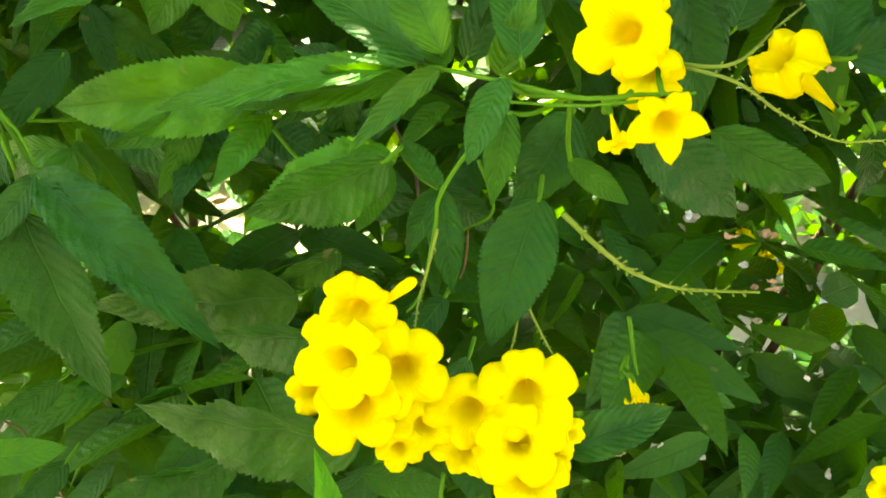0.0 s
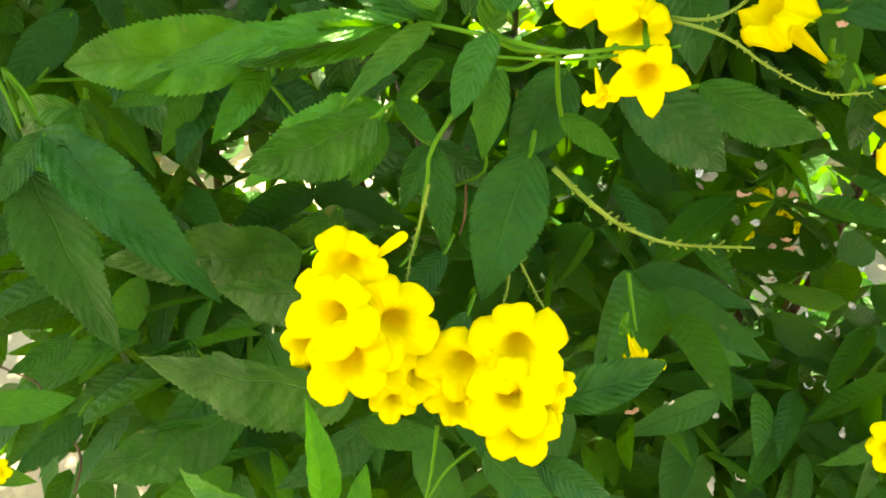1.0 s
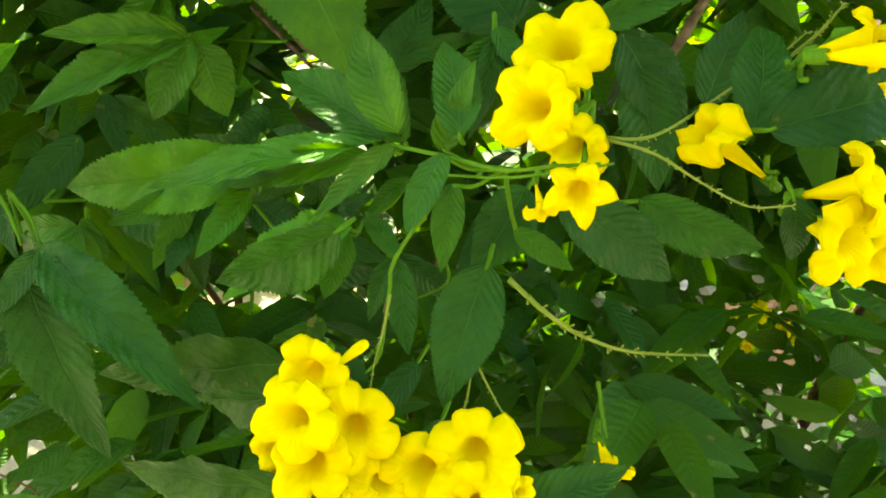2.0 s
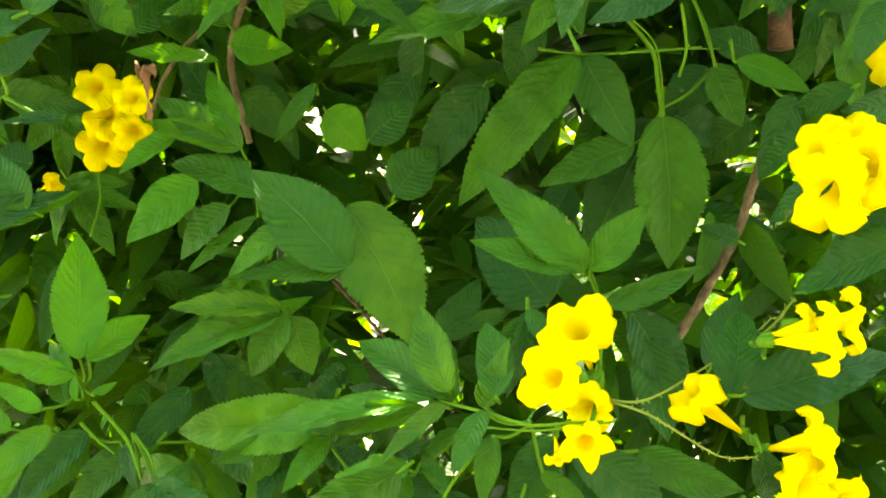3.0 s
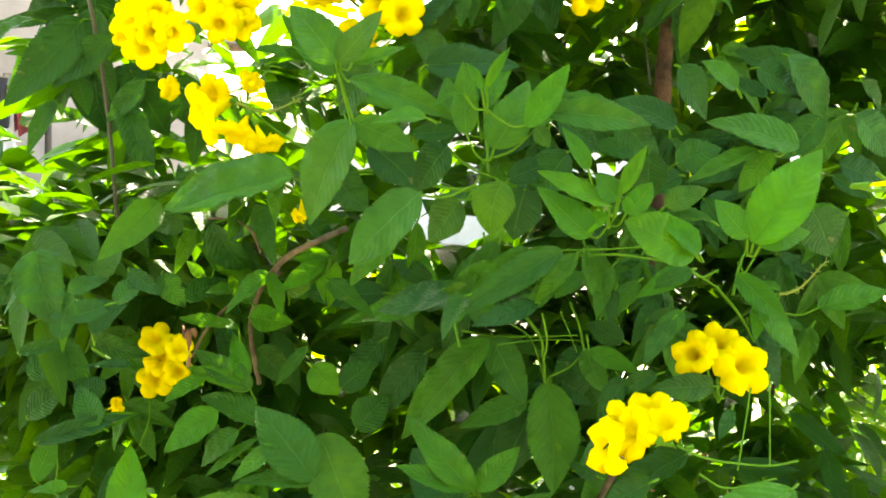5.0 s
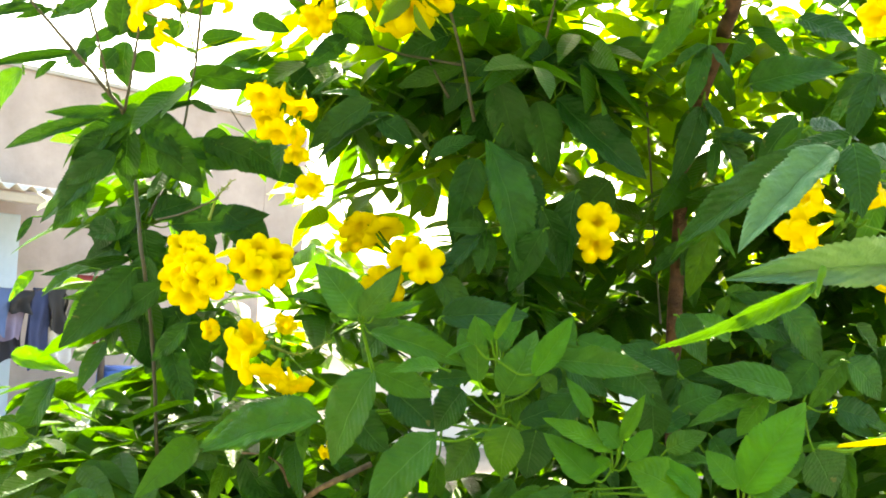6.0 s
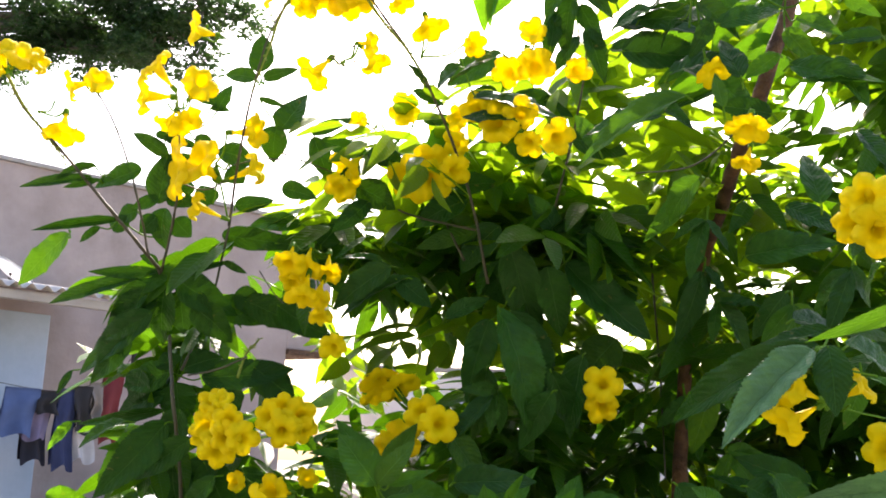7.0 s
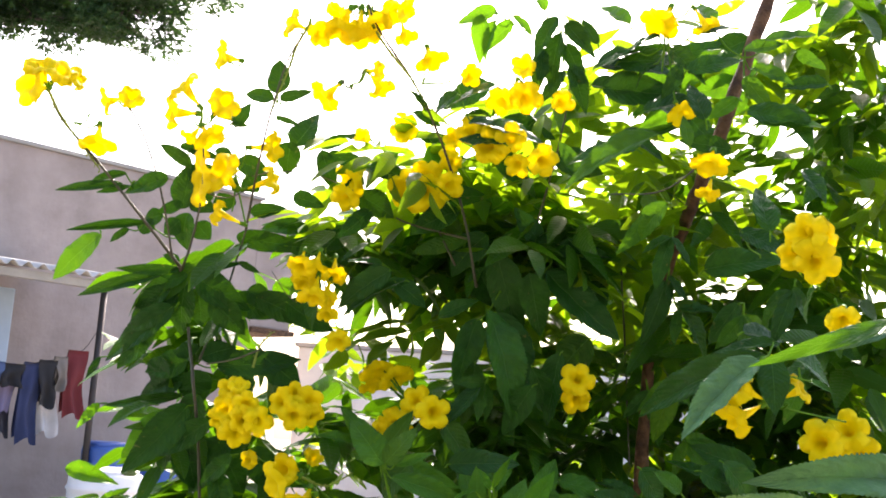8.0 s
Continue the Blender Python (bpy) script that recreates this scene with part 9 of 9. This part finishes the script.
flower_cluster(bush, (-0.396, 0.592, 1.999), [
    ("bloom", (-0.401, 0.531, 2.037), (-0.379, 0.557, 2.011), 0.043),
    ("bloom", (-0.426, 0.554, 2.003), (-0.392, 0.581, 2.011), 0.051),
    ("bloom", (-0.339, 0.551, 2.018), (-0.374, 0.580, 2.006), 0.043),
    ("bloom", (-0.364, 0.567, 1.968), (-0.385, 0.572, 1.992), 0.043),
    ("bloom", (-0.406, 0.584, 1.973), (-0.396, 0.593, 1.999), 0.031),
])
flower_cluster(bush, (-0.353, 0.628, 1.933), [
    ("bloom", (-0.391, 0.590, 1.920), (-0.352, 0.628, 1.925), 0.075),
    ("bloom", (-0.364, 0.592, 1.932), (-0.346, 0.626, 1.913), 0.070),
    ("bloom", (-0.285, 0.615, 1.928), (-0.335, 0.617, 1.910), 0.037),
    ("bloom", (-0.279, 0.595, 1.964), (-0.325, 0.596, 1.967), 0.043),
    ("bloom", (-0.364, 0.591, 1.875), (-0.325, 0.617, 1.861), 0.034),
])
flower_cluster(bush, (-0.245, 0.591, 2.146), [
    ("bloom", (-0.259, 0.551, 2.130), (-0.240, 0.571, 2.126), 0.039),
    ("bloom", (-0.221, 0.576, 2.119), (-0.245, 0.602, 2.138), 0.034),
])
flower_cluster(bush, (-0.171, 0.613, 2.163), [
    ("bloom", (-0.196, 0.586, 2.122), (-0.190, 0.598, 2.169), 0.051),
    ("bloom", (-0.175, 0.598, 2.122), (-0.178, 0.608, 2.173), 0.054),
    ("bloom", (-0.145, 0.590, 2.132), (-0.165, 0.596, 2.167), 0.050),
    ("bloom", (-0.126, 0.593, 2.152), (-0.158, 0.599, 2.160), 0.044),
    ("bloom", (-0.108, 0.608, 2.121), (-0.122, 0.609, 2.154), 0.031),
    ("bloom", (-0.107, 0.597, 2.158), (-0.128, 0.602, 2.167), 0.037),
    ("bloom", (-0.207, 0.585, 2.149), (-0.184, 0.603, 2.171), 0.043),
])
flower_cluster(bush, (-0.199, 0.655, 2.072), [
    ("bloom", (-0.227, 0.616, 2.041), (-0.207, 0.633, 2.073), 0.048),
    ("bloom", (-0.149, 0.641, 2.058), (-0.175, 0.641, 2.092), 0.039),
    ("bloom", (-0.146, 0.614, 2.080), (-0.170, 0.617, 2.083), 0.028),
])
flower_cluster(bush, (-0.342, 0.551, 2.073), [
    ("bloom", (-0.341, 0.518, 2.070), (-0.316, 0.540, 2.072), 0.040),
])
bush = bushes["upper"]
flower_cluster(bush, (-0.100, 0.660, 2.070), [
    ("bloom", (-0.072, 0.620, 2.090), (-0.086, 0.626, 2.120), 0.043),
    ("bloom", (-0.021, 0.634, 2.078), (-0.039, 0.657, 2.091), 0.030),
])
flower_cluster(bush, (-0.167, 0.819, 2.013), [
    ("bloom", (-0.207, 0.731, 2.019), (-0.201, 0.758, 2.022), 0.028),
    ("bloom", (-0.144, 0.734, 2.035), (-0.141, 0.780, 2.036), 0.045),
    ("bloom", (-0.221, 0.731, 1.949), (-0.196, 0.752, 1.979), 0.051),
    ("bloom", (-0.223, 0.720, 1.918), (-0.220, 0.754, 1.947), 0.042),
])
flower_cluster(bush, (-0.117, 0.771, 1.966), [
    ("bloom", (-0.137, 0.745, 1.944), (-0.136, 0.809, 1.967), 0.064),
    ("bloom", (-0.097, 0.722, 1.929), (-0.116, 0.770, 1.958), 0.055),
    ("bloom", (-0.058, 0.701, 1.937), (-0.081, 0.731, 1.956), 0.040),
    ("bloom", (-0.108, 0.739, 1.958), (-0.114, 0.789, 1.979), 0.051),
])
flower_cluster(bush, (0.040, 0.641, 2.074), [
    ("bloom", (0.052, 0.612, 2.086), (0.050, 0.646, 2.083), 0.033),
    ("bloom", (0.057, 0.619, 2.040), (0.045, 0.659, 2.065), 0.045),
    ("bloom", (0.023, 0.627, 2.038), (0.026, 0.662, 2.059), 0.037),
    ("bloom", (0.103, 0.639, 2.042), (0.088, 0.666, 2.058), 0.033),
])
flower_cluster(bush, (0.019, 0.697, 1.985), [
    ("bloom", (0.005, 0.650, 1.987), (0.010, 0.702, 1.994), 0.049),
    ("bloom", (0.036, 0.643, 1.994), (0.032, 0.686, 1.993), 0.041),
    ("bloom", (-0.028, 0.667, 2.012), (-0.023, 0.708, 2.012), 0.039),
    ("bloom", (0.084, 0.645, 1.961), (0.060, 0.676, 1.979), 0.042),
    ("bloom", (0.043, 0.663, 1.959), (0.042, 0.693, 1.980), 0.034),
    ("bloom", (-0.074, 0.743, 1.983), (-0.063, 0.778, 2.000), 0.037),
    ("bloom", (-0.062, 0.706, 2.013), (-0.055, 0.742, 2.015), 0.034),
])
flower_cluster(bush, (0.232, 0.592, 2.142), [
    ("bloom", (0.231, 0.560, 2.113), (0.246, 0.575, 2.148), 0.048),
    ("bloom", (0.292, 0.539, 2.102), (0.273, 0.538, 2.131), 0.029),
    ("bloom", (0.268, 0.531, 1.992), (0.256, 0.538, 2.010), 0.039),
])
flower_cluster(bush, (0.305, 0.531, 1.941), [
    ("bloom", (0.299, 0.505, 1.920), (0.303, 0.516, 1.946), 0.043),
    ("bloom", (0.297, 0.537, 1.894), (0.302, 0.544, 1.920), 0.030),
])
flower_cluster(bush, (0.427, 0.400, 1.814), [
    ("bloom", (0.393, 0.348, 1.821), (0.412, 0.395, 1.824), 0.040),
    ("bloom", (0.407, 0.354, 1.816), (0.419, 0.397, 1.819), 0.036),
    ("bloom", (0.383, 0.366, 1.800), (0.407, 0.402, 1.809), 0.035),
    ("bloom", (0.403, 0.352, 1.788), (0.412, 0.398, 1.806), 0.043),
])
flower_cluster(bush, (0.460, 0.661, 1.633), [
    ("bloom", (0.431, 0.612, 1.618), (0.455, 0.670, 1.620), 0.050),
    ("bloom", (0.464, 0.626, 1.634), (0.477, 0.683, 1.621), 0.048),
    ("bloom", (0.483, 0.656, 1.602), (0.484, 0.708, 1.615), 0.051),
    ("bloom", (0.452, 0.659, 1.591), (0.465, 0.707, 1.608), 0.046),
])
bush = bushes["near"]
flower_cluster(bush, (0.430, 0.356, 1.746), [
    ("bloom", (0.425, 0.295, 1.725), (0.431, 0.346, 1.745), 0.034),
])
flower_cluster(bush, (0.375, 0.488, 1.654), [
    ("bloom", (0.332, 0.432, 1.667), (0.366, 0.456, 1.656), 0.037),
    ("bloom", (0.329, 0.436, 1.630), (0.365, 0.457, 1.653), 0.038),
    ("bloom", (0.402, 0.452, 1.670), (0.382, 0.459, 1.659), 0.032),
])


# ---- low plants behind, far tree, litter ----
def low_plant(x, y, r, high, n, seed):
    ob = thing("weed_clump", pose(x, y, 0), "bright green sunlit weed clump on the ground", "plant", "weeds in the yard")
    leaves = sprig_mesh("leaves", [((0, 0, high * 0.5), (r, r, high * 0.5), n)], 5, 0.09, LEAF_THIN, None, seed)
    leaves.parent = ob
    tagged(leaves, kind="stuff")
    v, f = joined([tube([(0, 0, -0.02), (math.cos(a) * r * 0.4, math.sin(a) * r * 0.4, high * 0.8)], [0.006, 0.003], 5) for a in (0.3, 1.7, 3.1, 4.6)])
    mesh_object("stems", v, f, GREEN_STEM).parent = ob


for i, (x, y, r, high) in enumerate((
    (-1.7, 3.2, 0.45, 0.5), (-2.4, 4.2, 0.55, 0.6), (-1.1, 2.6, 0.4, 0.7), (-3.2, 5.4, 0.6, 0.6), (0.6, 3.4, 0.4, 0.6), (-0.2, 4.4, 0.5, 0.6), (1.6, 3.0, 0.45, 0.7),
    (-0.75, 2.1, 0.38, 1.15), (-0.05, 2.2, 0.36, 1.1), (0.55, 2.3, 0.36, 1.2), (1.15, 2.2, 0.40, 1.5), (-1.35, 2.2, 0.32, 0.95), (0.75, 2.9, 0.45, 1.9), (1.5, 2.5, 0.45, 2.2))):
    low_plant(x, y, r, high, int(150 * high + 20), 40 + i)


def shade_tree(x, y, fork, crown_at, seed):
    """A tall tree: trunk, limbs to each clump of the crown, and the crown of many small leaves."""
    rng = random.Random(seed)
    ob = thing("shade_tree", pose(x, y, 0), "large dark leafy tree with fine foliage beyond the house", "tree")
    pieces = [tube(smooth_line([(0, 0, -0.1), (0.15, 0.1, fork * 0.5), (0.0, 0, fork)], 5), [0.30 - 0.012 * i for i in range(11)], 12, 0.08, seed)]
    crown = []
    for cx, cy, cz in crown_at:
        c = Vector((cx - x, cy - y, cz))
        bend = c * 0.5 + Vector((0, 0, fork * 0.5 + 0.6))
        pieces.append(tube(smooth_line([(0, 0, fork - 0.2), bend, c], 4), [0.12, 0.11, 0.10, 0.085, 0.07, 0.055, 0.04, 0.03, 0.015], 7, 0.05, seed))
        for k in range(3):
            d = Vector((rng.uniform(-0.7, 0.7), rng.uniform(-0.7, 0.7), rng.uniform(-0.25, 0.5)))
            pieces.append(tube([c, c + d], [0.02, 0.006], 5))
            crown.append((tuple(c + d), (rng.uniform(0.35, 0.7), rng.uniform(0.35, 0.7), rng.uniform(0.22, 0.45)), 170))
    v, f = joined(pieces)
    mesh_object("trunk", v, f, PURPLE_STEM).parent = ob
    leaves = sprig_mesh("crown", crown, 5, 0.085, TREE_LEAF, None, seed, coarse=True)
    leaves.parent = ob
    tagged(leaves, kind="stuff")


shade_tree(-18.5, 14.0, 7.2, [(-12.86, 15.44, 8.07), (-11.87, 15.68, 8.34), (-10.87, 15.98, 8.29), (-10.43, 16.16, 8.38), (-9.96, 16.34, 8.65), (-11.41, 16.03, 8.26), (-13.65, 15.31, 7.52), (-12.47, 15.36, 9.11), (-11.37, 15.69, 9.08), (-10.38, 15.99, 9.03), (-9.58, 16.22, 9.08), (-14.25, 14.97, 8.40), (-12.07, 15.55, 8.73), (-10.77, 15.94, 8.71), (-12.01, 15.84, 8.45), (-11.11, 16.07, 8.45), (-10.26, 16.26, 8.65), (-9.62, 16.37, 8.98), (-11.52, 15.90, 8.82)], 3)


def litter():
    rng = random.Random(8)
    for key, n in (("pink", 40), ("grey", 90), ("brown", 150)):
        pieces = []
        for i in range(n):
            x, y = rng.uniform(-1.2, 2.2), rng.uniform(1.0, 4.2)
            s = rng.uniform(0.02, 0.05)
            a = rng.uniform(0, 6.28)
            verts = []
            for px, py, pz in ((-1, -0.2, 0.25), (-0.3, -0.6, 0.1), (0.5, -0.5, 0.1), (1, 0, 0.35), (0.4, 0.55, 0.1), (-0.4, 0.6, 0.2), (0, 0, 0.55), (0, 0, 0.0)):
                q = Vector((px, py, pz)) * s * rng.uniform(0.8, 1.2)
                verts.append(Vector((x + q.x * math.cos(a) - q.y * math.sin(a), y + q.x * math.sin(a) + q.y * math.cos(a), 0.02 + q.z)))
            faces = [(6, k, (k + 1) % 6) for k in range(6)] + [(7, (k + 1) % 6, k) for k in range(6)]
            pieces.append((verts, faces))
        v, f = joined(pieces)
        ob = mesh_object("litter", v, f, LITTER[key], smooth=False)
        tagged(ob, {"pink": "faded pink fallen petals scattered on the earth", "grey": "pale grey stones scattered on the earth", "brown": "dry brown fallen leaves on the earth"}[key], "litter", kind="stuff")


litter()
